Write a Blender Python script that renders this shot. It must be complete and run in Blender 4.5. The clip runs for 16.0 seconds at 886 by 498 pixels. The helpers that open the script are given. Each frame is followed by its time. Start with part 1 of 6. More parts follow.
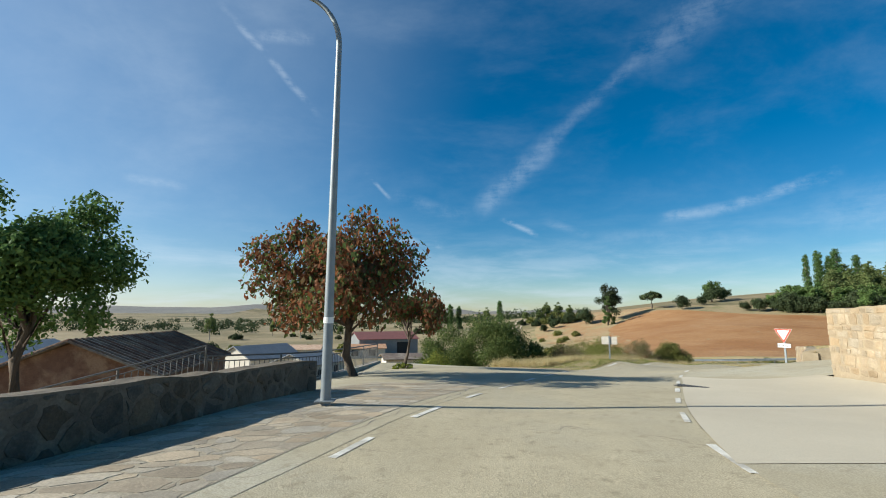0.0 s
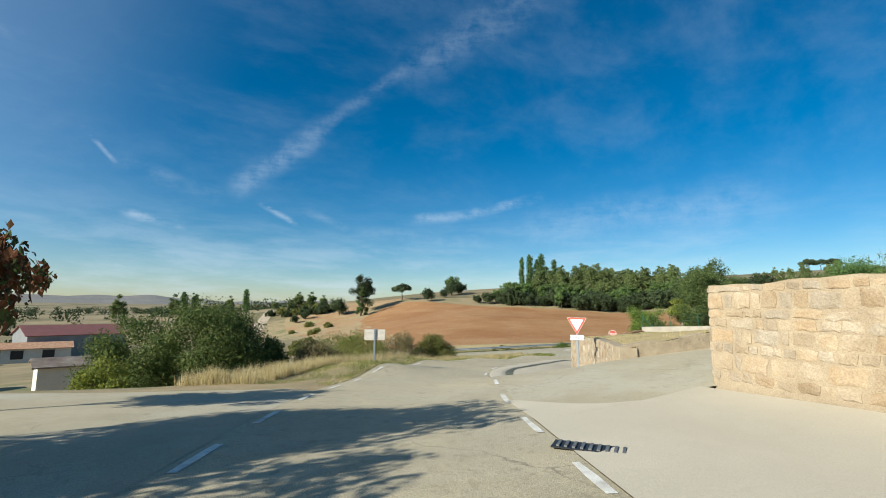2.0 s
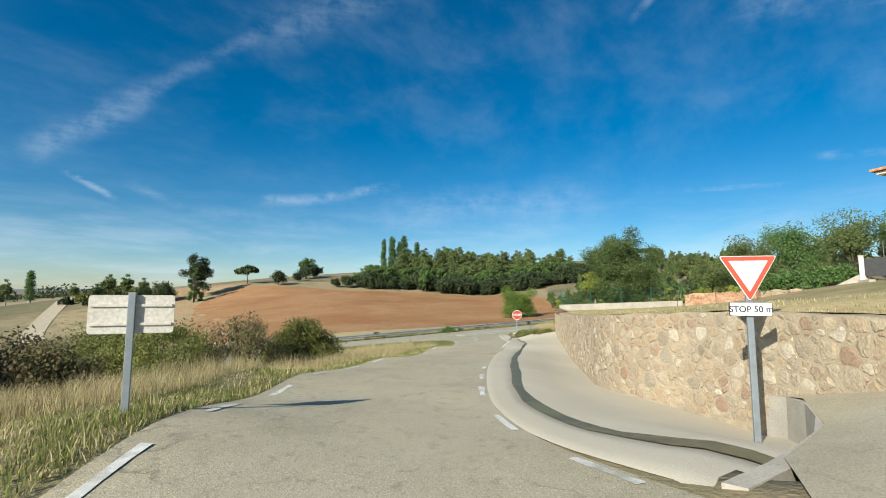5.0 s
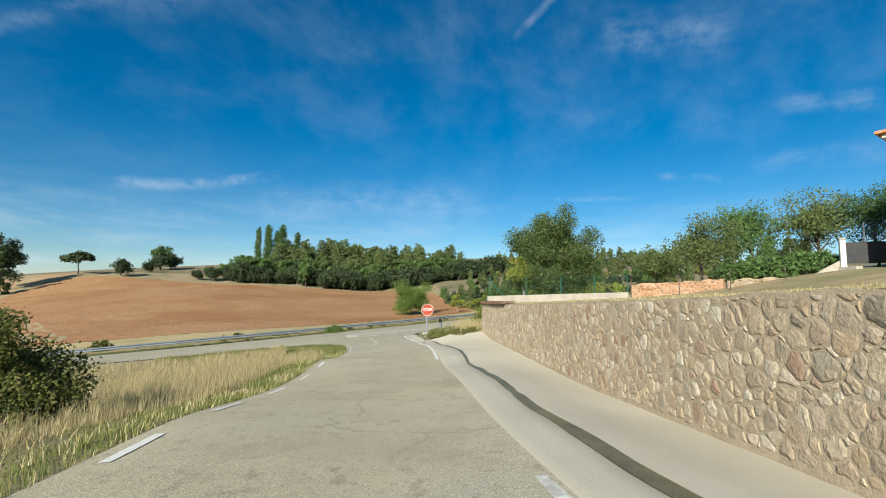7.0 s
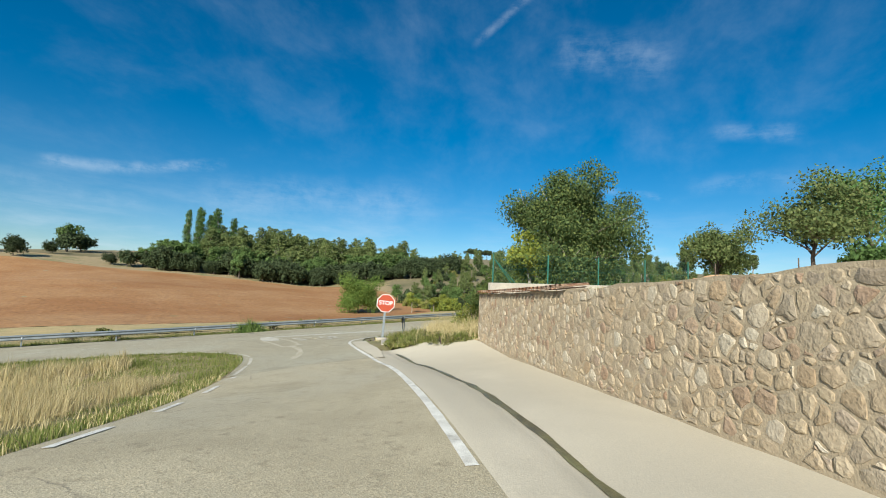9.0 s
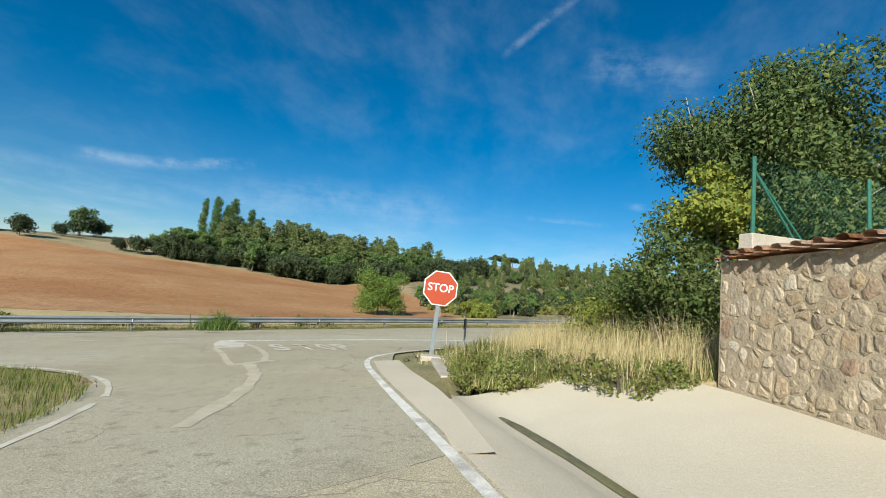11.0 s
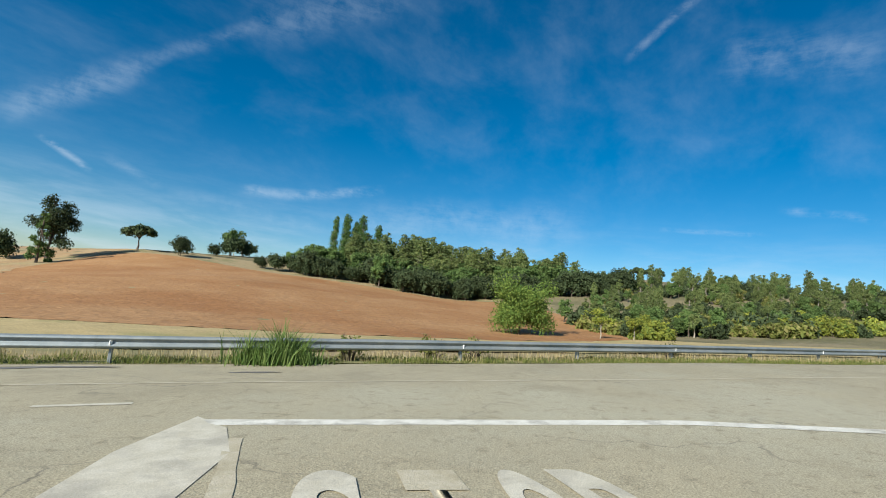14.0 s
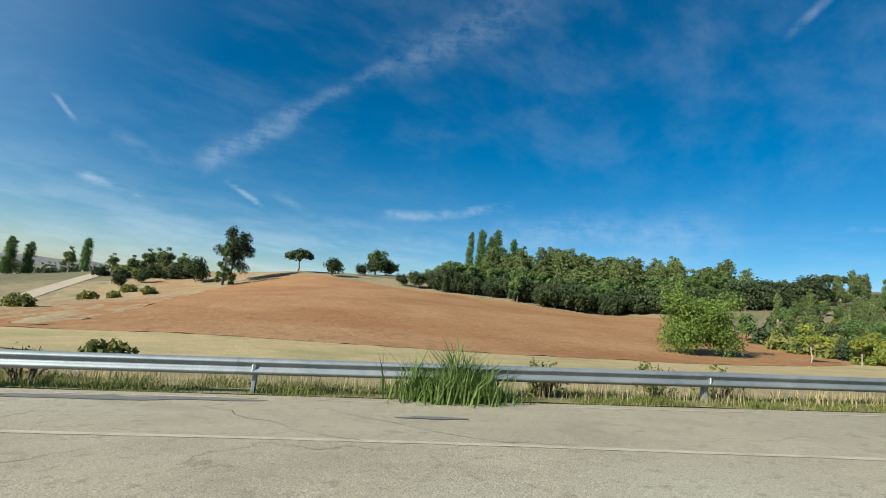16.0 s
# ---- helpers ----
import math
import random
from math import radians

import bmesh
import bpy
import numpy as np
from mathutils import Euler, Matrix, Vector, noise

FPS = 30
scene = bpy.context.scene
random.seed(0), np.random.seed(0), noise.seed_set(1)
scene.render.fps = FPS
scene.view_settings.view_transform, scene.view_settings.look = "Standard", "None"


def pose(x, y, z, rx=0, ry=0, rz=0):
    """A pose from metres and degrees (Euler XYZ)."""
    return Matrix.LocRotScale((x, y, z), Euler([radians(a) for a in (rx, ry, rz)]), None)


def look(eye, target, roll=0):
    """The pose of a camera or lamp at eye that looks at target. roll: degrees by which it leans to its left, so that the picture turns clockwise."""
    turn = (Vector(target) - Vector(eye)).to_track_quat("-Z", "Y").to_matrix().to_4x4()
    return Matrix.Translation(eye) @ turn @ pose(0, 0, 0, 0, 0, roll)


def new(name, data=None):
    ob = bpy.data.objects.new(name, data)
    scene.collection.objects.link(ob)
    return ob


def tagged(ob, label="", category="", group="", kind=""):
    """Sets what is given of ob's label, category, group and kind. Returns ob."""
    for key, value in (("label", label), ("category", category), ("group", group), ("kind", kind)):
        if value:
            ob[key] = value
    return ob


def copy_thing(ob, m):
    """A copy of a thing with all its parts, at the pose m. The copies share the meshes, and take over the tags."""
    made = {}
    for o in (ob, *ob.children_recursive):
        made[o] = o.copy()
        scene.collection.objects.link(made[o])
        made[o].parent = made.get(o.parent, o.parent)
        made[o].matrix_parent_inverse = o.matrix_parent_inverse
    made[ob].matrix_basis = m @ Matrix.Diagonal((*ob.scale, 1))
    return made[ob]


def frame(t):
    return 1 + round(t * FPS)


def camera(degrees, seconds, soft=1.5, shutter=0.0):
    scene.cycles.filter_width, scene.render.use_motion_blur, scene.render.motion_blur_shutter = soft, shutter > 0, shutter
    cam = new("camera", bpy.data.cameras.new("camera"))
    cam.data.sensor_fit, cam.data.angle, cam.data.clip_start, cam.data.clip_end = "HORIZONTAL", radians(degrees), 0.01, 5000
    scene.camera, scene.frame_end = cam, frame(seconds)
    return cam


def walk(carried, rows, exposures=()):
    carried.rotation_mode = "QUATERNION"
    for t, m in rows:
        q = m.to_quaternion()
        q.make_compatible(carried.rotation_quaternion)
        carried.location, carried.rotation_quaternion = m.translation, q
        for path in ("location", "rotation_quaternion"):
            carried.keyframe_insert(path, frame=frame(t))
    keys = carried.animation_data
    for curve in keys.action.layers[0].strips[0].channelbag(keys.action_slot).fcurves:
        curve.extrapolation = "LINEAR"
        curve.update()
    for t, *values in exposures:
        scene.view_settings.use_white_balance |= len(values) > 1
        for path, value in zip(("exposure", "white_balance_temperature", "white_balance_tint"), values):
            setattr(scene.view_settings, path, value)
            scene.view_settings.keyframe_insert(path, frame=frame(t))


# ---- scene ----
cam = camera(87.0, 16.0, soft=1.0)
PATH = [
    (0, (-1.306, -2.436, 1.615), (-1.241, -0.457, 1.902), 0.2),
    (0.5, (-1.022, -0.332, 1.569), (-0.608, 1.606, 1.84), 1.5),
    (1, (-0.411, 1.718, 1.512), (0.297, 3.57, 1.774), 0.8),
    (1.5, (0.321, 3.725, 1.435), (1.208, 5.498, 1.696), 0.8),
    (2, (1.207, 5.724, 1.377), (2.233, 7.421, 1.634), 0.6),
    (2.5, (2.115, 7.559, 1.335), (3.245, 9.19, 1.585), 0.8),
    (3, (3.265, 9.469, 1.191), (4.472, 11.046, 1.431), 0.5),
    (5.5, (8.3, 18.85, 0.419), (9.866, 20.078, 0.615), 0.1),
    (6, (10.141, 20.655, 0.268), (11.773, 21.796, 0.461), 0.1),
    (6.5, (12.06, 22.32, 0.121), (13.765, 23.346, 0.32), 0.2),
    (7, (14.193, 23.952, -0.037), (15.968, 24.853, 0.16), 0.6),
    (7.5, (16.436, 25.427, -0.201), (18.267, 26.205, 0.004), 1.1),
    (8, (18.854, 26.891, -0.407), (20.713, 27.594, -0.187), 2.1),
    (10.5, (30.954, 34.194, -1.272), (32.791, 34.954, -1.052), 5.1),
    (11, (33.13, 35.6, -1.481), (34.954, 36.385, -1.242), 6.0),
    (11.5, (35.18, 36.969, -1.564), (36.987, 37.788, -1.316), 6.5),
    (12, (37.048, 38.311, -1.673), (38.832, 39.174, -1.401), 7.2),
    (12.5, (38.812, 39.653, -1.776), (40.564, 40.577, -1.501), 7.7),
    (13, (40.275, 40.888, -1.85), (41.996, 41.87, -1.579), 7.2),
    (13.5, (41.48, 42.089, -1.95), (43.137, 43.175, -1.679), 6.7),
    (14, (42.396, 43.248, -1.982), (43.951, 44.48, -1.723), 6.3),
    (14.5, (43.004, 44.226, -2.054), (44.457, 45.573, -1.784), 6.4),
    (15, (43.391, 44.934, -2.091), (44.777, 46.352, -1.831), 5.6),
    (15.5, (43.637, 45.564, -2.117), (44.94, 47.055, -1.838), 5.9),
    (16, (43.83, 46.44, -2.16), (44.975, 48.058, -1.895), 6.1),
]
walk(cam, [(t, look(eye, target, roll)) for t, eye, target, roll in PATH], [(0.0, 0.55), (16.0, 0.55)])


# ---- world, sun ----
SUN_TO = Vector((0.880, 0.055, -0.472))  # the way the light goes
world = bpy.data.worlds.new("sky")
scene.world = world
world.use_nodes = True
wn, wl = world.node_tree.nodes, world.node_tree.links
wn.clear()
w_out = wn.new("ShaderNodeOutputWorld")
w_bg = wn.new("ShaderNodeBackground")
w_sky = wn.new("ShaderNodeTexSky")
w_sky.sky_type = "NISHITA"
w_sky.sun_disc = False
w_sky.sun_elevation = radians(28)
w_sky.sun_rotation = radians(-93.6)
w_sky.altitude = 1000
w_sky.air_density, w_sky.dust_density, w_sky.ozone_density = 1.0, 1.0, 2.4
w_bg.inputs["Strength"].default_value = 0.082
wl.new(w_bg.outputs[0], w_out.inputs[0])


def wmath(op, a, b=None, c=None):
    n = wn.new("ShaderNodeMath")
    n.operation = op
    for i, v in enumerate((a, b, c)):
        if v is None:
            continue
        if isinstance(v, (int, float)):
            n.inputs[i].default_value = v
        else:
            wl.new(v, n.inputs[i])
    return n.outputs[0]


def wdot(vec, d):
    n = wn.new("ShaderNodeVectorMath")
    n.operation = "DOT_PRODUCT"
    wl.new(vec, n.inputs[0])
    n.inputs[1].default_value = d
    return n.outputs["Value"]


def wramp(v, lo, hi):
    n = wn.new("ShaderNodeMapRange")
    n.interpolation_type = "SMOOTHSTEP"
    wl.new(v, n.inputs["Value"])
    n.inputs["From Min"].default_value, n.inputs["From Max"].default_value = lo, hi
    return n.outputs["Result"]


w_co = wn.new("ShaderNodeTexCoord").outputs["Generated"]


def wnoise(scale, detail=6.0, rough=0.62, stretch=(1, 1, 1), turn=(0, 0, 0), warp=0.25):
    m = wn.new("ShaderNodeMapping")
    m.inputs["Scale"].default_value, m.inputs["Rotation"].default_value = stretch, [radians(a) for a in turn]
    n = wn.new("ShaderNodeTexNoise")
    n.inputs["Scale"].default_value, n.inputs["Detail"].default_value = scale, detail
    n.inputs["Roughness"].default_value, n.inputs["Distortion"].default_value = rough, warp
    wl.new(w_co, m.inputs["Vector"])
    wl.new(m.outputs["Vector"], n.inputs["Vector"])
    return n.outputs[0]


def heading(yaw, up):
    a, e = radians(yaw), radians(up)
    return Vector((-math.sin(a) * math.cos(e), math.cos(a) * math.cos(e), math.sin(e)))


fine_n, soft_n = wnoise(22, 8), wnoise(6, 5)
comb_n = wnoise(9, 9, 0.7, (1, 1, 5), (25, 0, 0), 0.15)


def streak(yaw0, up0, yaw1, up1, width, strength, ragged=0.7):
    """A cirrus streak along a great circle between two headings."""
    a, b = heading(yaw0, up0), heading(yaw1, up1)
    n = a.cross(b).normalized()
    mid = (a + b).normalized()
    along = n.cross(mid)
    half = a.angle(b) / 2
    off = wmath("ADD", wdot(w_co, n), wmath("MULTIPLY", wmath("SUBTRACT", soft_n, 0.5), width * 1.2 + 0.012))
    across = wmath("SUBTRACT", 1.0, wramp(wmath("ABSOLUTE", off), 0.0, width * 1.8))
    ends = wmath("SUBTRACT", 1.0, wramp(wmath("ABSOLUTE", wdot(w_co, along)), math.sin(half) * 0.55, math.sin(half) * 1.05))
    front = wramp(wdot(w_co, mid), 0.0, 0.2)
    torn = wramp(wmath("ADD", wmath("MULTIPLY", fine_n, 0.55), wmath("MULTIPLY", comb_n, 0.45)), 0.5 - 0.2 * ragged, 0.5 + 0.22 * ragged)
    m = wmath("MULTIPLY", wmath("MULTIPLY", across, ends), wmath("MULTIPLY", front, torn))
    return wmath("MULTIPLY", m, strength * 0.36)


cirrus = [
    streak(-5.5, 12.0, -17, 22, 0.020, 0.62),
    streak(-15, 20.5, -27, 28.8, 0.011, 0.42),
    streak(-24, 27.0, -45, 36, 0.034, 0.42),
    streak(8.0, 17.4, 4.4, 14.0, 0.0035, 0.62, 0.4),
    streak(5.5, 15.0, -6, 11.8, 0.013, 0.34),
    streak(4.2, 9.5, -2.2, 8.6, 0.0065, 0.95, 0.4),
    streak(-8.8, 12.0, -13.8, 9.6, 0.0045, 0.85, 0.4),
    streak(-14, 11.6, -20, 9.4, 0.007, 0.40),
    streak(-26.8, 10.9, -35.5, 11.5, 0.0085, 0.80, 0.6),
    streak(-33.5, 11.4, -44, 13.6, 0.0085, 0.90, 0.6),
    streak(-19, 9.4, -40, 7.8, 0.012, 0.34),
    streak(-38, 9.2, -70, 11.5, 0.036, 0.50),
    streak(26, 33, 13.5, 23, 0.0055, 0.55, 0.4),
    streak(22, 30.4, 14.5, 31.4, 0.010, 0.60),
    streak(34, 14.0, 27, 13.6, 0.007, 0.45),
    streak(-76, 11.6, -87, 11.2, 0.004, 0.45, 0.4),
    streak(-87.5, 13.7, -96, 12.2, 0.006, 0.55, 0.5),
    streak(-99, 19.3, -108, 17.8, 0.013, 0.62),
    streak(-96, 13.6, -114, 13.0, 0.016, 0.40),
    streak(-71.5, 29.5, -83, 37, 0.007, 0.50, 0.5),
    streak(-81, 29.4, -97, 26.4, 0.034, 0.50),
]
veil = wmath("MULTIPLY", wramp(wnoise(2.6, 9, 0.62, (1.0, 2.4, 3.0), (0, 0, 35), 0.15), 0.38, 0.95), 0.15)
low = wmath("MULTIPLY", wmath("SUBTRACT", 1.0, wramp(wdot(w_co, (0, 0, 1)), 0.02, 0.24)), wramp(wnoise(4.5, 7, 0.6, (1, 1, 5)), 0.42, 0.75))
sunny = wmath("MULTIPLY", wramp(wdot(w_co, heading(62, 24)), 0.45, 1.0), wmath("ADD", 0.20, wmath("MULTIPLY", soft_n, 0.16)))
total = wmath("ADD", wmath("ADD", veil, sunny), wmath("MULTIPLY", low, 0.42))
for c in cirrus:
    total = wmath("ADD", total, c)
total = wmath("MINIMUM", total, 0.9)
w_mix = wn.new("ShaderNodeMix")
w_mix.data_type = "RGBA"
w_mix.inputs["B"].default_value = (5.9, 7.0, 8.1, 1)
w_hsv = wn.new("ShaderNodeHueSaturation")
w_hsv.inputs["Saturation"].default_value, w_hsv.inputs["Value"].default_value = 1.5, 0.92
w_hsv.inputs["Hue"].default_value = 0.4945
wl.new(w_sky.outputs[0], w_hsv.inputs["Color"])
wl.new(total, w_mix.inputs["Factor"])
wl.new(w_hsv.outputs[0], w_mix.inputs["A"])
wl.new(w_mix.outputs["Result"], w_bg.inputs["Color"])

sun = new("sun", bpy.data.lights.new("sun", "SUN"))
sun.data.energy, sun.data.angle, sun.data.color = 5.0, radians(0.55), (0.98, 0.97, 0.885)
sun.matrix_world = look((-60, -4, 40), Vector((-60, -4, 40)) + SUN_TO)


# ---- materials ----
def mat(name, c1, c2, scale=3.0, rough=0.9, bump=0.25, fine=40.0, metal=0.0, c3=None, scale3=0.5, vary=0.0, island=0.0,
        stretch=(1, 1, 1), spec=0.3, fine_mix=0.35, depth=0.02, lo=0.35, hi=0.65, cracks=0.0, palette=None, per="object"):
    """A surface with two scales of colour, a fine relief and, if wanted, a tone of its own for each piece."""
    m = bpy.data.materials.new(name)
    m.use_nodes = True
    n, l = m.node_tree.nodes, m.node_tree.links
    b = n["Principled BSDF"]
    b.inputs["Roughness"].default_value, b.inputs["Metallic"].default_value = rough, metal
    b.inputs["Specular IOR Level"].default_value = spec
    co, mp = n.new("ShaderNodeTexCoord"), n.new("ShaderNodeMapping")
    mp.inputs["Scale"].default_value = stretch
    l.new(co.outputs["Object"], mp.inputs["Vector"])

    def tex(s, detail=5.0):
        t = n.new("ShaderNodeTexNoise")
        t.inputs["Scale"].default_value, t.inputs["Detail"].default_value, t.inputs["Roughness"].default_value = s, detail, 0.62
        l.new(mp.outputs[0], t.inputs["Vector"])
        return t.outputs[0]

    def ramp(v, a, z):
        r = n.new("ShaderNodeMapRange")
        r.inputs["From Min"].default_value, r.inputs["From Max"].default_value = a, z
        l.new(v, r.inputs["Value"])
        return r.outputs[0]

    def mix(f, a, z, how="MIX"):
        x = n.new("ShaderNodeMix")
        x.data_type, x.blend_type = "RGBA", how
        for key, v in (("Factor", f), ("A", a), ("B", z)):
            if isinstance(v, (int, float)):
                x.inputs[key].default_value = v
            elif isinstance(v, (tuple, list)):
                x.inputs[key].default_value = (*v, 1)
            else:
                l.new(v, x.inputs[key])
        return x.outputs["Result"]

    col = mix(ramp(tex(scale), lo, hi), c1, c2)
    if c3:
        col = mix(ramp(tex(scale3, 4.0), 0.48, 0.66), col, c3)
    if palette:
        tone = n.new("ShaderNodeValToRGB")
        while len(tone.color_ramp.elements) < len(palette):
            tone.color_ramp.elements.new(0.5)
        for i, c in enumerate(palette):
            tone.color_ramp.elements[i].position, tone.color_ramp.elements[i].color = i / (len(palette) - 1), (*c, 1)
        pick = n.new("ShaderNodeObjectInfo").outputs["Random"] if per == "object" else n.new("ShaderNodeNewGeometry").outputs["Random Per Island"]
        l.new(pick, tone.inputs[0])
        col = mix(0.72, col, tone.outputs[0])
    if cracks:
        wob, cell = n.new("ShaderNodeVectorMath"), n.new("ShaderNodeTexVoronoi")
        wob.operation = "MULTIPLY_ADD"
        wob.inputs[1].default_value = (0.9, 0.9, 0.9)
        warp = n.new("ShaderNodeTexNoise")
        warp.inputs["Scale"].default_value, warp.inputs["Detail"].default_value = 1.3, 5.0
        l.new(mp.outputs[0], warp.inputs["Vector"])
        l.new(warp.outputs["Color"], wob.inputs[0])
        l.new(mp.outputs[0], wob.inputs[2])
        cell.feature = "DISTANCE_TO_EDGE"
        cell.inputs["Scale"].default_value = 0.42
        l.new(wob.outputs[0], cell.inputs["Vector"])
        line = n.new("ShaderNodeMapRange")
        line.inputs["From Min"].default_value, line.inputs["From Max"].default_value = 0.002, 0.009
        line.inputs["To Min"].default_value, line.inputs["To Max"].default_value = cracks, 0.0
        l.new(cell.outputs["Distance"], line.inputs["Value"])
        worn = n.new("ShaderNodeMath")
        worn.operation = "MULTIPLY"
        l.new(line.outputs[0], worn.inputs[0])
        l.new(ramp(tex(0.33, 3.0), 0.50, 0.60), worn.inputs[1])
        col = mix(worn.outputs[0], col, (0.10, 0.09, 0.075))
        col = mix(ramp(tex(0.55, 6.0), 0.55, 0.78), col, tuple(0.82 * v for v in c2))
        col = mix(ramp(tex(5.5, 4.0), 0.56, 0.70), col, tuple(0.82 * v for v in c2))
    grain = tex(fine, 3.0)
    g = n.new("ShaderNodeMapRange")
    g.inputs["To Min"].default_value, g.inputs["To Max"].default_value = 0.35, 1.65
    g.inputs["From Min"].default_value, g.inputs["From Max"].default_value = 0.25, 0.75
    l.new(grain, g.inputs["Value"])
    col = mix(fine_mix, col, g.outputs[0], "MULTIPLY")
    for amount, node, out in ((vary, "ShaderNodeObjectInfo", "Random"), (island, "ShaderNodeNewGeometry", "Random Per Island")):
        if amount:
            src = n.new(node).outputs[out]
            h = n.new("ShaderNodeHueSaturation")
            v = n.new("ShaderNodeMapRange")
            v.inputs["To Min"].default_value, v.inputs["To Max"].default_value = 1 - amount, 1 + amount
            l.new(src, v.inputs["Value"])
            l.new(v.outputs[0], h.inputs["Value"])
            s = n.new("ShaderNodeMath")
            s.operation = "MULTIPLY_ADD"
            s.inputs[1].default_value, s.inputs[2].default_value = 7.31, 0.0
            l.new(src, s.inputs[0])
            fr = n.new("ShaderNodeMath")
            fr.operation = "FRACT"
            l.new(s.outputs[0], fr.inputs[0])
            hu = n.new("ShaderNodeMapRange")
            hu.inputs["To Min"].default_value, hu.inputs["To Max"].default_value = 0.5 - amount * 0.03, 0.5 + amount * 0.035
            l.new(fr.outputs[0], hu.inputs["Value"])
            l.new(hu.outputs[0], h.inputs["Hue"])
            sa = n.new("ShaderNodeMapRange")
            sa.inputs["To Min"].default_value, sa.inputs["To Max"].default_value = 1 + amount, 1 - amount
            l.new(fr.outputs[0], sa.inputs["Value"])
            l.new(sa.outputs[0], h.inputs["Saturation"])
            l.new(col, h.inputs["Color"])
            col = h.outputs[0]
    l.new(col, b.inputs["Base Color"])
    if bump:
        bn = n.new("ShaderNodeBump")
        bn.inputs["Strength"].default_value, bn.inputs["Distance"].default_value = bump, depth
        add = n.new("ShaderNodeMath")
        l.new(grain, add.inputs[0])
        l.new(tex(fine * 0.22, 4.0), add.inputs[1])
        l.new(add.outputs[0], bn.inputs["Height"])
        l.new(bn.outputs[0], b.inputs["Normal"])
    return m


def leaf_mat(name, colours, rough=0.55, glow=0.35):
    """Leaves: a colour for each one, picked along a ramp, and light that passes through."""
    m = bpy.data.materials.new(name)
    m.use_nodes = True
    n, l = m.node_tree.nodes, m.node_tree.links
    b, out = n["Principled BSDF"], n["Material Output"]
    b.inputs["Roughness"].default_value, b.inputs["Specular IOR Level"].default_value = max(rough, 0.65), 0.12
    geo, ramp = n.new("ShaderNodeNewGeometry"), n.new("ShaderNodeValToRGB")
    ramp.color_ramp.interpolation = "LINEAR"
    while len(ramp.color_ramp.elements) < len(colours):
        ramp.color_ramp.elements.new(0.5)
    for i, c in enumerate(colours):
        ramp.color_ramp.elements[i].position = i / (len(colours) - 1)
        ramp.color_ramp.elements[i].color = (*(min(1, 1.55 * v) for v in c), 1)
    info = n.new("ShaderNodeObjectInfo")
    h = n.new("ShaderNodeHueSaturation")
    v = n.new("ShaderNodeMapRange")
    v.inputs["To Min"].default_value, v.inputs["To Max"].default_value = 0.8, 1.22
    l.new(info.outputs["Random"], v.inputs["Value"])
    l.new(v.outputs[0], h.inputs["Value"])
    l.new(geo.outputs["Random Per Island"], ramp.inputs[0])
    l.new(ramp.outputs[0], h.inputs["Color"])
    t, mx = n.new("ShaderNodeBsdfTranslucent"), n.new("ShaderNodeMixShader")
    mx.inputs[0].default_value = glow
    l.new(h.outputs[0], b.inputs["Base Color"])
    l.new(h.outputs[0], t.inputs["Color"])
    l.new(b.outputs[0], mx.inputs[1])
    l.new(t.outputs[0], mx.inputs[2])
    l.new(mx.outputs[0], out.inputs["Surface"])
    return m


M_EARTH = mat("dry_ground", (0.36, 0.27, 0.15), (0.27, 0.21, 0.11), 0.9, c3=(0.17, 0.17, 0.07), scale3=0.16, fine=14, bump=0.5, depth=0.05)
M_FIELD = mat("ploughed_red_soil", (0.315, 0.158, 0.062), (0.365, 0.20, 0.088), 0.12, c3=(0.285, 0.13, 0.046), scale3=0.05, fine=2.2, bump=0.6, depth=0.14, fine_mix=0.42)
M_STRAW = mat("straw_stubble", (0.46, 0.35, 0.17), (0.38, 0.29, 0.14), 0.7, fine=9, bump=0.5, depth=0.05, c3=(0.30, 0.26, 0.11), scale3=0.2)
M_TRACK = mat("pale_dirt_track", (0.44, 0.365, 0.26), (0.38, 0.31, 0.215), 0.8, fine=12, bump=0.3)
M_ROAD = mat("worn_sunlit_asphalt", (0.455, 0.388, 0.258), (0.385, 0.327, 0.215), 0.9, rough=0.93, fine=75, bump=0.5, c3=(0.415, 0.366, 0.26), scale3=0.22, fine_mix=0.75, depth=0.012, cracks=0.5)
M_ROAD2 = mat("grey_asphalt_of_the_main_road", (0.385, 0.336, 0.23), (0.33, 0.287, 0.195), 0.8, rough=0.93, fine=70, bump=0.5, c3=(0.40, 0.363, 0.262), scale3=0.2, fine_mix=0.75, depth=0.012, cracks=0.5)
M_STREET = mat("rough_street_paving", (0.37, 0.318, 0.213), (0.42, 0.364, 0.25), 0.6, rough=0.95, fine=60, bump=0.25, fine_mix=0.45, c3=(0.43, 0.39, 0.29), scale3=0.35, cracks=0.3)
M_CONC = mat("pale_cast_concrete", (0.51, 0.45, 0.338), (0.46, 0.402, 0.297), 0.5, rough=0.9, fine=55, bump=0.2, c3=(0.555, 0.49, 0.37), scale3=0.25, fine_mix=0.16)
M_CONC2 = mat("grey_concrete", (0.46, 0.41, 0.33), (0.36, 0.32, 0.26), 2.0, rough=0.92, fine=40, bump=0.25, fine_mix=0.25)
M_PAINT = mat("worn_white_road_paint", (0.74, 0.71, 0.63), (0.60, 0.57, 0.49), 5, rough=0.75, fine=90, bump=0.2, fine_mix=0.3, c3=(0.42, 0.39, 0.33), scale3=3.0)
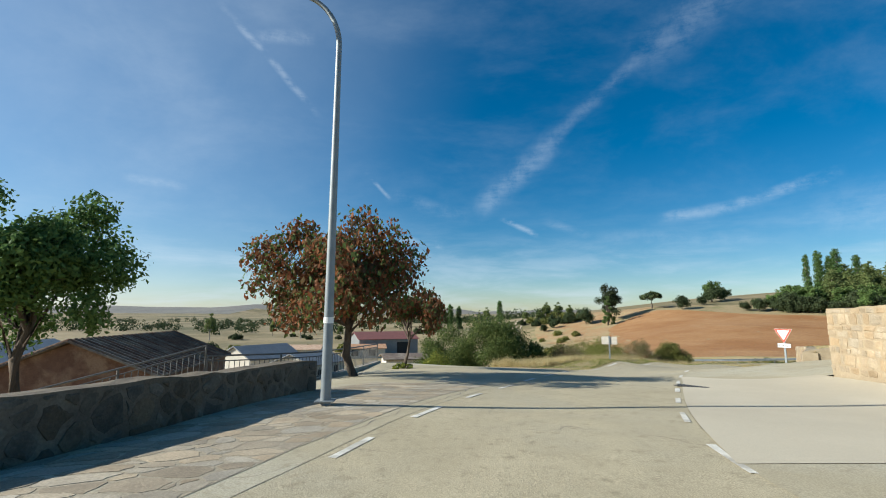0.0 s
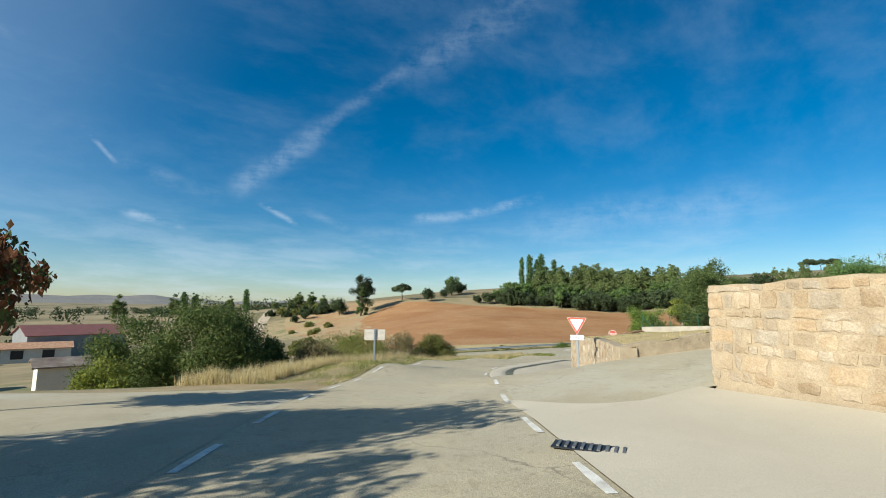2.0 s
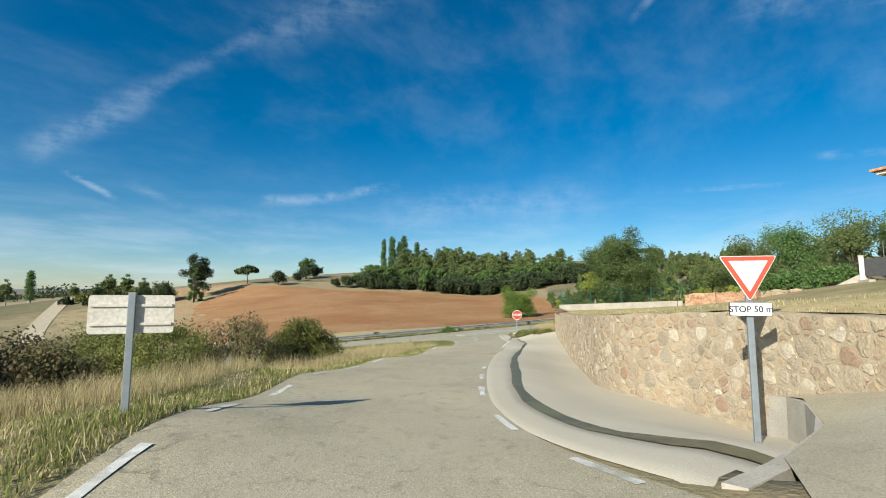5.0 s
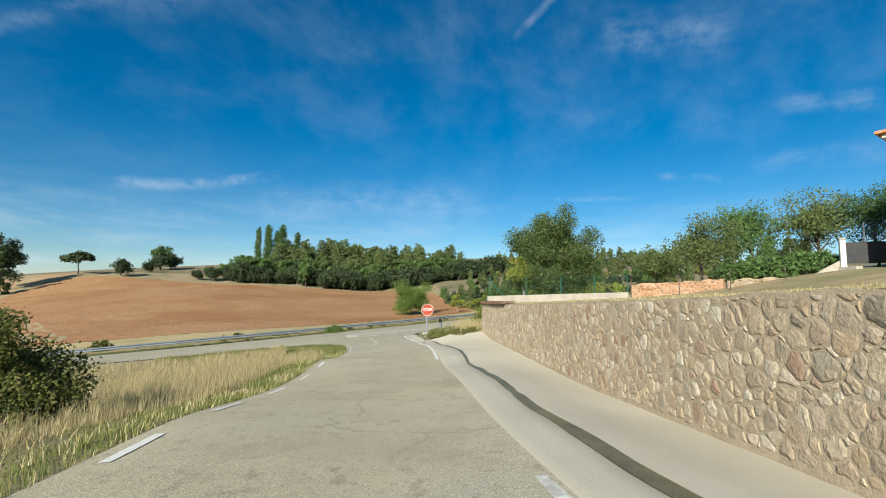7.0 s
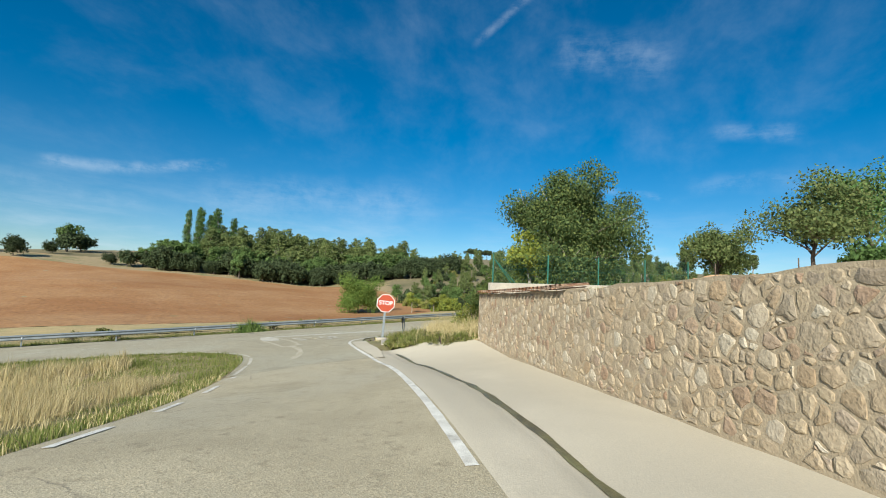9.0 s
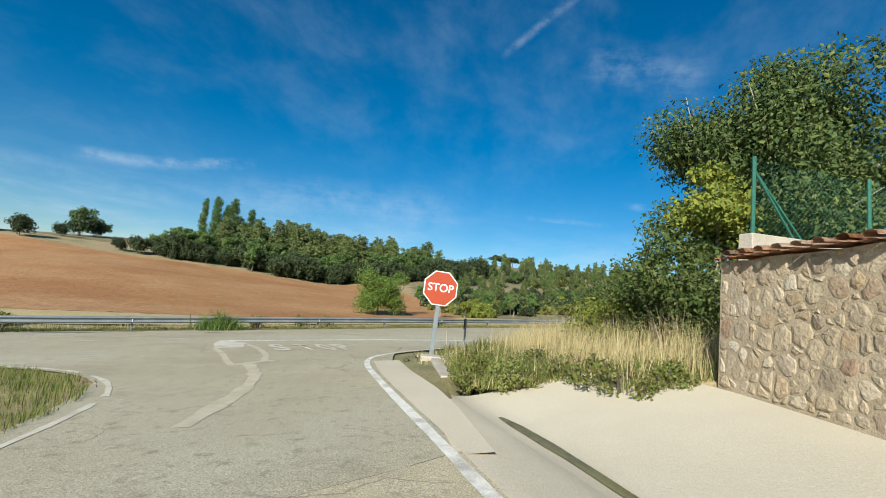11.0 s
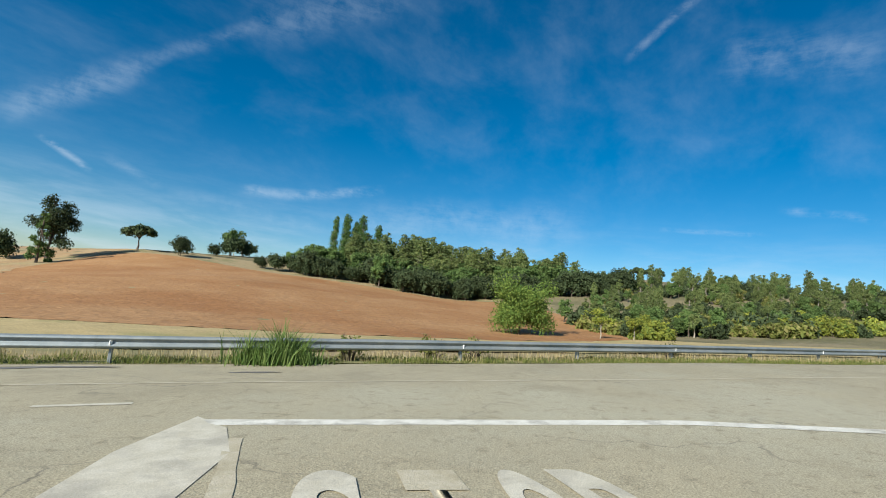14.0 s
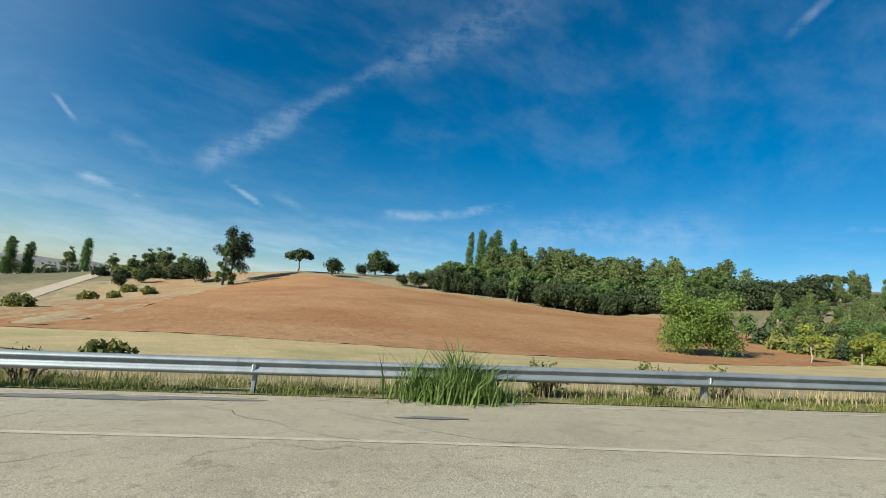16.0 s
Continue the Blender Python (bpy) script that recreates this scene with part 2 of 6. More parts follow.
M_FADED = mat("faded_road_paint", (0.58, 0.535, 0.435), (0.49, 0.445, 0.345), 6, rough=0.8, fine=80, bump=0.2, fine_mix=0.3, c3=(0.40, 0.365, 0.295), scale3=2.2)
M_GHOST = mat("nearly_worn_off_road_paint", (0.50, 0.445, 0.335), (0.43, 0.375, 0.265), 7, rough=0.85, fine=80, bump=0.3, fine_mix=0.35, c3=(0.40, 0.345, 0.235), scale3=2.5)
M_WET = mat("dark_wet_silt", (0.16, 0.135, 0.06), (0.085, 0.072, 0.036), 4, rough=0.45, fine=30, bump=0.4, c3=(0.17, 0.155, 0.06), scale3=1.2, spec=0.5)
M_MORTAR = mat("lime_mortar", (0.40, 0.315, 0.205), (0.33, 0.255, 0.165), 3, rough=0.95, fine=50, bump=0.5)
M_MORTAR2 = mat("pale_rubble_mortar", (0.385, 0.312, 0.212), (0.31, 0.248, 0.165), 4, rough=0.95, fine=45, bump=0.5)
# mortar colour darkened to carry the shade on the parapet's face
M_MORTAR_DARK = mat("shade_dark_mortar", (0.19, 0.157, 0.115), (0.12, 0.098, 0.073), 2.5, rough=0.95, fine=30, bump=0.6, c3=(0.13, 0.105, 0.075), scale3=0.9)


def stones(name, c1, c2, spread, **more):
    """One material for stones that stand alone and its twin for those joined in one mesh."""
    return mat(name, c1, c2, vary=spread, **more), mat(name + "_joined", c1, c2, island=spread, **more)


M_STONE_WARM = stones("warm_sandstone", (0.37, 0.285, 0.185), (0.30, 0.228, 0.145), 0.16, scale=3, rough=0.92, fine=35, bump=0.6, c3=(0.41, 0.33, 0.23), scale3=1.4)
FIELDSTONE = [(0.47, 0.40, 0.295), (0.32, 0.23, 0.135), (0.40, 0.315, 0.205), (0.26, 0.215, 0.155), (0.36, 0.25, 0.145), (0.50, 0.44, 0.335), (0.26, 0.15, 0.09), (0.345, 0.28, 0.195), (0.43, 0.335, 0.215), (0.19, 0.15, 0.11)]
M_STONE_GREY = tuple(mat("mixed_fieldstone" + end, (0.365, 0.305, 0.212), (0.285, 0.228, 0.152), 5, rough=0.92, fine=30, bump=0.7, c3=(0.42, 0.368, 0.285), scale3=1.7, palette=FIELDSTONE, per=per) for end, per in (("", "object"), ("_joined", "island")))
# dark base puts the parapet's shade into the stone colour; loose rocks share it
M_STONE_DARK = stones("shade_dark_stone", (0.145, 0.118, 0.084), (0.08, 0.067, 0.05), 0.28, scale=3, rough=0.95, fine=30, bump=0.7, c3=(0.155, 0.125, 0.088), scale3=1.2)
M_STONE_RUBBLE = stones("reddish_rubble_stone", (0.42, 0.275, 0.18), (0.36, 0.225, 0.14), 0.2, scale=3, rough=0.92, fine=20, bump=0.5)
M_FLAG = mat("worn_flagstone", (0.40, 0.345, 0.26), (0.31, 0.265, 0.20), 2.5, rough=0.88, fine=45, bump=0.35, vary=0.22, island=0.22)
M_GALV = mat("galvanised_steel", (0.27, 0.30, 0.31), (0.22, 0.245, 0.255), 5, rough=0.55, fine=60, bump=0.05, metal=0.35, fine_mix=0.1, spec=0.5)
M_GALV_OLD = mat("dull_galvanised_steel", (0.28, 0.31, 0.32), (0.22, 0.25, 0.26), 3, rough=0.6, fine=40, bump=0.08, metal=0.55, fine_mix=0.15, c3=(0.33, 0.35, 0.35), scale3=0.8)
M_IRON = mat("grey_painted_iron", (0.12, 0.12, 0.12), (0.17, 0.165, 0.155), 6, rough=0.55, fine=50, bump=0.1, metal=0.2)
M_BLACK = mat("black_iron", (0.025, 0.025, 0.027), (0.04, 0.038, 0.036), 6, rough=0.5, fine=40, bump=0.1)
M_WHITE = mat("white_enamel", (0.80, 0.80, 0.78), (0.76, 0.76, 0.74), 2, rough=0.4, fine=20, bump=0.0, fine_mix=0.05, spec=0.5)
M_RED = mat("sign_red", (0.60, 0.085, 0.045), (0.54, 0.075, 0.04), 2, rough=0.42, fine=20, bump=0.0, fine_mix=0.06, spec=0.5)
M_ORANGE = mat("sun_faded_sign_red", (0.43, 0.068, 0.026), (0.385, 0.06, 0.023), 2, rough=0.45, fine=20, bump=0.0, fine_mix=0.06, spec=0.5)
M_INK = mat("black_lettering", (0.02, 0.02, 0.02), (0.03, 0.03, 0.03), 3, rough=0.5, fine=20, bump=0.0, fine_mix=0.05)
M_TILE = mat("clay_roof_tile", (0.40, 0.235, 0.15), (0.31, 0.165, 0.10), 3, rough=0.9, fine=30, bump=0.4, vary=0.3, island=0.3, c3=(0.47, 0.33, 0.22), scale3=2.5)
M_TILE_OLD = mat("old_lichened_roof_tile", (0.17, 0.115, 0.085), (0.11, 0.08, 0.065), 2, rough=0.95, fine=6, bump=0.6, vary=0.25, island=0.25, c3=(0.22, 0.18, 0.14), scale3=0.6, depth=0.08)
M_RUBBLE = mat("reddish_rubble_mortar", (0.42, 0.29, 0.19), (0.36, 0.24, 0.155), 3, rough=0.92, fine=20, bump=0.5, vary=0.2, island=0.2)
M_BRICK = mat("rough_red_brick", (0.28, 0.14, 0.09), (0.21, 0.105, 0.07), 3, rough=0.92, fine=20, bump=0.5, vary=0.25, island=0.25, c3=(0.42, 0.26, 0.17), scale3=1.0)
M_PLASTER = mat("ochre_plaster", (0.62, 0.45, 0.29), (0.56, 0.40, 0.25), 1.0, rough=0.9, fine=30, bump=0.2)
M_LIME = mat("whitewash", (0.62, 0.58, 0.50), (0.54, 0.50, 0.43), 0.8, rough=0.9, fine=25, bump=0.2, c3=(0.56, 0.50, 0.41), scale3=0.5)
M_REDROOF = mat("red_sheet_roof", (0.23, 0.095, 0.08), (0.19, 0.08, 0.07), 0.8, rough=0.6, fine=10, bump=0.1)
M_SHEET = mat("grey_sheet_metal", (0.28, 0.285, 0.285), (0.23, 0.235, 0.235), 0.7, rough=0.5, fine=12, bump=0.1, metal=0.3)
M_BARK = mat("grey_brown_bark", (0.13, 0.10, 0.075), (0.085, 0.065, 0.05), 5, rough=0.95, fine=30, bump=0.9, stretch=(1, 1, 0.25), depth=0.03)
M_BARK_PALE = mat("pale_poplar_bark", (0.34, 0.30, 0.24), (0.24, 0.21, 0.165), 4, rough=0.95, fine=25, bump=0.6, stretch=(1, 1, 0.3))
M_PLAIN = mat("patchwork_of_dry_fields", (0.29, 0.225, 0.125), (0.20, 0.16, 0.08), 0.012, c3=(0.105, 0.105, 0.05), scale3=0.006, fine=0.35, bump=0.3, depth=0.3, lo=0.44, hi=0.56, fine_mix=0.4)
M_SCRUB = mat("brown_scrubland_soil", (0.175, 0.148, 0.08), (0.24, 0.195, 0.11), 0.08, c3=(0.11, 0.105, 0.048), scale3=0.05, fine=1.5, bump=0.5, depth=0.2, fine_mix=0.45)
M_MESA = mat("scrubby_mesa_slopes", (0.215, 0.20, 0.175), (0.165, 0.16, 0.145), 0.004, fine=0.05, bump=0.4, depth=3.0)
M_SPUR = mat("reddish_spur_soil", (0.33, 0.19, 0.09), (0.37, 0.275, 0.15), 0.09, c3=(0.30, 0.26, 0.13), scale3=0.06, fine=1.6, bump=0.6, depth=0.15, fine_mix=0.45)
M_VERGE = mat("grassy_verge_soil", (0.22, 0.205, 0.085), (0.29, 0.245, 0.115), 1.6, fine=16, bump=0.6, depth=0.04, c3=(0.13, 0.14, 0.045), scale3=0.7)
M_SOIL = mat("dark_joint_soil", (0.31, 0.265, 0.19), (0.36, 0.31, 0.225), 3, fine=30, bump=0.5)
M_GREENWIRE = mat("green_coated_wire", (0.03, 0.14, 0.10), (0.025, 0.11, 0.08), 4, rough=0.5, fine=20, bump=0.0)

L_AUTUMN = leaf_mat("autumn_leaves", [(0.09, 0.034, 0.018), (0.14, 0.052, 0.024), (0.19, 0.082, 0.038), (0.115, 0.062, 0.032), (0.07, 0.06, 0.03), (0.055, 0.085, 0.025), (0.10, 0.125, 0.04)])
L_PLANE = leaf_mat("broad_green_leaves", [(0.045, 0.082, 0.026), (0.07, 0.12, 0.036), (0.10, 0.16, 0.05)])
L_POPLAR = leaf_mat("grey_green_poplar_leaves", [(0.036, 0.062, 0.022), (0.058, 0.09, 0.03), (0.09, 0.122, 0.045), (0.15, 0.175, 0.05)])
L_FRESH = leaf_mat("fresh_green_leaves", [(0.06, 0.10, 0.022), (0.095, 0.145, 0.032), (0.145, 0.185, 0.042)], glow=0.4)
L_YELLOW = leaf_mat("yellowing_leaves", [(0.12, 0.15, 0.03), (0.19, 0.20, 0.035), (0.08, 0.12, 0.03), (0.25, 0.24, 0.04)])
L_OAK = leaf_mat("holm_oak_leaves", [(0.024, 0.036, 0.016), (0.036, 0.05, 0.022), (0.05, 0.066, 0.03)], glow=0.2)
L_PINE = leaf_mat("pine_needles", [(0.045, 0.08, 0.024), (0.068, 0.108, 0.033), (0.10, 0.142, 0.044)], glow=0.25)
L_RIVER = leaf_mat("riverside_leaves", [(0.06, 0.085, 0.03), (0.09, 0.118, 0.04), (0.135, 0.152, 0.055)], glow=0.3)
L_SHRUB = leaf_mat("shrub_leaves", [(0.065, 0.08, 0.02), (0.10, 0.115, 0.028), (0.135, 0.14, 0.038), (0.165, 0.14, 0.058)], glow=0.35)
L_THICKET = leaf_mat("thicket_leaves", [(0.032, 0.052, 0.015), (0.05, 0.075, 0.021), (0.075, 0.10, 0.028), (0.11, 0.12, 0.04)], glow=0.3)
L_SHRUB_DRY = leaf_mat("drying_shrub_leaves", [(0.10, 0.085, 0.045), (0.13, 0.105, 0.05), (0.09, 0.095, 0.035), (0.12, 0.075, 0.045)], glow=0.3)
L_DRYGRASS = leaf_mat("dry_grass_blades", [(0.24, 0.185, 0.085), (0.33, 0.265, 0.135), (0.40, 0.335, 0.195), (0.17, 0.155, 0.06)], rough=0.7, glow=0.3)
L_GREENGRASS = leaf_mat("green_grass_blades", [(0.075, 0.105, 0.024), (0.11, 0.135, 0.034), (0.145, 0.155, 0.046), (0.21, 0.185, 0.075)], rough=0.6, glow=0.4)
L_REED = leaf_mat("reed_blades", [(0.05, 0.088, 0.02), (0.075, 0.112, 0.03), (0.105, 0.138, 0.042)], rough=0.5, glow=0.35)


# ---- building helpers ----
def mesh_of(name, verts, faces, material=None, parent=None, smooth=False, label=""):
    me = bpy.data.meshes.new(name)
    me.from_pydata([tuple(v) for v in verts], [], [tuple(f) for f in faces])
    if smooth:
        me.shade_smooth()
    if material:
        me.materials.append(material)
    ob = new(name, me)
    ob.parent = parent
    if label:
        ob["label"] = label
    return ob


def part(name, bm, material, parent, label="", smooth=False):
    me = bpy.data.meshes.new(name)
    bm.to_mesh(me)
    bm.free()
    if smooth:
        me.shade_smooth()
    me.materials.append(material)
    ob = new(name, me)
    ob.parent = parent
    if label:
        ob["label"] = label
    return ob


def thing(name, at, label, category, group="", kind="", turn=0):
    ob = new(name)
    ob.matrix_world = pose(*at, 0, 0, turn)
    ob.empty_display_size = 0.2
    return tagged(ob, label, category, group, kind)


def box(bm, size, m=None, bevel=0.0):
    made = bmesh.ops.create_cube(bm, size=1.0, matrix=(m or Matrix()) @ Matrix.Diagonal((*size, 1)))
    if bevel:
        edges = {e for v in made["verts"] for e in v.link_edges}
        bmesh.ops.bevel(bm, geom=list(edges), offset=bevel, segments=2, profile=0.6, affect="EDGES")
    return bm


def boxed(size, at=(0, 0, 0), bevel=0.0, turn=(0, 0, 0)):
    return box(bmesh.new(), size, pose(*at, *turn), bevel)


def tube(bm, points, radii, sides=8, cap=True):
    """A tapered tube through points."""
    pts = [Vector(p) for p in points]
    if isinstance(radii, (int, float)):
        radii = [radii] * len(pts)
    rings = []
    for i, p in enumerate(pts):
        d = (pts[min(i + 1, len(pts) - 1)] - pts[max(i - 1, 0)]).normalized()
        a = d.orthogonal().normalized() if abs(d.z) < 0.9 else Vector((1, 0, 0)).cross(d).normalized()
        b = d.cross(a)
        rings.append([bm.verts.new(p + radii[i] * (math.cos(t) * a + math.sin(t) * b)) for t in (2 * math.pi * k / sides for k in range(sides))])
    for r, s in zip(rings, rings[1:]):
        # rings may be turned against one another: join nearest first
        k0 = min(range(sides), key=lambda k: (s[k].co - r[0].co).length)
        for k in range(sides):
            try:
                bm.faces.new((r[k], r[(k + 1) % sides], s[(k0 + k + 1) % sides], s[(k0 + k) % sides]))
            except ValueError:
                pass
    if cap:
        for r in (rings[0], rings[-1]):
            try:
                bm.faces.new(r)
            except ValueError:
                pass
    return bm


def chain(points):
    """Points, their lengths along a polyline, and a function that gives place and direction at a length."""
    p = np.array(points, float)
    s = np.r_[0, np.cumsum(np.hypot(*np.diff(p[:, :2], axis=0).T))]

    def at(d):
        q = np.array([np.interp(d, s, p[:, k]) for k in range(p.shape[1])])
        e = 0.15
        a, b = (np.array([np.interp(np.clip(d + o, 0, s[-1]), s, p[:, k]) for k in (0, 1)]) for o in (-e, e))
        t = (b - a) / max(np.hypot(*(b - a)), 1e-9)
        return q, t
    return s[-1], at


def rounded(points, times=2):
    """Corner cutting, with the ends kept."""
    p = np.array(points, float)
    for _ in range(times):
        q = [p[0]]
        for a, b in zip(p[:-1], p[1:]):
            q += [0.75 * a + 0.25 * b, 0.25 * a + 0.75 * b]
        p = np.array(q + [p[-1]])
    return p


# ---- lie of the land ----
ROAD_AXIS = [(-2.4, -14, 0.60), (-1.9, -8, 0.43), (-1.3, -2.4, 0.27), (-0.4, 1.7, 0.2), (1.2, 5.7, 0.08), (3.27, 9.47, -0.12), (5.6, 14.3, -0.42),
             (8.3, 18.85, -0.78), (10.1, 20.65, -0.92), (14.2, 23.95, -1.18), (18.85, 26.9, -1.53), (30.95, 34.2, -2.38), (35.2, 37, -2.65), (38.8, 39.65, -2.9)]
ROAD_LEFT = [(-5.1, 2.4, 0.2), (-4.2, 5.6, 0.21), (-6.6, -1.2, 0.3), (-6.0, -6, 0.40), (-2.6, 2.7, 0.20), (0.42, 9.7, -0.10), (3.8, 15.9, -0.46), (7.2, 20.9, -0.80), (11.0, 24.6, -1.03), (17.8, 29.3, -1.52), (25.9, 33.9, -2.1),
             (-6, 6, 0.1), (-4.3, 12, -0.22), (-4, 20.5, -0.62), (0, 20, -0.66), (8.5, 22.9, -0.66), (7.6, 22.5, -0.66), (11.0, 26.2, -0.90)]
ROAD_RIGHT = [(16.3, 18.9, -1.08), (13.3, 18.0, -0.93), (11.9, 18.0, -0.83), (14.4, 16.8, -0.52), (4, -4, 0.4), (9.4, 3.0, 0.15), (2.6, 4.7, 0.13), (5.3, 9.4, -0.11), (9.9, 10.8, 0.0), (12.4, 14.5, 0.04), (8.7, 15.2, -0.33), (17.5, 12.2, 0.85), (15.0, 8.6, 0.75),
              (24, 9, 1.6), (14, 22.1, -1.1), (18.9, 25.5, -1.45), (26.8, 30.0, -2.05), (36.0, 36.0, -2.6)]


def main_plane(x, y):
    """The main road slopes evenly across the junction."""
    u, v = 0.85 * x - 0.53 * y, 0.53 * x + 0.85 * y
    return -3.17 + 0.065 * (u - 13.3) - 0.045 * (v - 61)


MAIN = [(x, y, main_plane(x, y)) for x, y in ((37.9, 48.6), (43.5, 44.7), (45.4, 43.4), (42.8, 56.4), (48, 53), (54, 48.9), (51.4, 38.9), (61, 44.7), (60, 35), (80, 32.5), (75, 28),
        (45.5, 54.9), (52.1, 51.4), (61.6, 46.3), (47, 48), (50, 45), (55, 43), (57, 40), (67, 38), (40, 52), (36, 55), (44.5, 50.5), (46.5, 56.5), (54, 52.5), (50, 54.6), (58, 49.8))]
MAIN += [(30, 62, -4.75), (24, 56, -4.3), (14, 72, -6.0), (10, 66, -5.6), (43.4, 40.0, -2.75)]
FIELDS = [(30, 84, -6.3), (48.8, 73.6, -4.5), (62, 69, -4.3), (75.8, 64.2, -3.9), (87, 67, -3.6), (27, 172, -10.2), (44.7, 230, -0.4), (36, 200, -5.5), (71, 183, -0.7), (91, 189, 5.4), (97.8, 177, 4.8),
          (116, 159, 3.6), (140, 115, 1.0), (150, 165, 9.5), (110, 60, -2.2), (130, 20, 2.0), (180, 60, 10), (264, 102, 21.5), (200, 150, 15.5), (190, 330, 15), (60, 120, -3.0), (80, 120, -0.6), (110, 110, -0.2), (45, 130, -5.6)]
VALLEY = [(-9, 4, -1.2), (-10, 18, -2.2), (-24, 26, -4.6), (-5.5, 27, -2.0), (4, 27, -1.9), (10.5, 31.5, -2.5), (20, 37.5, -3.1), (30, 43.5, -3.6), (8, 45, -4.6), (-4, 60, -6.0), (-40, 70, -7.0),
          (-20, 130, -8.6), (-130, 120, -9), (0, 300, -9), (-300, 400, -9), (-200, -100, -3)]
FAR = [(300, -200, 14), (0, -300, 4), (500, 300, 28), (100, 600, -4), (700, 800, 6), (20, -20, 2.2), (60, 0, 3.0), (47, 18, 1.4), (36, 24, -0.6), (44, 33, -1.6), (-900, 900, -9), (0, 1500, -6), (1500, 0, 30), (0, -1500, 10), (-1500, 0, -4)]
KNOTS = np.array(ROAD_AXIS + ROAD_LEFT + ROAD_RIGHT + MAIN + FIELDS + VALLEY + FAR, float)
SOFT = 1.2


def kernel(p, q):
    d = p[:, None, :2] - q[None, :, :2]
    return np.sqrt((d ** 2).sum(-1) + SOFT ** 2)


count = len(KNOTS)
system = np.zeros((count + 3, count + 3))
system[:count, :count] = kernel(KNOTS, KNOTS) + 1e-6 * np.eye(count)
system[:count, count], system[:count, count + 1 : count + 3] = 1, KNOTS[:, :2]
system[count:, :count] = system[:count, count:].T
WEIGHTS = np.linalg.solve(system, np.r_[KNOTS[:, 2], 0, 0, 0])


def lie(xy):
    """Height of the land at rows of x, y; mesas close the distance."""
    xy = np.atleast_2d(np.asarray(xy, float))[:, :2]
    z = kernel(xy, KNOTS) @ WEIGHTS[:count] + WEIGHTS[count] + xy @ WEIGHTS[count + 1 :]
    r = np.hypot(xy[:, 0] - 30, xy[:, 1] - 30)
    far = np.clip((r - 700) / 900, 0, 1)
    a = np.degrees(np.arctan2(-(xy[:, 0] - 30), xy[:, 1] - 30))
    plain = -10 + 0.012 * (r - 700)
    z = z * (1 - far) + far * plain
    ridge = 34 + 12 * np.sin(a * 0.11) + 9 * np.sin(a * 0.37 + 1) + 5 * np.sin(a * 1.3)
    rise = np.clip((r - 2500 - 250 * np.sin(a * 0.2)) / 700, 0, 1)
    z = z + rise * rise * (3 - 2 * rise) * ridge * np.clip(1.25 - np.abs(a - 10) / 160, 0.25, 1)
    return z


def H(x, y):
    return float(lie([(x, y)])[0])


def inside(xy, poly):
    """Which rows of x, y lie in a polygon."""
    xy, poly = np.asarray(xy, float), np.asarray(poly, float)
    hit = np.zeros(len(xy), bool)
    for (x0, y0), (x1, y1) in zip(poly, np.roll(poly, -1, 0)):
        if y0 == y1:
            continue
        cross = ((xy[:, 1] > y0) != (xy[:, 1] > y1)) & (xy[:, 0] < (x1 - x0) * (xy[:, 1] - y0) / (y1 - y0) + x0)
        hit ^= cross
    return hit


# edges of the village road, the junction and the main road
LEFT_EDGE = rounded([(-4.9, -14), (-4.4, -5), (-2.6, 2.7), (-0.5, 7.5), (1.28, 11.2), (3.7, 15.8), (5.4, 18.3), (7.3, 21.0), (10.9, 24.6), (14.25, 27.1), (17.8, 29.3), (22.7, 32.2), (27.5, 35.2), (32.6, 38.5)])
RIGHT_EDGE = rounded([(0.3, -14), (0.9, -5), (1.8, 2.4), (2.67, 4.8), (4.7, 8.7), (7.0, 12.85), (8.75, 15.35), (10.6, 18.2), (12.3, 20.65), (13.9, 22.1), (18.9, 25.6), (26.0, 29.85), (33.5, 34.2), (37.0, 36.9)])
CORNER_LEFT = rounded([(32.6, 38.5), (35.9, 40.9), (38.1, 43.0), (38.7, 46.0), (36.5, 49.5), (30.5, 54.0), (12, 65)])
CORNER_RIGHT = rounded([(37.0, 36.9), (40.2, 39.4), (42.4, 41.1), (44.0, 41.7), (46.6, 40.9), (51.4, 38.9), (62, 31.8), (84, 17.5)])
FAR_EDGE = rounded([(18, 71.5), (31, 63.6), (42.6, 56.6), (48.2, 53.0), (54.4, 49.1), (61.3, 44.8), (79, 33.2), (94, 23)])
PAVED = np.vstack([LEFT_EDGE, CORNER_LEFT, FAR_EDGE, CORNER_RIGHT[::-1], RIGHT_EDGE[::-1]])

WALL_LINE = rounded([(12.45, 14.6), (14.6, 17.0), (16.2, 18.95), (16.95, 20.6), (17.9, 21.68), (19.9, 22.83), (26.5, 26.62), (33.0, 30.35), (40.4, 34.6)], 1)
SIDE_STREET = [(7.0, 12.85), (8.75, 15.3), (10.4, 17.4), (13.2, 17.1), (14.9, 17.3), (12.45, 14.6), (15.2, 12.9), (24, 7.8), (40, 2), (38, -5), (22, 2.5), (12.5, 9.2), (9.95, 10.75)]
DITCH_AREA = [(11.3, 17.2), (13.2, 16.95), (15.1, 17.2), (16.3, 18.4), (17.9, 20.6), (18.8, 21.0), (40.5, 33.9), (40.5, 35.7), (40.2, 37.2), (41.3, 38.1), (43.5, 39.3), (43.3, 39.65), (41.0, 38.4), (39.4, 37.9), (36.8, 37.0), (26, 30.6), (13.6, 22.7)]


def lines(spans):
    out = [spans[0][0]]
    for lo, hi, step in spans:
        n = max(1, round((hi - lo) / step))
        out += list(np.linspace(lo, hi, n + 1)[1:])
    return np.array(out)


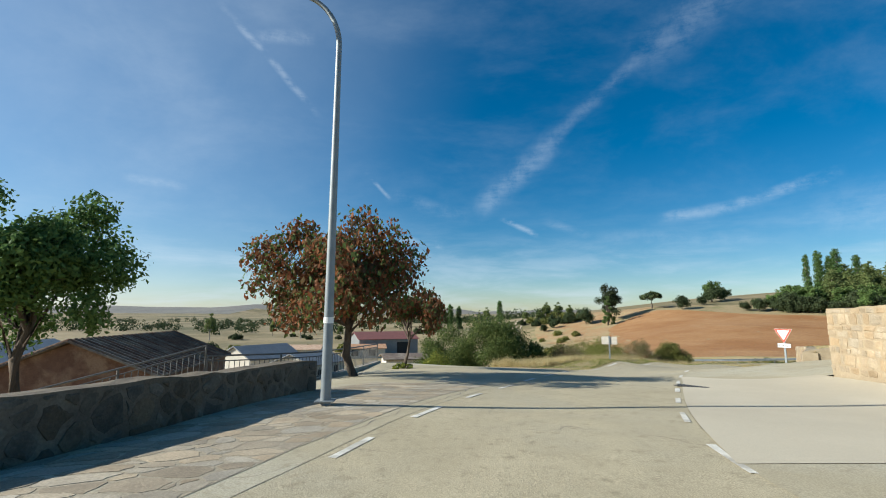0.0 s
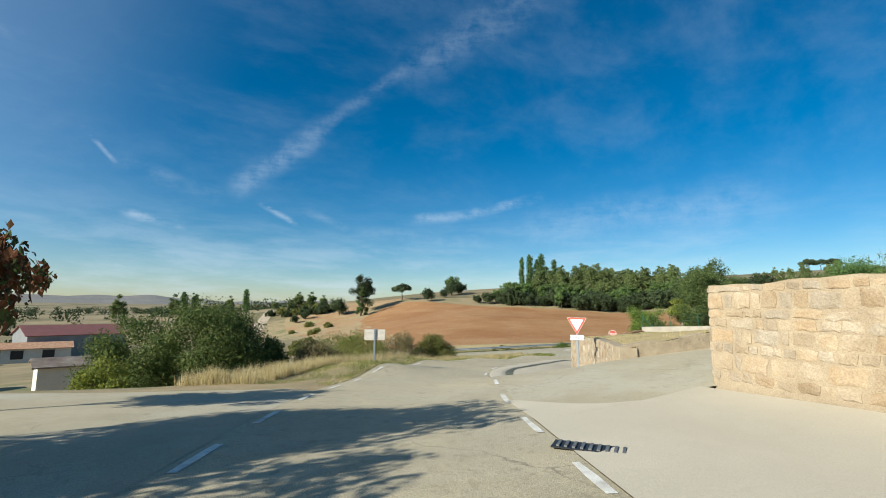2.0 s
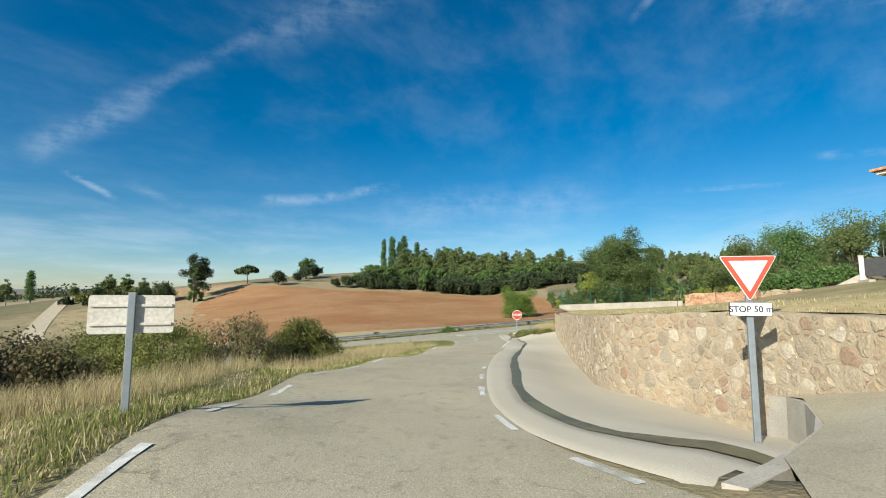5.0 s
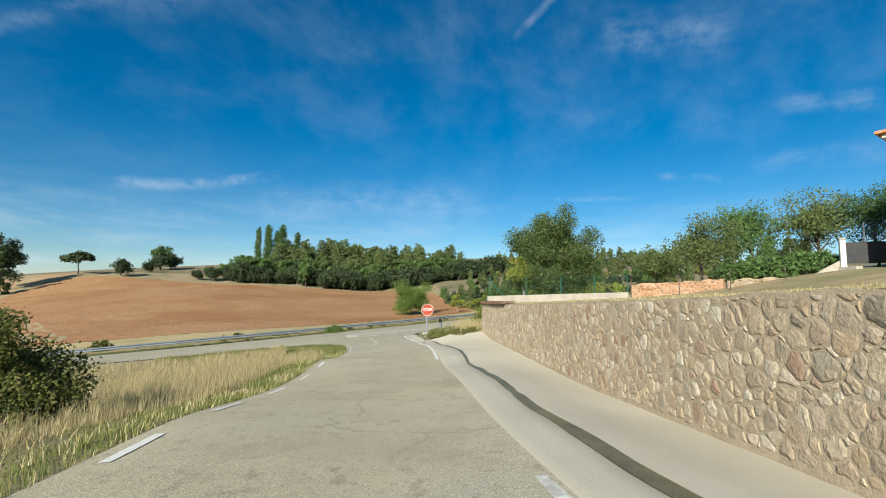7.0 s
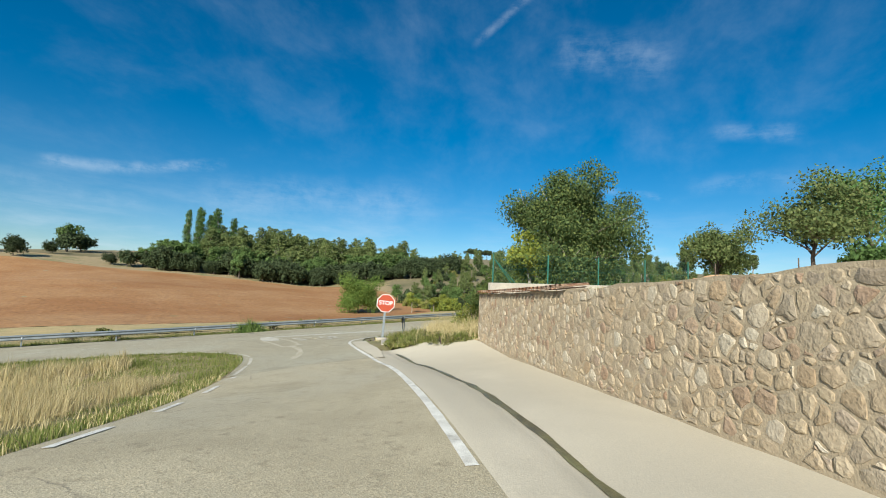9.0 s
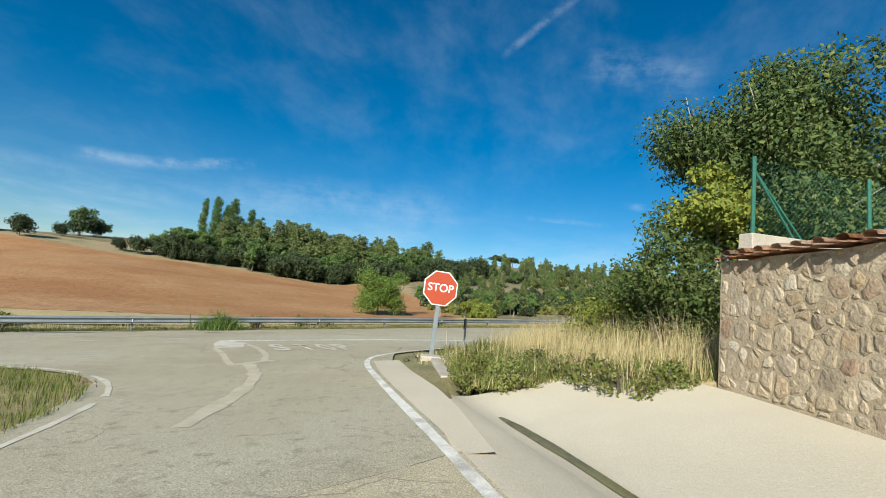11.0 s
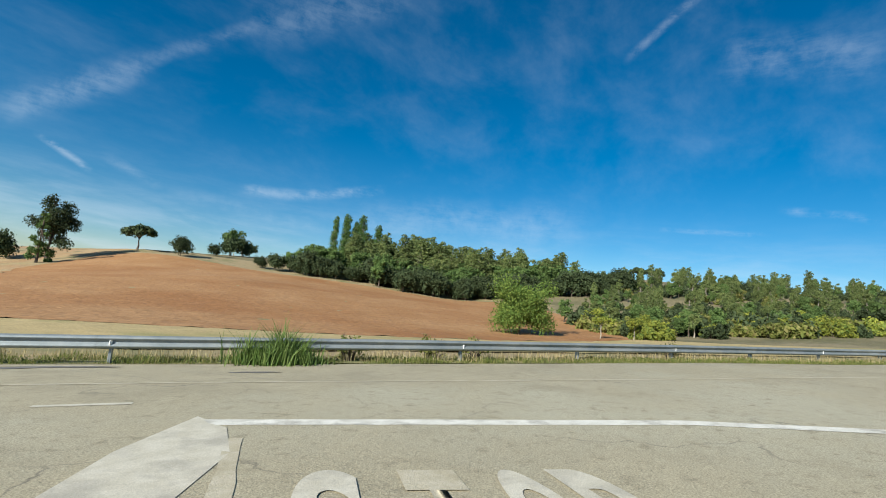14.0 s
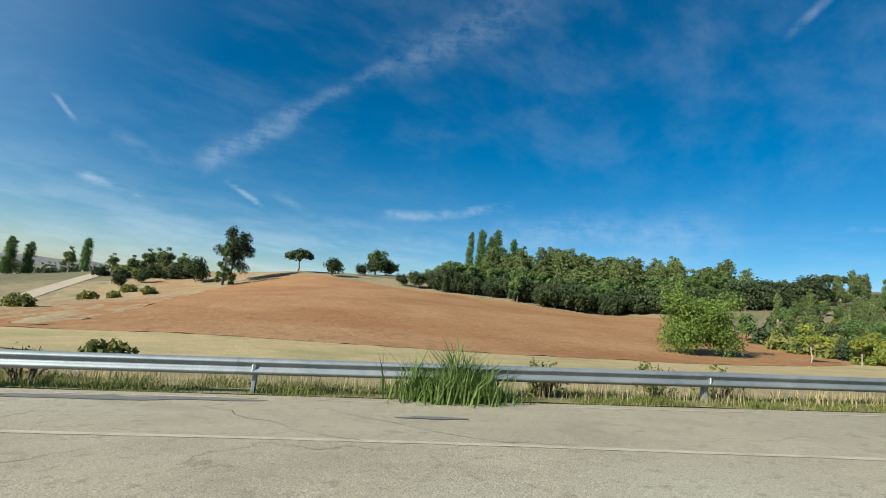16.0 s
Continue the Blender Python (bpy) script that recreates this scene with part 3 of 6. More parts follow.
def grown(start, end, first, factor):
    out, step, v = [], first, start
    while v < end:
        step *= factor
        v += step
        out.append(min(v, end))
    return out


gx = np.r_[[30 - v for v in grown(60, 4400, 3, 1.17)][::-1], lines([(-30, -10, 1.5), (-10, 64, 0.5), (64, 170, 2.5)]), [v for v in grown(170, 4400, 3, 1.17)]]
gy = np.r_[[20 - v for v in grown(40, 4400, 3, 1.17)][::-1], lines([(-20, -8, 1.5), (-8, 62, 0.5), (62, 240, 2.5)]), [v for v in grown(240, 4400, 3, 1.17)]]
gx, gy = np.unique(gx.round(3)), np.unique(gy.round(3))
grid = np.stack(np.meshgrid(gx, gy, indexing="ij"), -1).reshape(-1, 2)
heights = np.concatenate([lie(grid[i : i + 8000]) for i in range(0, len(grid), 8000)])
rough = np.array([noise.noise((x * 0.45, y * 0.45, 0)) for x, y in grid]) * 0.06 * (np.hypot(grid[:, 0] - 25, grid[:, 1] - 30) < 300)
def deep(poly, by=0.4):
    """Which ground points lie well inside an outline."""
    hit = np.ones(len(grid), bool)
    for dx, dy in ((by, 0), (-by, 0), (0, by), (0, -by)):
        hit &= inside(grid + (dx, dy), poly)
    return hit


paved = deep(PAVED) | deep(SIDE_STREET) | deep([(0.3, -12), (10.5, -12), (10.6, 11.0), (7, 12.85), (1.8, 2.4)], 0.2) | deep([(-2.6, 2.7), (1.3, 11.2), (3.7, 15.9), (4.9, 17.5), (3.1, 17.7), (-1.4, 19.2), (-4.3, 20.8), (-4.6, 8), (-6, -12), (-4.4, -8)])
beside = np.zeros(len(grid), bool)
for outline in (PAVED, SIDE_STREET, [(0.3, -12), (10.5, -12), (10.6, 11.0), (7, 12.85), (1.8, 2.4)], [(-2.6, 2.7), (1.3, 11.2), (3.7, 15.9), (4.9, 17.5), (3.1, 17.7), (-1.4, 19.2), (-4.3, 20.8), (-4.6, 8), (-6, -12), (-4.4, -8)]):
    for dx, dy in ((0.8, 0), (-0.8, 0), (0, 0.8), (0, -0.8)):
        beside |= inside(grid + (dx, dy), outline)
heights = heights + np.where(paved, -0.09, np.where(beside, -0.035, rough))
heights = heights - np.where(inside(grid, DITCH_AREA), 0.9, 0)
ny = len(gy)
quads = [(i * ny + j, (i + 1) * ny + j, (i + 1) * ny + j + 1, i * ny + j + 1) for i in range(len(gx) - 1) for j in range(ny - 1)]
ground = mesh_of("ground", np.c_[grid, heights], quads, M_EARTH, smooth=True)
ground.data.materials.append(M_PLAIN)
ground.data.materials.append(M_MESA)
ground.data.materials.append(M_SCRUB)
reach = np.hypot(grid[:, 0] - 30, grid[:, 1] - 30)[[q[0] for q in quads]]
bearing = np.degrees(np.arctan2(-(grid[:, 0] - 30), grid[:, 1] - 30))[[q[0] for q in quads]]
wild = np.where(bearing > -2, 60, np.where(bearing < -62, 75, 170))
ground.data.polygons.foreach_set("material_index", np.where((bearing < -62) & (reach > 66) & (reach < 900), 3, (reach > wild).astype(int) + (reach > 2400)))
tagged(ground, "dry grassy ground that rolls away to low mesas", "ground", kind="structure")


def sheet(name, a_line, b_line, across, step, lift, material, label, category, bumpy=0.0, along=None):
    """A sheet laid on the land between two lines."""
    la, fa = chain(a_line)
    lb, fb = chain(b_line)
    n = along or max(2, int(max(la, lb) / step))
    pts = []
    for i in range(n + 1):
        a, b = fa(la * i / n)[0][:2], fb(lb * i / n)[0][:2]
        pts += [a + (b - a) * k / across for k in range(across + 1)]
    pts = np.array(pts)
    z = lie(pts) + lift
    if bumpy:
        z = z + np.array([noise.noise((x * 0.8, y * 0.8, 3)) for x, y in pts]) * bumpy
    faces = [(i * (across + 1) + k, i * (across + 1) + k + 1, (i + 1) * (across + 1) + k + 1, (i + 1) * (across + 1) + k) for i in range(n) for k in range(across)]
    ob = mesh_of(name, np.c_[pts, z], faces, material, smooth=True)
    return tagged(ob, label, category, kind="structure")


sheet("road", LEFT_EDGE, RIGHT_EDGE, 10, 0.5, 0.0, M_ROAD, "sun-bleached narrow asphalt village road running downhill", "road")
sheet("road_main", np.vstack([CORNER_LEFT[::-1][:-1], LEFT_EDGE[-1:], RIGHT_EDGE[-1:], CORNER_RIGHT[1:]]), FAR_EDGE, 30, 0.6, 0.002, M_ROAD2, "grey asphalt main road with worn edges at the junction", "road")
FIELD_LOW = rounded([(33, 90), (40, 77.5), (48.0, 70.8), (61, 65.5), (75.0, 61.0), (86, 58), (96, 58)])
FIELD_TOP = rounded([(58, 150), (66, 172), (86, 186), (97, 176), (112, 152), (128, 127), (139, 108), (136, 92), (116, 72)])
sheet("red_field", FIELD_LOW, FIELD_TOP, 70, 1.4, 0.06, M_FIELD, "bare ploughed red field rising to a ridge", "field", bumpy=0.10)
sheet("stubble_strip", rounded([(24, 84), (38, 70), (46.4, 58.5), (53.5, 54.4), (64, 48.5), (80, 39), (100, 32)]), FIELD_LOW, 10, 1.2, 0.05, M_STRAW, "straw-coloured stubble strip between rail and field", "field", bumpy=0.05)
sheet("spur_soil", rounded([(34, 104), (39, 135), (40, 172), (44, 198), (54, 226), (70, 240)]), rounded([(41, 79), (50, 112), (59, 150), (67, 174), (87, 188), (110, 182)]), 24, 3, 0.05, M_SPUR, "bare reddish bank between the track and the ploughed field", "field", bumpy=0.25)
verge_out = [(x + 0.55 * 1.5, y + 0.835 * 1.5) for x, y in FAR_EDGE]
sheet("verge_soil", FAR_EDGE, verge_out, 5, 0.5, 0.012, M_VERGE, "narrow grassy soil verge between asphalt and rail", "verge", bumpy=0.02)
sheet("dirt_track", rounded([(18, 120), (24, 150), (25.5, 172), (33, 200), (42.5, 228), (52, 262)]), rounded([(22, 118), (28, 149), (30, 171), (37, 198), (46.5, 226), (56, 260)]), 4, 3, 0.1, M_TRACK, "pale winding dirt track climbing a spur", "track")


# ---- stone walls ----
def clip_cell(poly, n, d):
    """The part of a polygon where n.p <= d."""
    out = []
    for a, b in zip(poly, poly[1:] + poly[:1]):
        fa, fb = n[0] * a[0] + n[1] * a[1] - d, n[0] * b[0] + n[1] * b[1] - d
        if fa <= 0:
            out.append(a)
        if (fa < 0 < fb) or (fb < 0 < fa):
            t = fa / (fa - fb)
            out.append((a[0] + t * (b[0] - a[0]), a[1] + t * (b[1] - a[1])))
    return out


def cells(length, low, high, size, seed, flat=1.0, jitter=0.46, mixed=1.0, coursed=False):
    """Uneven stone outlines over a strip; low and high give its edges at a length."""
    rng = random.Random(seed)
    seeds = []
    s, col = size * 0.4, 0
    if coursed:
        out, z, tall = [], min(low(0), low(length)), size / flat
        while z < max(high(0), high(length)):
            h = tall * rng.choice((0.7, 0.9, 1.0, 1.25, 1.5))
            s = -size * rng.random()
            while s < length:
                w = size * rng.choice((0.6, 0.85, 1.1, 1.4, 1.8))
                j = lambda k: rng.uniform(-k, k) * tall
                cell = [(s + j(0.12), z + j(0.1)), (s + w * 0.5, z + j(0.08)), (s + w + j(0.12), z + j(0.1)), (s + w + j(0.1), z + h + j(0.1)), (s + w * 0.5, z + h + j(0.1)), (s + j(0.12), z + h + j(0.1))]
                mid = min(max(s + w / 2, 0), length)
                for n, d in (((0, -1), -(low(mid) + 0.01)), ((0, 1), high(mid) - 0.015), ((-1, 0), -0.02), ((1, 0), length - 0.02)):
                    cell = clip_cell(cell, n, d) if len(cell) > 2 else cell
                a = np.array(cell)
                if len(cell) > 2 and np.ptp(a[:, 0]) > 0.06 and np.ptp(a[:, 1]) > 0.05:
                    out.append((tuple(a.mean(0)), a))
                s += w
            z += h
        return out
    while s < length:
        z = low(s) + size * (0.25 if col % 2 else 0.6) / flat
        while z < high(s):
            seeds.append((s + rng.uniform(-jitter, jitter) * size, z + rng.uniform(-jitter, jitter) * size / flat))
            z += size / flat * rng.uniform(0.75, 1.3)
        s += size * rng.uniform(0.8, 1.15)
        col += 1
    pts = np.array(seeds)
    weight = [(size * rng.choice((0, 0.15, 0.3, 0.5, 0.62)) * mixed) ** 2 for _ in seeds]
    out = []
    for i, c in enumerate(seeds):
        d = pts - c
        near = np.argsort((d ** 2).sum(1))[1:13]
        cell = [(c[0] - size * 1.3, c[1] - size), (c[0] + size * 1.3, c[1] - size), (c[0] + size * 1.3, c[1] + size), (c[0] - size * 1.3, c[1] + size)]
        for k in near:
            n = d[k]
            cell = clip_cell(cell, n, float(n @ np.array(c)) + (float(n @ n) + weight[i] - weight[k]) / 2)
            if len(cell) < 3:
                break
        cell = clip_cell(cell, (0, -1), -(low(c[0]) + 0.01)) if len(cell) > 2 else cell
        cell = clip_cell(cell, (0, 1), high(c[0]) - 0.015) if len(cell) > 2 else cell
        cell = clip_cell(cell, (-1, 0), -0.02) if len(cell) > 2 else cell
        cell = clip_cell(cell, (1, 0), length - 0.02) if len(cell) > 2 else cell
        if len(cell) > 2:
            a = np.array(cell)
            if np.ptp(a[:, 0]) > size * 0.25 and np.ptp(a[:, 1]) > size * 0.2:
                out.append((c, a))
    return out


def pillow(outline, joint, proud, rng, place, soft=0.0):
    """One rough stone over its outline, with chipped facets. place(s, z, out) gives the spot in space."""
    c = outline.mean(0)
    ring = []
    for a, b in zip(outline, np.roll(outline, -1, 0)):
        e = float(np.hypot(*(b - a)))
        ring.append(a * 0.9 + b * 0.1)
        if e > 0.09:
            ring.append(a * 0.5 + b * 0.5 + np.array([rng.uniform(-1, 1), rng.uniform(-1, 1)]) * 0.09 * e)
    ring = np.array(ring)
    r = np.hypot(*(ring - c).T)[:, None]
    ring = c + (ring - c) * np.clip(1 - joint / np.maximum(r, 1e-3), 0.4, 1) * np.array([[1 + rng.uniform(-0.12, 0.06)] for _ in ring])
    if soft:
        away = ring - c
        dist = np.hypot(*away.T)[:, None]
        ring = c + away / dist * (dist * (1 - soft) + soft * np.minimum(dist, dist.mean() * 1.02))
    k = len(ring)
    tilt = np.array([rng.uniform(-1, 1), rng.uniform(-1, 1)]) * 0.5 * proud / max(float(r.max()), 0.02)
    lift = lambda p, h: h + float(tilt @ (p - c))
    verts = [place(*p, -0.03) for p in ring]
    verts += [place(*(c + (p - c) * 0.94), lift(p, proud * rng.uniform(0.1, 0.7))) for p in ring]
    verts += [place(*(c + (p - c) * rng.uniform(0.5, 0.75)), lift(p, proud * rng.uniform(0.7, 1.25))) for p in ring]
    verts.append(place(*c, proud * rng.uniform(0.7, 1.2)))
    faces = []
    for j in (0, k):
        faces += [(j + i, j + (i + 1) % k, j + k + (i + 1) % k, j + k + i) for i in range(k)]
    faces += [(2 * k + i, 2 * k + (i + 1) % k, 3 * k) for i in range(k)]
    return verts, faces


def stone_wall(name, label, line, thick, size, mortar, stone, seed, keep, flat=1.15, joint=0.022, proud=0.045, top_rough=0.05, side=1, piece="stone", bare=False, jitter=0.46, mixed=1.0, coursed=False, soft=0.0):
    """A mortared wall along rows of x, y, foot, top. Stones stand proud of its face, on the left of the line if side is 1."""
    length, at = chain(line)
    n = max(2, int(length / 0.25))
    verts, faces = [], []
    levels = 5
    for i in range(n + 1):
        (x, y, foot, top), t = at(length * i / n)
        out = np.array([-t[1], t[0]]) * side
        top = top + noise.noise((x * 1.7, y * 1.7, seed)) * top_rough
        foot = foot - 0.5
        profile = [(0, foot + (top - foot) * k / levels) for k in range(levels + 1)]
        profile += [(-thick * 0.3, top + 0.02 * noise.noise((x * 3, y * 3, seed + 5))), (-thick * 0.7, top + 0.03 * noise.noise((x * 3, y * 3, seed + 9))), (-thick, top - 0.01), (-thick, foot)]
        for o, z in profile:
            w = 0.015 * noise.noise((x * 4, y * 4, z * 4)) if o == 0 else 0
            verts.append((x + out[0] * (o + w), y + out[1] * (o + w), z))
    m = levels + 5
    for i in range(n):
        for k in range(m - 1):
            f = (i * m + k, (i + 1) * m + k, (i + 1) * m + k + 1, i * m + k + 1)
            faces.append(f if side == -1 else f[::-1])
    faces.append(tuple(range(m)) if side == 1 else tuple(range(m))[::-1])
    faces.append(tuple(n * m + k for k in range(m))[::-1] if side == 1 else tuple(n * m + k for k in range(m)))
    wall = mesh_of(name, verts, faces, mortar)
    tagged(wall, label, "wall", kind="structure")

    def place(s, z, o):
        q, t = at(s)
        return (q[0] - t[1] * o * side, q[1] + t[0] * o * side, z)

    if bare:
        return wall
    rng = random.Random(seed + 1)
    found = cells(length, lambda s: at(s)[0][2], lambda s: at(s)[0][3], size, seed, flat, jitter, mixed, coursed)
    rest_v, rest_f = [], []
    single = [i for i, (c, _) in enumerate(found) if keep[0] <= c[0] <= keep[1]][:300]
    single = set(single)
    for i, (c, outline) in enumerate(found):
        v, f = pillow(outline, joint, proud * rng.uniform(0.5, 1.4), rng, place, soft)
        if side == -1:
            f = [g[::-1] for g in f]
        if i in single:
            mesh_of(piece, v, f, stone[0], wall)
        else:
            k = len(rest_v)
            rest_v += v
            rest_f += [tuple(j + k for j in g) for g in f]
    if rest_v:
        rest = mesh_of("stonework", rest_v, rest_f, stone[1], wall)
        rest["kind"] = "stuff"
    return wall


FOOT = [(0, 0.05), (3.0, -0.5), (4.4, -1.25), (5.8, -1.5), (7.5, -1.48), (9.0, -1.46), (11.5, -1.65), (19, -2.05), (32.5, -2.28), (36.5, -2.15)]
TOP = [(0, 0.36), (5.5, 0.34), (8.5, 0.17), (11.5, 0.04), (19, -0.18), (22.5, -0.27), (31, -0.48), (36.5, -0.5)]
wall_len, wall_at = chain(WALL_LINE)


def wall_rows(line):
    s = np.r_[0, np.cumsum(np.hypot(*np.diff(np.array(line)[:, :2], axis=0).T))]
    return [(x, y, np.interp(d * 36.5 / s[-1], *zip(*FOOT)), np.interp(d * 36.5 / s[-1], *zip(*TOP))) for (x, y), d in zip(np.array(line)[:, :2], s)]


RETAINING = wall_rows(WALL_LINE)
stone_wall("wall_retaining", "long retaining wall of mixed mortared fieldstone", RETAINING, 0.45, 0.168, M_MORTAR2, M_STONE_GREY, 11, (6.5, 12.0), flat=1.1, joint=0.012, proud=0.014, mixed=1.5, soft=0.5)
end_x, end_y, end_foot, end_top = RETAINING[-1]
stone_wall("wall_retaining_end", "short return face of the mortared retaining wall", [(end_x, end_y, end_foot, end_top), (end_x + 0.5, end_y - 0.75, end_foot, end_top)], 0.4, 0.17, M_MORTAR2, M_STONE_GREY, 12, (0, 9), joint=0.014, proud=0.02, soft=0.7)
stone_wall("wall_corner", "sunlit wall of large warm sandstone blocks", [(8.7, 0.5, 0.15, 1.95), (9.12, 6.4, 0.02, 1.93), (9.6, 8.6, -0.03, 1.92), (10.16, 10.75, -0.1, 1.86), (10.55, 10.95, -0.05, 1.86), (12.6, 9.6, 0.3, 1.95), (17, 6.9, 0.8, 2.3)], 0.4, 0.28, M_MORTAR, M_STONE_WARM, 21, (0, 60), flat=1.35, joint=0.014, proud=0.014, coursed=True)
stone_wall("wall_parapet", "low roadside stone parapet, coloured dark for the shade on its face", [(-11.26, -10.3, 0.45, 1.42), (-7.66, -3.71, 0.3, 1.02), (-5.38, 1.93, 0.15, 0.85), (-3.52, 7.3, 0.1, 0.74)], 0.42, 0.26, M_MORTAR_DARK, M_STONE_DARK, 31, (0, 60), flat=1.2, side=-1, joint=0.02, proud=0.02, mixed=1.3, soft=0.4)


# clay tiles along the end of the retaining wall
cap = thing("tile_coping", (0, 0, 0), "row of weathered clay tiles capping the fieldstone wall", "coping")
cap_at = chain(RETAINING)[1]
cap_len = chain(RETAINING)[0]
tile_count = int(7.6 / 0.13)
for i in range(tile_count):
    q, t = cap_at(cap_len - 7.6 + 0.13 * i + 0.05)
    out = np.array([-t[1], t[0]])
    bm = bmesh.new()
    rng = random.Random(500 + i)
    hump = i % 2 == 0
    rows = []
    for a, o in enumerate((0.16, 0.0, -0.22, -0.46)):
        ring = []
        for k in range(7):
            ang = math.pi * k / 6
            w, h = 0.08 * math.cos(ang), (0.055 if hump else -0.025) * math.sin(ang)
            z = q[3] + 0.05 + h + 0.10 * (-o) + (0.022 if hump else 0) + rng.uniform(-0.006, 0.006)
            ring.append(bm.verts.new((q[0] + out[0] * o + t[0] * w, q[1] + out[1] * o + t[1] * w, z)))
        rows.append(ring)
    for r, s in zip(rows, rows[1:]):
        for k in range(6):
            bm.faces.new((r[k], r[k + 1], s[k + 1], s[k]))
    bmesh.ops.solidify(bm, geom=bm.faces[:], thickness=0.016)
    part("tile", bm, M_TILE, cap)

# ---- terrace above the wall ----
T_KNOTS = np.array([(x, y, top - 0.03) for x, y, _, top in RETAINING[::2]] + [(15.2, 12.9, 0.92), (24, 7.8, 1.75), (40, 2, 2.9), (44.6, 21.3, 0.42), (46.5, 27.2, -0.2), (42.0, 33.2, -0.55), (30, 15, 0.62), (46.5, 15.0, 1.5), (43.0, 18.2, 0.5), (62, 24, 1.0), (62, 8, 3.0), (36, 24.5, 0.02), (40, 18, 0.5)], float)
tk = len(T_KNOTS)
t_sys = np.zeros((tk + 3, tk + 3))
t_sys[:tk, :tk] = kernel(T_KNOTS, T_KNOTS) + 1e-6 * np.eye(tk)
t_sys[:tk, tk], t_sys[:tk, tk + 1 :] = 1, T_KNOTS[:, :2]
t_sys[tk:, :tk] = t_sys[:tk, tk:].T
T_W = np.linalg.solve(t_sys, np.r_[T_KNOTS[:, 2], 0, 0, 0])


def terrace(xy):
    xy = np.atleast_2d(np.asarray(xy, float))[:, :2]
    return kernel(xy, T_KNOTS) @ T_W[:tk] + T_W[tk] + xy @ T_W[tk + 1 :]


inner = []
for i in range(60):
    q, t = wall_at(wall_len * i / 59)
    inner.append((q[0] + t[1] * 0.3, q[1] - t[0] * 0.3))
back = rounded([(17.5, 12.0), (26, 7.2), (40, 2.2), (58, 4), (60, 16), (56, 25), (48, 31), (42.6, 34.0)])
la, fa = chain(inner)
lb, fb = chain(back)
pts = []
for i in range(91):
    a, b = fa(la * i / 90)[0], fb(lb * i / 90)[0]
    pts += [a + (b - a) * k / 40 for k in range(41)]
pts = np.array(pts)
tz = terrace(pts) + np.array([noise.noise((x * 0.7, y * 0.7, 8)) * 0.05 for x, y in pts])
terr = mesh_of("terrace", np.c_[pts, tz], [(i * 41 + k, i * 41 + k + 1, (i + 1) * 41 + k + 1, (i + 1) * 41 + k) for i in range(90) for k in range(40)], M_STRAW, smooth=True)
tagged(terr, "dry grassy garden plot held up by the stone wall", "terrace", kind="structure")

# kerb wall between plot and side street
kerb_rows = [(12.45, 14.6, 0.0, 0.37), (13.4, 13.95, 0.3, 0.6), (15.2, 12.85, 0.62, 0.93), (19, 10.6, 1.0, 1.32), (24, 7.75, 1.5, 1.78), (40, 1.9, 2.6, 2.93)]
stone_wall("wall_kerb", "low rough mortar kerb wall beside the street", kerb_rows, 0.3, 0.34, M_MORTAR2, M_STONE_GREY, 41, (0, 9), side=-1, bare=True, top_rough=0.1)

# ---- concrete: apron, channel ----
sheet("pavement_apron", rounded([(1.75, 2.3), (2.67, 4.8), (4.7, 8.7), (5.95, 10.95)]), [(8.9, 2.3), (9.1, 6.3), (9.55, 8.6), (9.95, 10.9)], 12, 0.5, 0.012, M_CONC, "pale cast concrete apron beside the road", "pavement")
sheet("pavement_apron_tip", [(5.95, 10.95), (6.8, 12.65)], rounded([(8.3, 10.93), (7.4, 11.3), (6.92, 12.5)]), 8, 0.25, 0.012, M_CONC, "pale concrete tip of the apron along the road", "pavement")
sheet("pavement_street", [(x, y) for x, y in RIGHT_EDGE if 10.9 < y < 17.8] + [(11.6, 17.5), (13.2, 17.3), (14.9, 17.6), (15.8, 18.3)], [(9.7, 10.3), (9.95, 10.75), (12.5, 14.65)], 14, 0.4, 0.006, M_STREET, "rough worn paving at the mouth of the side street", "street")
sheet("pavement_side_street", [(12.45, 14.6), (15.2, 12.85), (24, 7.75), (40, 1.9)], [(9.95, 10.75), (12.6, 9.65), (22, 3.9), (38, -2)], 12, 0.7, 0.008, M_STREET, "rough worn side street climbing between walls", "street")
sheet("pavement_forecourt", rounded([(0.3, -13), (0.9, -5), (1.75, 2.3)]), [(10.2, -13), (9.6, -5), (8.9, 2.3)], 12, 0.6, 0.006, M_STREET, "worn gritty forecourt beside the road", "pavement")
# concrete channel: from the road's edge down to the silt and up to the wall's foot
ch_road = rounded([(10.5, 17.4), (12.3, 20.65), (13.9, 22.1), (18.9, 25.6), (26.0, 29.85), (33.5, 34.2), (37.0, 36.9), (39.7, 38.8)])
ch_wall = [(15.3, 17.6)] + [tuple(wall_at(wall_len * f)[0][:2]) for f in np.linspace(0.19, 1.0, 26)] + [(40.9, 35.7)]
ca, fca = chain(ch_road)
cb, fcb = chain(ch_wall)
profile = [(-0.05, -0.02, 0), (0.0, 0.006, 0), (0.12, -0.005, 0), (0.32, -0.02, 0), (0.465, -0.05, 0), (0.485, -0.068, 1), (0.565, -0.072, 1), (0.59, -0.055, 0), (0.72, -0.03, 0), (0.86, -0.02, 0), (1.0, -0.02, 0)]
cv, cf, cm = [], [], []
steps = 90
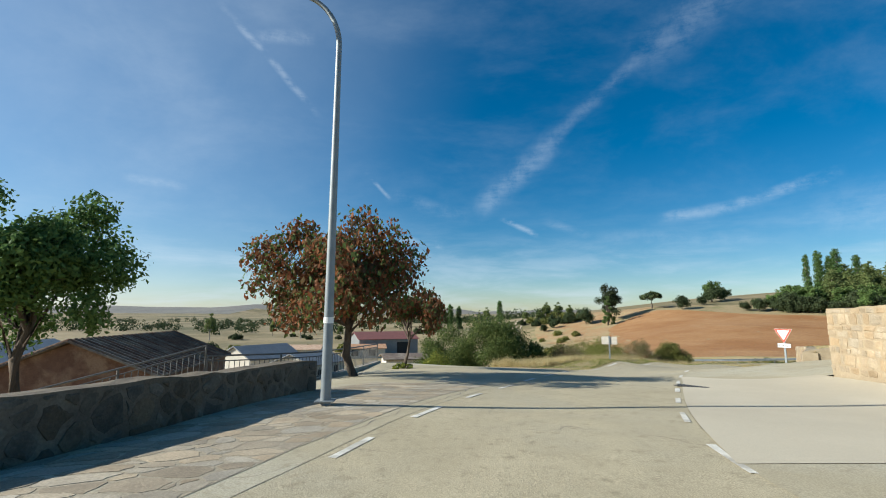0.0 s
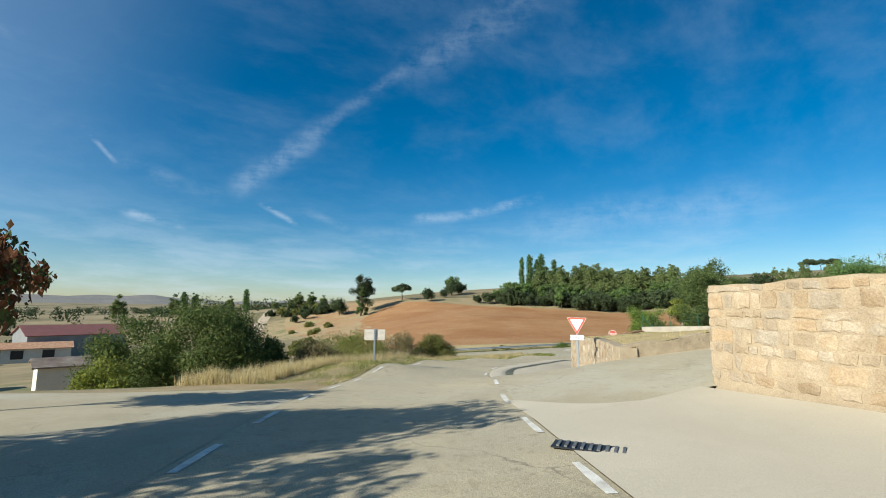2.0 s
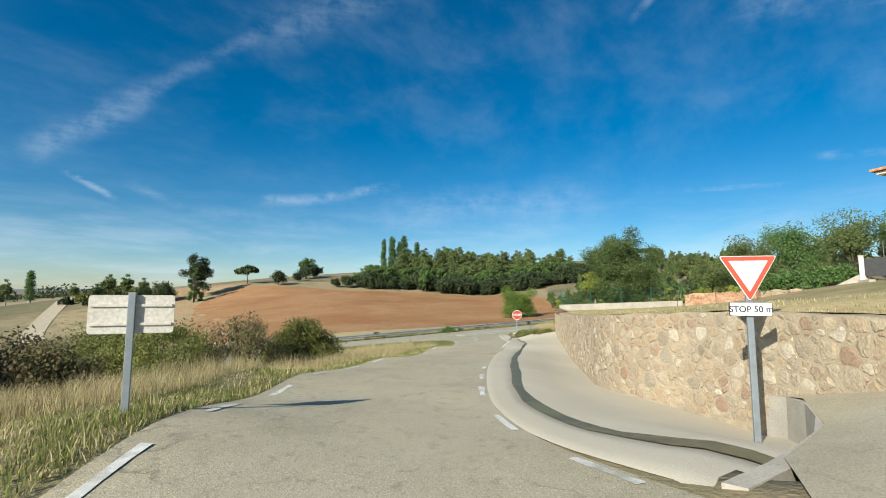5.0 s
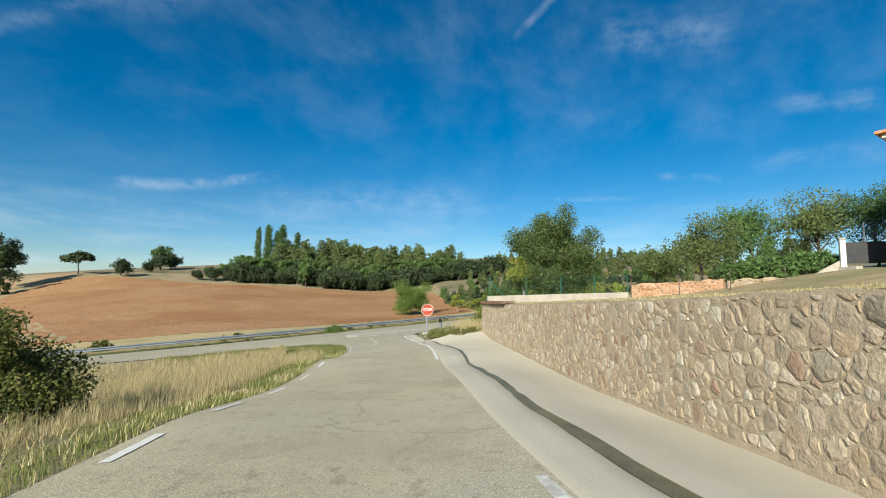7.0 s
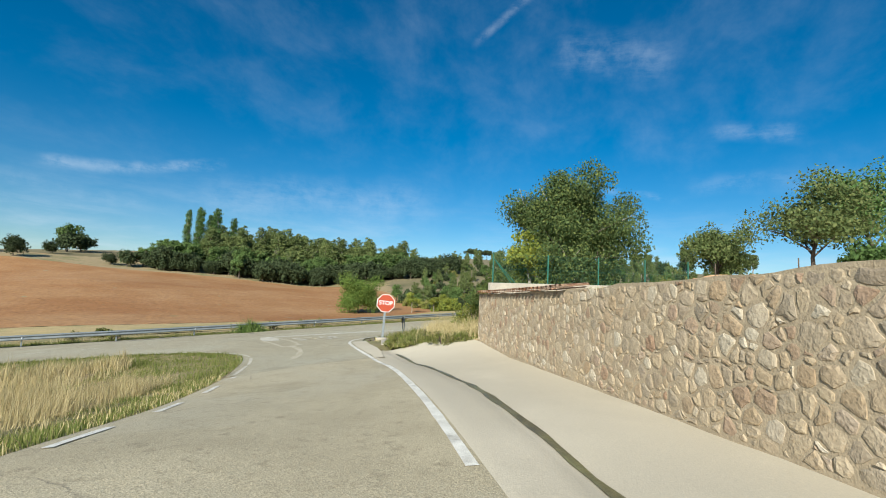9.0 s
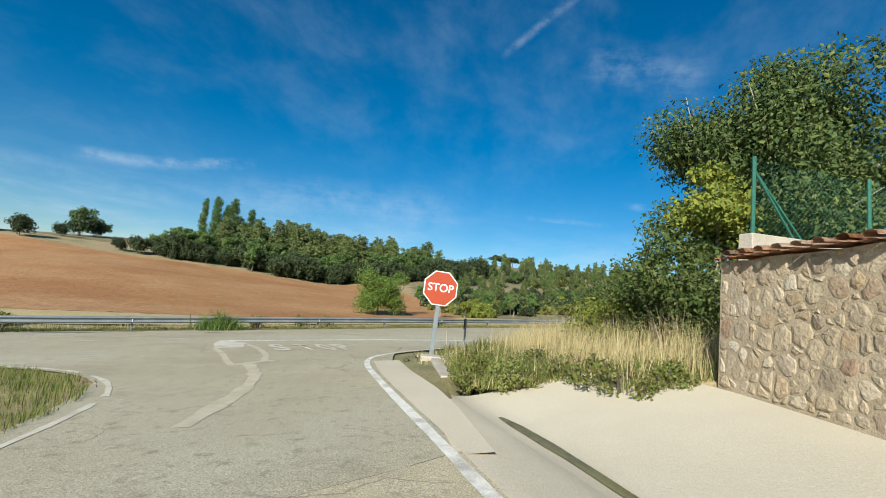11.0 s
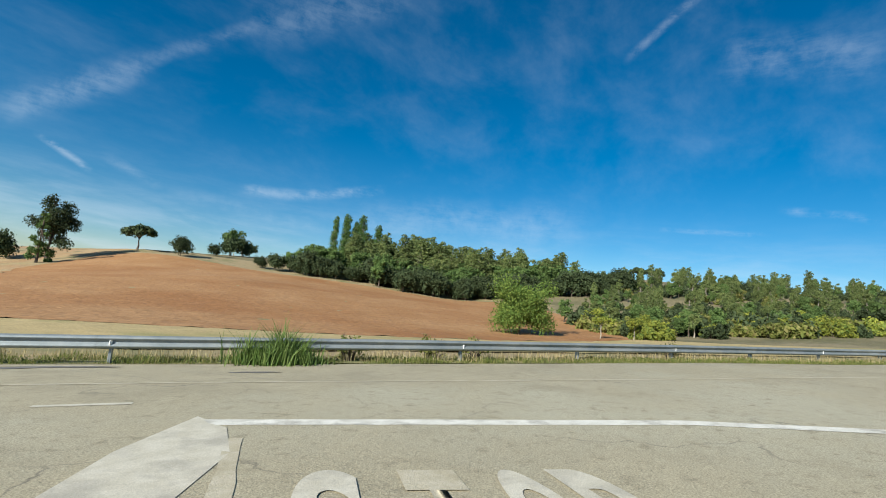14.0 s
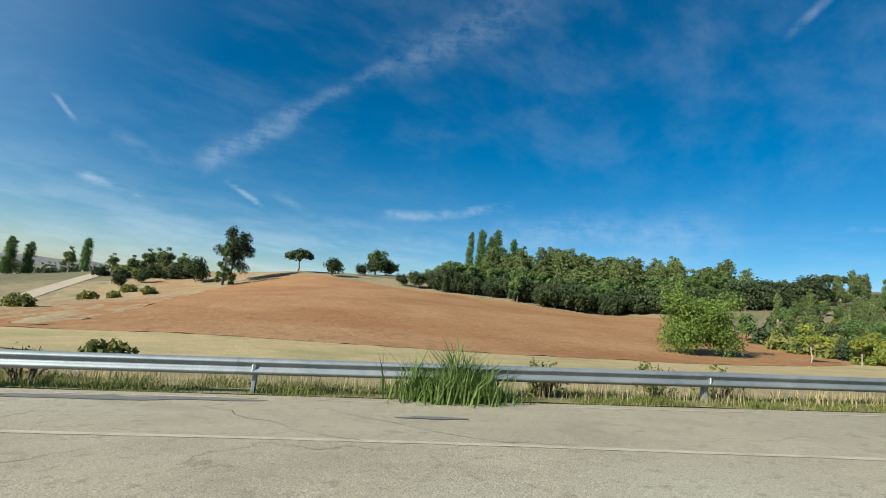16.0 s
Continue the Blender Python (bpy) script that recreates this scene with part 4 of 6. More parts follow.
for i in range(steps + 1):
    f = i / steps
    a, b = fca(ca * f)[0], fcb(cb * f)[0]
    za = float(lie([a])[0])
    fb_ = float(np.interp(np.interp(f, [0, 0.04, 0.97, 1], [0.12, 0.19, 1.0, 1.0]) * 36.5, *zip(*FOOT)))
    deep_ = 0.65 + 0.8 * np.clip(1 - f / 0.04, 0, 1)
    for k, (w, d, _) in enumerate(profile):
        w2 = w + (0.005 * math.sin(i * 0.7) + 0.007 * math.sin(i * 0.31 + 1) if 3 < k < 9 else 0)
        centre = float(np.interp(f, [0, 0.03, 0.06, 0.12, 0.2, 0.3, 0.55, 0.7, 0.85, 1], [1.3, 0.9, 0.75, 0.74, 0.84, 0.86, 0.86, 0.95, 0.88, 0.8])) / float(np.hypot(*(b - a)))
        w2 = w2 * centre / 0.53 if w2 < 0.53 else 1 - (1 - w2) * (1 - centre) / 0.47
        p = a + (b - a) * w2
        g = np.clip((w - 0.5) / 0.5, 0, 1)
        z = za + (fb_ - za) * g * g * (3 - 2 * g) + d * deep_ + 0.02 * noise.noise((p[0], p[1], 2)) * (k > 2) - 0.14 * np.clip(1 - f / 0.018, 0, 1)
        cv.append((*p, z))
pn = len(profile)
for i in range(steps):
    for k in range(pn - 1):
        cf.append((i * pn + k, i * pn + k + 1, (i + 1) * pn + k + 1, (i + 1) * pn + k))
        cm.append(1 if profile[k][2] and profile[k + 1][2] else 0)
channel = mesh_of("pavement_channel", cv, cf, M_CONC, smooth=True)
tagged(channel, "pale concrete gutter channel at the wall's foot", "channel", kind="structure")
sv, sf = [], []
for i in range(steps + 1):
    a = [Vector(cv[i * pn + k]) for k in (4, 5, 6, 7)]
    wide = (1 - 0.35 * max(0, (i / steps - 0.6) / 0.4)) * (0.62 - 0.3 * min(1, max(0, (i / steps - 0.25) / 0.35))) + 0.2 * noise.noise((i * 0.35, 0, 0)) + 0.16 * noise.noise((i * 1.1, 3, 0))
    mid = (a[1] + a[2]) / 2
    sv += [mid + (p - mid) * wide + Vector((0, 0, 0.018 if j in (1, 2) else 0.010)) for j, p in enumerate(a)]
ends = max(i for i in range(steps + 1) if cv[i * pn + 5][0] < 39.0)
sf = [(i * 4 + k, i * 4 + k + 1, (i + 1) * 4 + k + 1, (i + 1) * 4 + k) for i in range(ends) for k in range(3)]
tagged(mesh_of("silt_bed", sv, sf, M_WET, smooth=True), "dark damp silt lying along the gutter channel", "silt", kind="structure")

lip_v = []
for x, y in rounded([(10.7, 17.75), (11.6, 17.5), (13.2, 17.3), (14.9, 17.6), (15.8, 18.3)], 1):
    g = H(x, y) + 0.003
    lip_v += [(x, y - 0.14, g - 0.9), (x, y - 0.14, g), (x, y + 0.02, g), (x, y + 0.03, g - 0.9)]
lip_n = len(lip_v) // 4
lip = mesh_of("kerb_lip", lip_v, [(4 * i + k, 4 * i + k + 1, 4 * i + k + 5, 4 * i + k + 4) for i in range(lip_n - 1) for k in range(3)] + [(3, 2, 1, 0), tuple(4 * lip_n - 4 + k for k in range(4))], M_CONC2)
tagged(lip, "rough concrete lip where the street drops to the gutter", "kerb", kind="structure")

strip_line = [(36.9, 36.82), (38.3, 37.92), (39.4, 38.77), (41.0, 40.0), (42.6, 41.1)]
sheet("pavement_strip", strip_line, [(37.05, 36.63), (38.6, 37.55)] + [(x + 0.36, y - 0.46) for x, y in strip_line[2:]], 4, 0.3, 0.009, M_CONC, "narrow pale concrete strip along the road to the culvert", "pavement")

# grate in the apron
grate = thing("drain_grate", (5.35, 9.42, H(5.35, 9.42) + 0.014), "dark iron drain grate set in the concrete apron", "grate", turn=-55)
part("frame", boxed((0.82, 0.3, 0.012), (0, 0, 0.0)), M_INK, grate)
for i in range(9):
    part("bar", boxed((0.035, 0.24, 0.02), (-0.34 + 0.085 * i, 0, 0.012), 0.004), M_IRON, grate)

# ---- flagstones beside the parapet ----
flag_line = [(-4.75, -6.0), (-3.8, -1.2), (-2.72, 2.9), (-1.5, 6.0), (-0.85, 7.4), (0.2, 9.6)]
walk_edge = [(-8.5, -5.5), (-6.6, -1.2), (-5.05, 2.9), (-3.95, 6.2), (-3.55, 7.4), (-2.6, 9.4)]
sheet("pavement_walk", [(x + 0.07, y) for x, y in LEFT_EDGE if -9 < y < 17.3] + [(4.3, 17.7), (3.2, 18.0)], rounded([(-10.3, -8), (-8.2, -4.6), (-5.4, 1.9), (-3.8, 6.9), (-4.3, 8), (-4.4, 13), (-4.2, 18), (-3.9, 20.7)]), 14, 0.5, 0.004, M_STREET, "worn paved walk under the street trees", "pavement")
bed = bpy.data.objects["pavement_walk"]
sheet("pavement_joints", flag_line, walk_edge, 4, 0.3, 0.0075, M_SOIL, "dark soil between the flagstones", "pavement")
wl_len, wl_at = chain(flag_line)
we_len, we_at = chain(walk_edge)
rng = random.Random(77)
for c, outline in cells(wl_len, lambda s: 0.0, lambda s: 2.1, 0.29, 78, 1.1, 0.45, 1.2):
    def place(s, z, o):
        f = s / wl_len
        a, b = wl_at(wl_len * f)[0], we_at(we_len * f)[0]
        p = a + (b - a) * z / 2.1
        return (p[0], p[1], H(p[0], p[1]) + o)
    v, f = pillow(outline, 0.005, 0.018 * rng.uniform(0.7, 1.3), rng, place)
    k = (len(v) - 1) // 3
    tops = [list(p) for p in v]
    for p in tops[k:]:
        p[2] = place(0, 0, 0)[2] * 0 + H(p[0], p[1]) + 0.0095
    mesh_of("flagstone", tops, f, M_FLAG, bed)


# ---- road markings ----
def strip(name, line, width, material, label, start=0.0, end=None, dash=0.0, gap=0.0, lift=0.007, worn=0.0, seed=0):
    """A painted line, whole or dashed, laid on the road."""
    length, at = chain(line)
    rng = random.Random(seed)
    end = end or length
    s, made = start, []
    while s < end - 0.05:
        stop = min(end, s + (dash * rng.uniform(0.85, 1.1) if dash else 6.0))
        n = max(2, int((stop - s) / 0.3))
        v = []
        for i in range(n + 1):
            d = s + (stop - s) * i / n
            q, t = at(d)
            w = width / 2 * (1 - worn * rng.random())
            for o in (-w, w):
                x, y = q[0] - t[1] * o, q[1] + t[0] * o
                v.append((x, y, H(x, y) + lift))
        made.append((v, [(2 * i, 2 * i + 2, 2 * i + 3, 2 * i + 1) for i in range(n)]))
        s = stop + gap
    for v, f in made:
        ob = mesh_of(name, v, f, material)
        tagged(ob, label, "road marking", kind="structure")
    return made


def shifted(line, by):
    length, at = chain(line)
    out = []
    for i in range(int(length / 0.5) + 1):
        q, t = at(length * i / int(length / 0.5))
        out.append((q[0] - t[1] * by, q[1] + t[0] * by))
    return out


strip("edge_dash", shifted(LEFT_EDGE, -0.22), 0.11, M_PAINT, "white dash painted along the road's edge", 9.9, None, 1.05, 1.3, worn=0.25, seed=3)
strip("edge_dash", shifted(RIGHT_EDGE, 0.12), 0.12, M_PAINT, "white dash painted along the road's edge", 9.2, 46, 1.0, 1.35, worn=0.4, seed=4)
r_len = chain(RIGHT_EDGE)[0]
strip("edge_line", np.vstack([shifted(RIGHT_EDGE, 0.12), shifted(CORNER_RIGHT, 0.12)[1:]]), 0.13, M_PAINT, "white line painted round the junction's corner", r_len - 11, r_len + 22, worn=0.15, seed=5)
strip("edge_line", shifted(CORNER_LEFT, -0.15), 0.12, M_FADED, "worn white line round the grassy corner", 0.5, 16, 2.2, 0.5, worn=0.5, seed=6)
strip("give_way_line", [(44.9, 48.1), (46.6, 46.5), (48.8, 44.35), (50.4, 42.1), (52.2, 39.6)], 0.26, M_PAINT, "broad white stop line across the junction", worn=0.1, seed=7)
strip("edge_dash", [(33, 56.4), (40.4, 52.2), (45.5, 49.2)], 0.12, M_FADED, "faded white dash along the main road", 0.4, None, 1.0, 1.1, seed=8)
strip("centre_line", rounded([(20, 66.5), (38, 56.2), (43.3, 52.7), (47, 50.3), (50.3, 47.9), (55, 44.6), (62, 40), (80, 27.5)]), 0.13, M_GHOST, "faded white centre line of the main road", worn=0.35, seed=9)
strip("edge_line", shifted(FAR_EDGE, -0.35), 0.1, M_GHOST, "nearly worn-off edge line of the main road", 18, 60, 3.0, 0.9, worn=0.6, seed=10)


def text_mesh(body, size=1.0, bold=0.0, extrude=0.0):
    cu = bpy.data.curves.new("text", "FONT")
    cu.body, cu.size, cu.offset, cu.extrude, cu.align_x = body, size, bold, extrude, "CENTER"
    ob = bpy.data.objects.new("text", cu)
    scene.collection.objects.link(ob)
    bpy.context.view_layer.update()
    me = bpy.data.meshes.new_from_object(ob.evaluated_get(bpy.context.evaluated_depsgraph_get()))
    bpy.data.objects.remove(ob)
    return me


def ground_letter(ch, corner, right, up, material):
    me = text_mesh(ch, 1.0, 0.034)
    xs, ys = [v.co.x for v in me.vertices], [v.co.y for v in me.vertices]
    x0, x1, y0, y1 = min(xs), max(xs), min(ys), max(ys)
    for v in me.vertices:
        p = Vector(corner) + Vector(right) * ((v.co.x - x0) / (x1 - x0)) + Vector(up) * ((v.co.y - y0) / (y1 - y0))
        v.co = (p.x, p.y, H(p.x, p.y) + 0.012)
    me.materials.append(material)
    ob = new("road_letter", me)
    return tagged(ob, f"white letter {ch} painted on worn asphalt", "road marking", "letters painted on the road", "structure")


base, right, up = Vector((43.39, 44.57)), Vector((0.70, -0.715)), Vector((1.25, 1.58))
for ch, off, wide, m in (("S", 0.0, 0.44, M_FADED), ("T", 0.72, 0.42, M_GHOST), ("O", 1.34, 0.38, M_FADED), ("P", 1.84, 0.36, M_FADED)):
    ground_letter(ch, base + right * off, right * wide, up, m)


def ground_patch(name, outline, material, label, lift=0.007):
    pts = np.array(outline, float)
    v = [(x, y, H(x, y) + lift) for x, y in pts]
    bm = bmesh.new()
    f = bm.faces.new([bm.verts.new(p) for p in v])
    bmesh.ops.triangulate(bm, faces=[f])
    me = bpy.data.meshes.new(name)
    bm.to_mesh(me)
    bm.free()
    me.materials.append(material)
    return tagged(new(name, me), label, "road marking", kind="structure")


ground_patch("arrow_head", [(45.0, 48.4), (43.95, 47.55), (43.0, 46.45), (43.55, 45.95), (44.55, 46.9), (44.95, 47.7)], M_FADED, "faded painted tip of a road symbol")
strip("arrow_side", rounded([(43.0, 46.45), (42.0, 45.0), (40.95, 43.75), (40.6, 43.2)]), 0.17, M_GHOST, "faded painted side of a road symbol", worn=0.3, seed=12)
strip("arrow_side", rounded([(44.8, 47.3), (43.75, 45.6), (42.5, 44.1), (41.55, 43.3)]), 0.17, M_GHOST, "faded painted side of a road symbol", worn=0.3, seed=13)
strip("arrow_foot", [(40.6, 43.35), (41.7, 43.2)], 0.28, M_GHOST, "faded painted foot of a road symbol", worn=0.3, seed=14)
strip("arrow_tail", rounded([(41.0, 43.2), (39.9, 41.9), (38.6, 40.9), (37.4, 40.2), (36.6, 39.7)]), 0.3, M_GHOST, "faded painted tail of a road symbol", worn=0.45, seed=15)

# dark tar patches and cracks on the asphalt
M_TAR = mat("dark_tar", (0.15, 0.143, 0.135), (0.20, 0.19, 0.17), 3, rough=0.8, fine=50, bump=0.3)
rng = random.Random(9)
for x, y, w, h in ((43.8, 55.0, 1.5, 0.22), (45.3, 54.2, 0.9, 0.16), (47.6, 51.5, 0.5, 0.12), (42.2, 56.0, 0.7, 0.15)):
    ring = []
    for k in range(14):
        a = 2 * math.pi * k / 14
        r = rng.uniform(0.6, 1.2)
        ring.append((x + 0.85 * w * r * math.cos(a) + 0.53 * h * r * math.sin(a), y - 0.53 * w * r * math.cos(a) + 0.85 * h * r * math.sin(a)))
    ground_patch("tar_patch", ring, M_TAR, "dark ragged tar patch on the asphalt", 0.011)


def crack(points, seed, width=0.02):
    rng = random.Random(seed)
    pts = [Vector(p) for p in points]
    line = []
    for a, b in zip(pts, pts[1:]):
        n = max(2, int((b - a).length / 0.16))
        for i in range(n):
            p = a.lerp(b, i / n)
            line.append((p.x + rng.uniform(-0.09, 0.09), p.y + rng.uniform(-0.09, 0.09)))
    strip("crack", line, width, M_TAR, "thin dark crack in the asphalt", lift=0.009, worn=0.7, seed=seed)


for i, c in enumerate([[(45.2, 53.6), (45.9, 51.4), (46.2, 50.7)], [(46.6, 52.6), (47.2, 50.5), (48.2, 49.4)], [(51.5, 49.2), (52.4, 47.6), (52.2, 46.2)], [(8.0, 13.6), (8.6, 15.4), (9.5, 16.6), (10.2, 18.1)], [(-2.5, 3.3), (-1.4, 5.7), (-0.3, 8.3)]]):
    crack(c, 60 + i, 0.014)


# ---- signs ----
def prism(points, depth, y=0.0):
    """An upright plate in the x-z plane, facing -y."""
    bm = bmesh.new()
    f = bm.faces.new([bm.verts.new((x, y, z)) for x, z in points])
    made = bmesh.ops.extrude_face_region(bm, geom=[f])
    bmesh.ops.translate(bm, verts=[v for v in made["geom"] if isinstance(v, bmesh.types.BMVert)], vec=(0, depth, 0))
    bmesh.ops.recalc_face_normals(bm, faces=bm.faces[:])
    return bm


def corner_cut(points, r, n=4):
    """A polygon with rounded corners."""
    out, k = [], len(points)
    for i in range(k):
        p, a, b = Vector(points[i]), Vector(points[i - 1]), Vector(points[(i + 1) % k])
        p0, p1 = p + (a - p).normalized() * r, p + (b - p).normalized() * r
        for j in range(n + 1):
            t = j / n
            q = (1 - t) ** 2 * p0 + 2 * t * (1 - t) * p + t * t * p1
            out.append((q.x, q.y))
    return out


def lettered(body, size, bold, at, parent, label, material=None):
    me = text_mesh(body, size, bold, 0.001)
    me.transform(pose(*at, 90, 0, 0))
    me.materials.append(material or M_INK)
    ob = new("lettering", me)
    ob.parent = parent
    ob["label"] = label
    return ob


def square_post(height, w=0.08, low=-0.3):
    return boxed((w, w * 0.6, height - low), (0, 0.05, (height + low) / 2), 0.006)


def yield_sign():
    x, y = 14.45, 18.05
    g = -1.05
    s = thing("yield_sign", (x, y, g), "red-bordered white triangular yield sign on a grey steel post", "road sign", turn=-60)
    part("post", square_post(2.0, 0.08), M_GALV, s)
    top, side = 2.18, 0.72
    h = side * 0.866
    outer = [(-side / 2, top), (side / 2, top), (0, top - h)]
    c = Vector((0, top - h / 3))
    grow = lambda f: [tuple(c + (Vector(p) - c) * f) for p in outer]
    part("plate", prism(corner_cut(grow(1.0), 0.045), 0.02), M_WHITE, s)
    part("border", prism(corner_cut(grow(0.965), 0.04), 0.003, -0.003), M_RED, s, "faded red border")
    part("field", prism(corner_cut(grow(0.68), 0.012), 0.003, -0.006), M_WHITE, s)
    p = part("supplementary_plate", prism(corner_cut([(-0.265, 1.36), (0.265, 1.36), (0.265, 1.55), (-0.265, 1.55)], 0.02), 0.02), M_INK, s, "small white plate that reads STOP 50 m")
    part("plate_face", prism(corner_cut([(-0.257, 1.368), (0.257, 1.368), (0.257, 1.542), (-0.257, 1.542)], 0.016), 0.002, -0.002), M_WHITE, p)
    lettered("STOP 50 m", 0.115, 0.002, (0, -0.004, 1.415), p, "black letters STOP 50 m")


def stop_sign():
    x, y = 43.46, 40.06
    g = -2.74
    s = thing("stop_sign", (x, y, g), "sun-faded red octagonal stop sign on a galvanised post", "road sign", turn=-55)
    s.rotation_euler.y = radians(2.0)
    part("post", square_post(2.0, 0.1, -0.4), M_GALV, s)
    c = 1.66
    ring = lambda r: [(r * math.cos(radians(22.5 + 45 * k)), c + r * math.sin(radians(22.5 + 45 * k))) for k in range(8)]
    part("plate", prism(ring(0.445), 0.022), M_WHITE, s)
    part("red_face", prism(ring(0.418), 0.003, -0.003), M_ORANGE, s, "sun-faded red face")
    lettered("STOP", 0.268, 0.003, (0, -0.0045, c - 0.075), s, "white letters STOP", M_WHITE)
    for z in (1.3, 1.8):
        part("clamp", boxed((0.16, 0.05, 0.04), (0, 0.045, z), 0.006), M_GALV_OLD, s)


def place_sign():
    a, b = Vector((46.15, 40.27)), Vector((45.2, 39.95))
    g = min(H(*a), H(*b)) - 0.13
    turn = math.degrees(math.atan2(b.y - a.y, b.x - a.x))
    s = thing("place_name_sign", (*((a + b) / 2), g), "small white place-name board on two thin steel posts", "road sign", turn=turn)
    part("board", prism(corner_cut([(-0.48, 0.78), (0.48, 0.78), (0.48, 1.05), (-0.48, 1.05)], 0.03), 0.03), M_INK, s, "black-edged board")
    part("board_face", prism(corner_cut([(-0.462, 0.797), (0.462, 0.797), (0.462, 1.033), (-0.462, 1.033)], 0.02), 0.002, -0.002), M_WHITE, s)
    lettered("VALDESPINA", 0.135, 0.003, (0, -0.004, 0.865), s, "black letters VALDESPINA")
    for px in (-0.36, 0.36):
        part("post", boxed((0.06, 0.04, 1.4), (px, 0.045, 0.35), 0.005), M_GALV_OLD, s)


def back_sign():
    x, y = 8.5, 22.85
    s = thing("direction_sign", (x, y, H(x, y) - 0.03), "grey-backed rectangular road sign seen from behind", "road sign", turn=-28)
    part("post", boxed((0.07, 0.045, 1.5), (0, 0.0, 0.55), 0.006), M_GALV, s)
    part("plate", prism(corner_cut([(-0.4, 0.86), (0.4, 0.86), (0.4, 1.27), (-0.4, 1.27)], 0.04), 0.02, 0.03), M_LIME, s, "pale unpainted sheet-metal back")
    for z in (0.96, 1.16):
        part("stiffener", boxed((0.76, 0.02, 0.03), (0, 0.022, z), 0.004), M_LIME, s)


def trestle_sign():
    x, y = 12.3, 28.8
    s = thing("folding_sign", (x, y, H(x, y)), "small triangular warning sign on a folding black trestle", "road sign", turn=-38)
    tri = [(-0.33, 0.08), (0.33, 0.08), (0, 0.64)]
    c = Vector((0, 0.27))
    cut = lambda f: corner_cut([tuple(c + (Vector(p) - c) * f) for p in tri], 0.04 * f)
    part("plate", prism(cut(1.0), 0.015), M_IRON, s, "grey sheet-metal back")
    part("rim", prism(cut(0.86), 0.003, -0.003), M_IRON, s)
    part("centre", prism(cut(0.6), 0.003, -0.006), M_GALV_OLD, s)
    for a in (-1, 1):
        bm = bmesh.new()
        tube(bm, [(a * 0.3, -0.3, 0), (a * 0.04, 0.0, 0.68)], 0.014, 6)
        part("leg", bm, M_BLACK, s)
        bm = bmesh.new()
        tube(bm, [(a * 0.34, 0.04, 0), (a * 0.03, 0.02, 0.66)], 0.014, 6)
        part("leg", bm, M_BLACK, s)


yield_sign(), stop_sign(), place_sign(), back_sign(), trestle_sign()

# culvert head by the stop sign
culvert = thing("culvert_head", (42.0, 39.22, -2.68), "weathered grey concrete culvert head with an open mouth", "culvert", turn=28)
part("head_wall", boxed((2.9, 0.22, 0.85), (0, 0, -0.40), 0.03), M_CONC2, culvert)
part("cross_wall", boxed((0.24, 1.0, 0.8), (1.33, -0.55, -0.40), 0.03), M_CONC2, culvert)
part("plinth", boxed((0.5, 0.46, 0.3), (1.3, 0.1, -0.10), 0.04), M_CONC2, culvert)
bm = bmesh.new()
tube(bm, [(1.205, -0.55, -0.45), (1.195, -0.55, -0.45)], 0.2, 14)
part("mouth", bm, M_BLACK, culvert, "dark pipe mouth")
rng = random.Random(4)
for i in range(7):
    x, y = 42.95 + rng.uniform(-0.4, 0.5), 40.25 + rng.uniform(-0.2, 0.35)
    bm = bmesh.new()
    bmesh.ops.create_icosphere(bm, subdivisions=2, radius=rng.uniform(0.05, 0.11))
    for v in bm.verts:
        v.co *= 1 + 0.55 * noise.noise(v.co * 14 + Vector((i, 0, 0)))
        v.co.z *= 0.7
    me = bpy.data.meshes.new("rock")
    bm.to_mesh(me)
    bm.free()
    me.materials.append(M_STONE_DARK[0])
    ob = new("rock", me)
    ob.location = (x, y, H(x, y) + 0.04)
    tagged(ob, "broken dark stone lying on the verge", "rock", "broken stones by the sign")

# ---- guard rail ----
RAIL = rounded([(18, 70.4, -5.0), (31, 62.7, -4.28), (38.0, 58.8, -3.83), (45.54, 54.72, -3.36), (52.1, 51.15, -2.9), (61.5, 46.05, -2.3), (70, 41.0, -1.75), (80, 34.2, -0.95), (94, 24.5, 0.0)], 1)
RAIL = [(x, y, z + 0.1) for x, y, z in RAIL]
rail = thing("guard_rail", (0, 0, 0), "dull galvanised W-beam guard rail beside the main road", "guard rail")
rl, rat = chain(RAIL)
section = [(0.0, 0.0), (0.035, -0.01), (0.075, -0.043), (0.08, -0.065), (0.035, -0.1), (0.012, -0.134), (0.035, -0.168), (0.08, -0.203), (0.075, -0.225), (0.035, -0.258), (0.0, -0.27)]
bays = int(rl / 4.0)
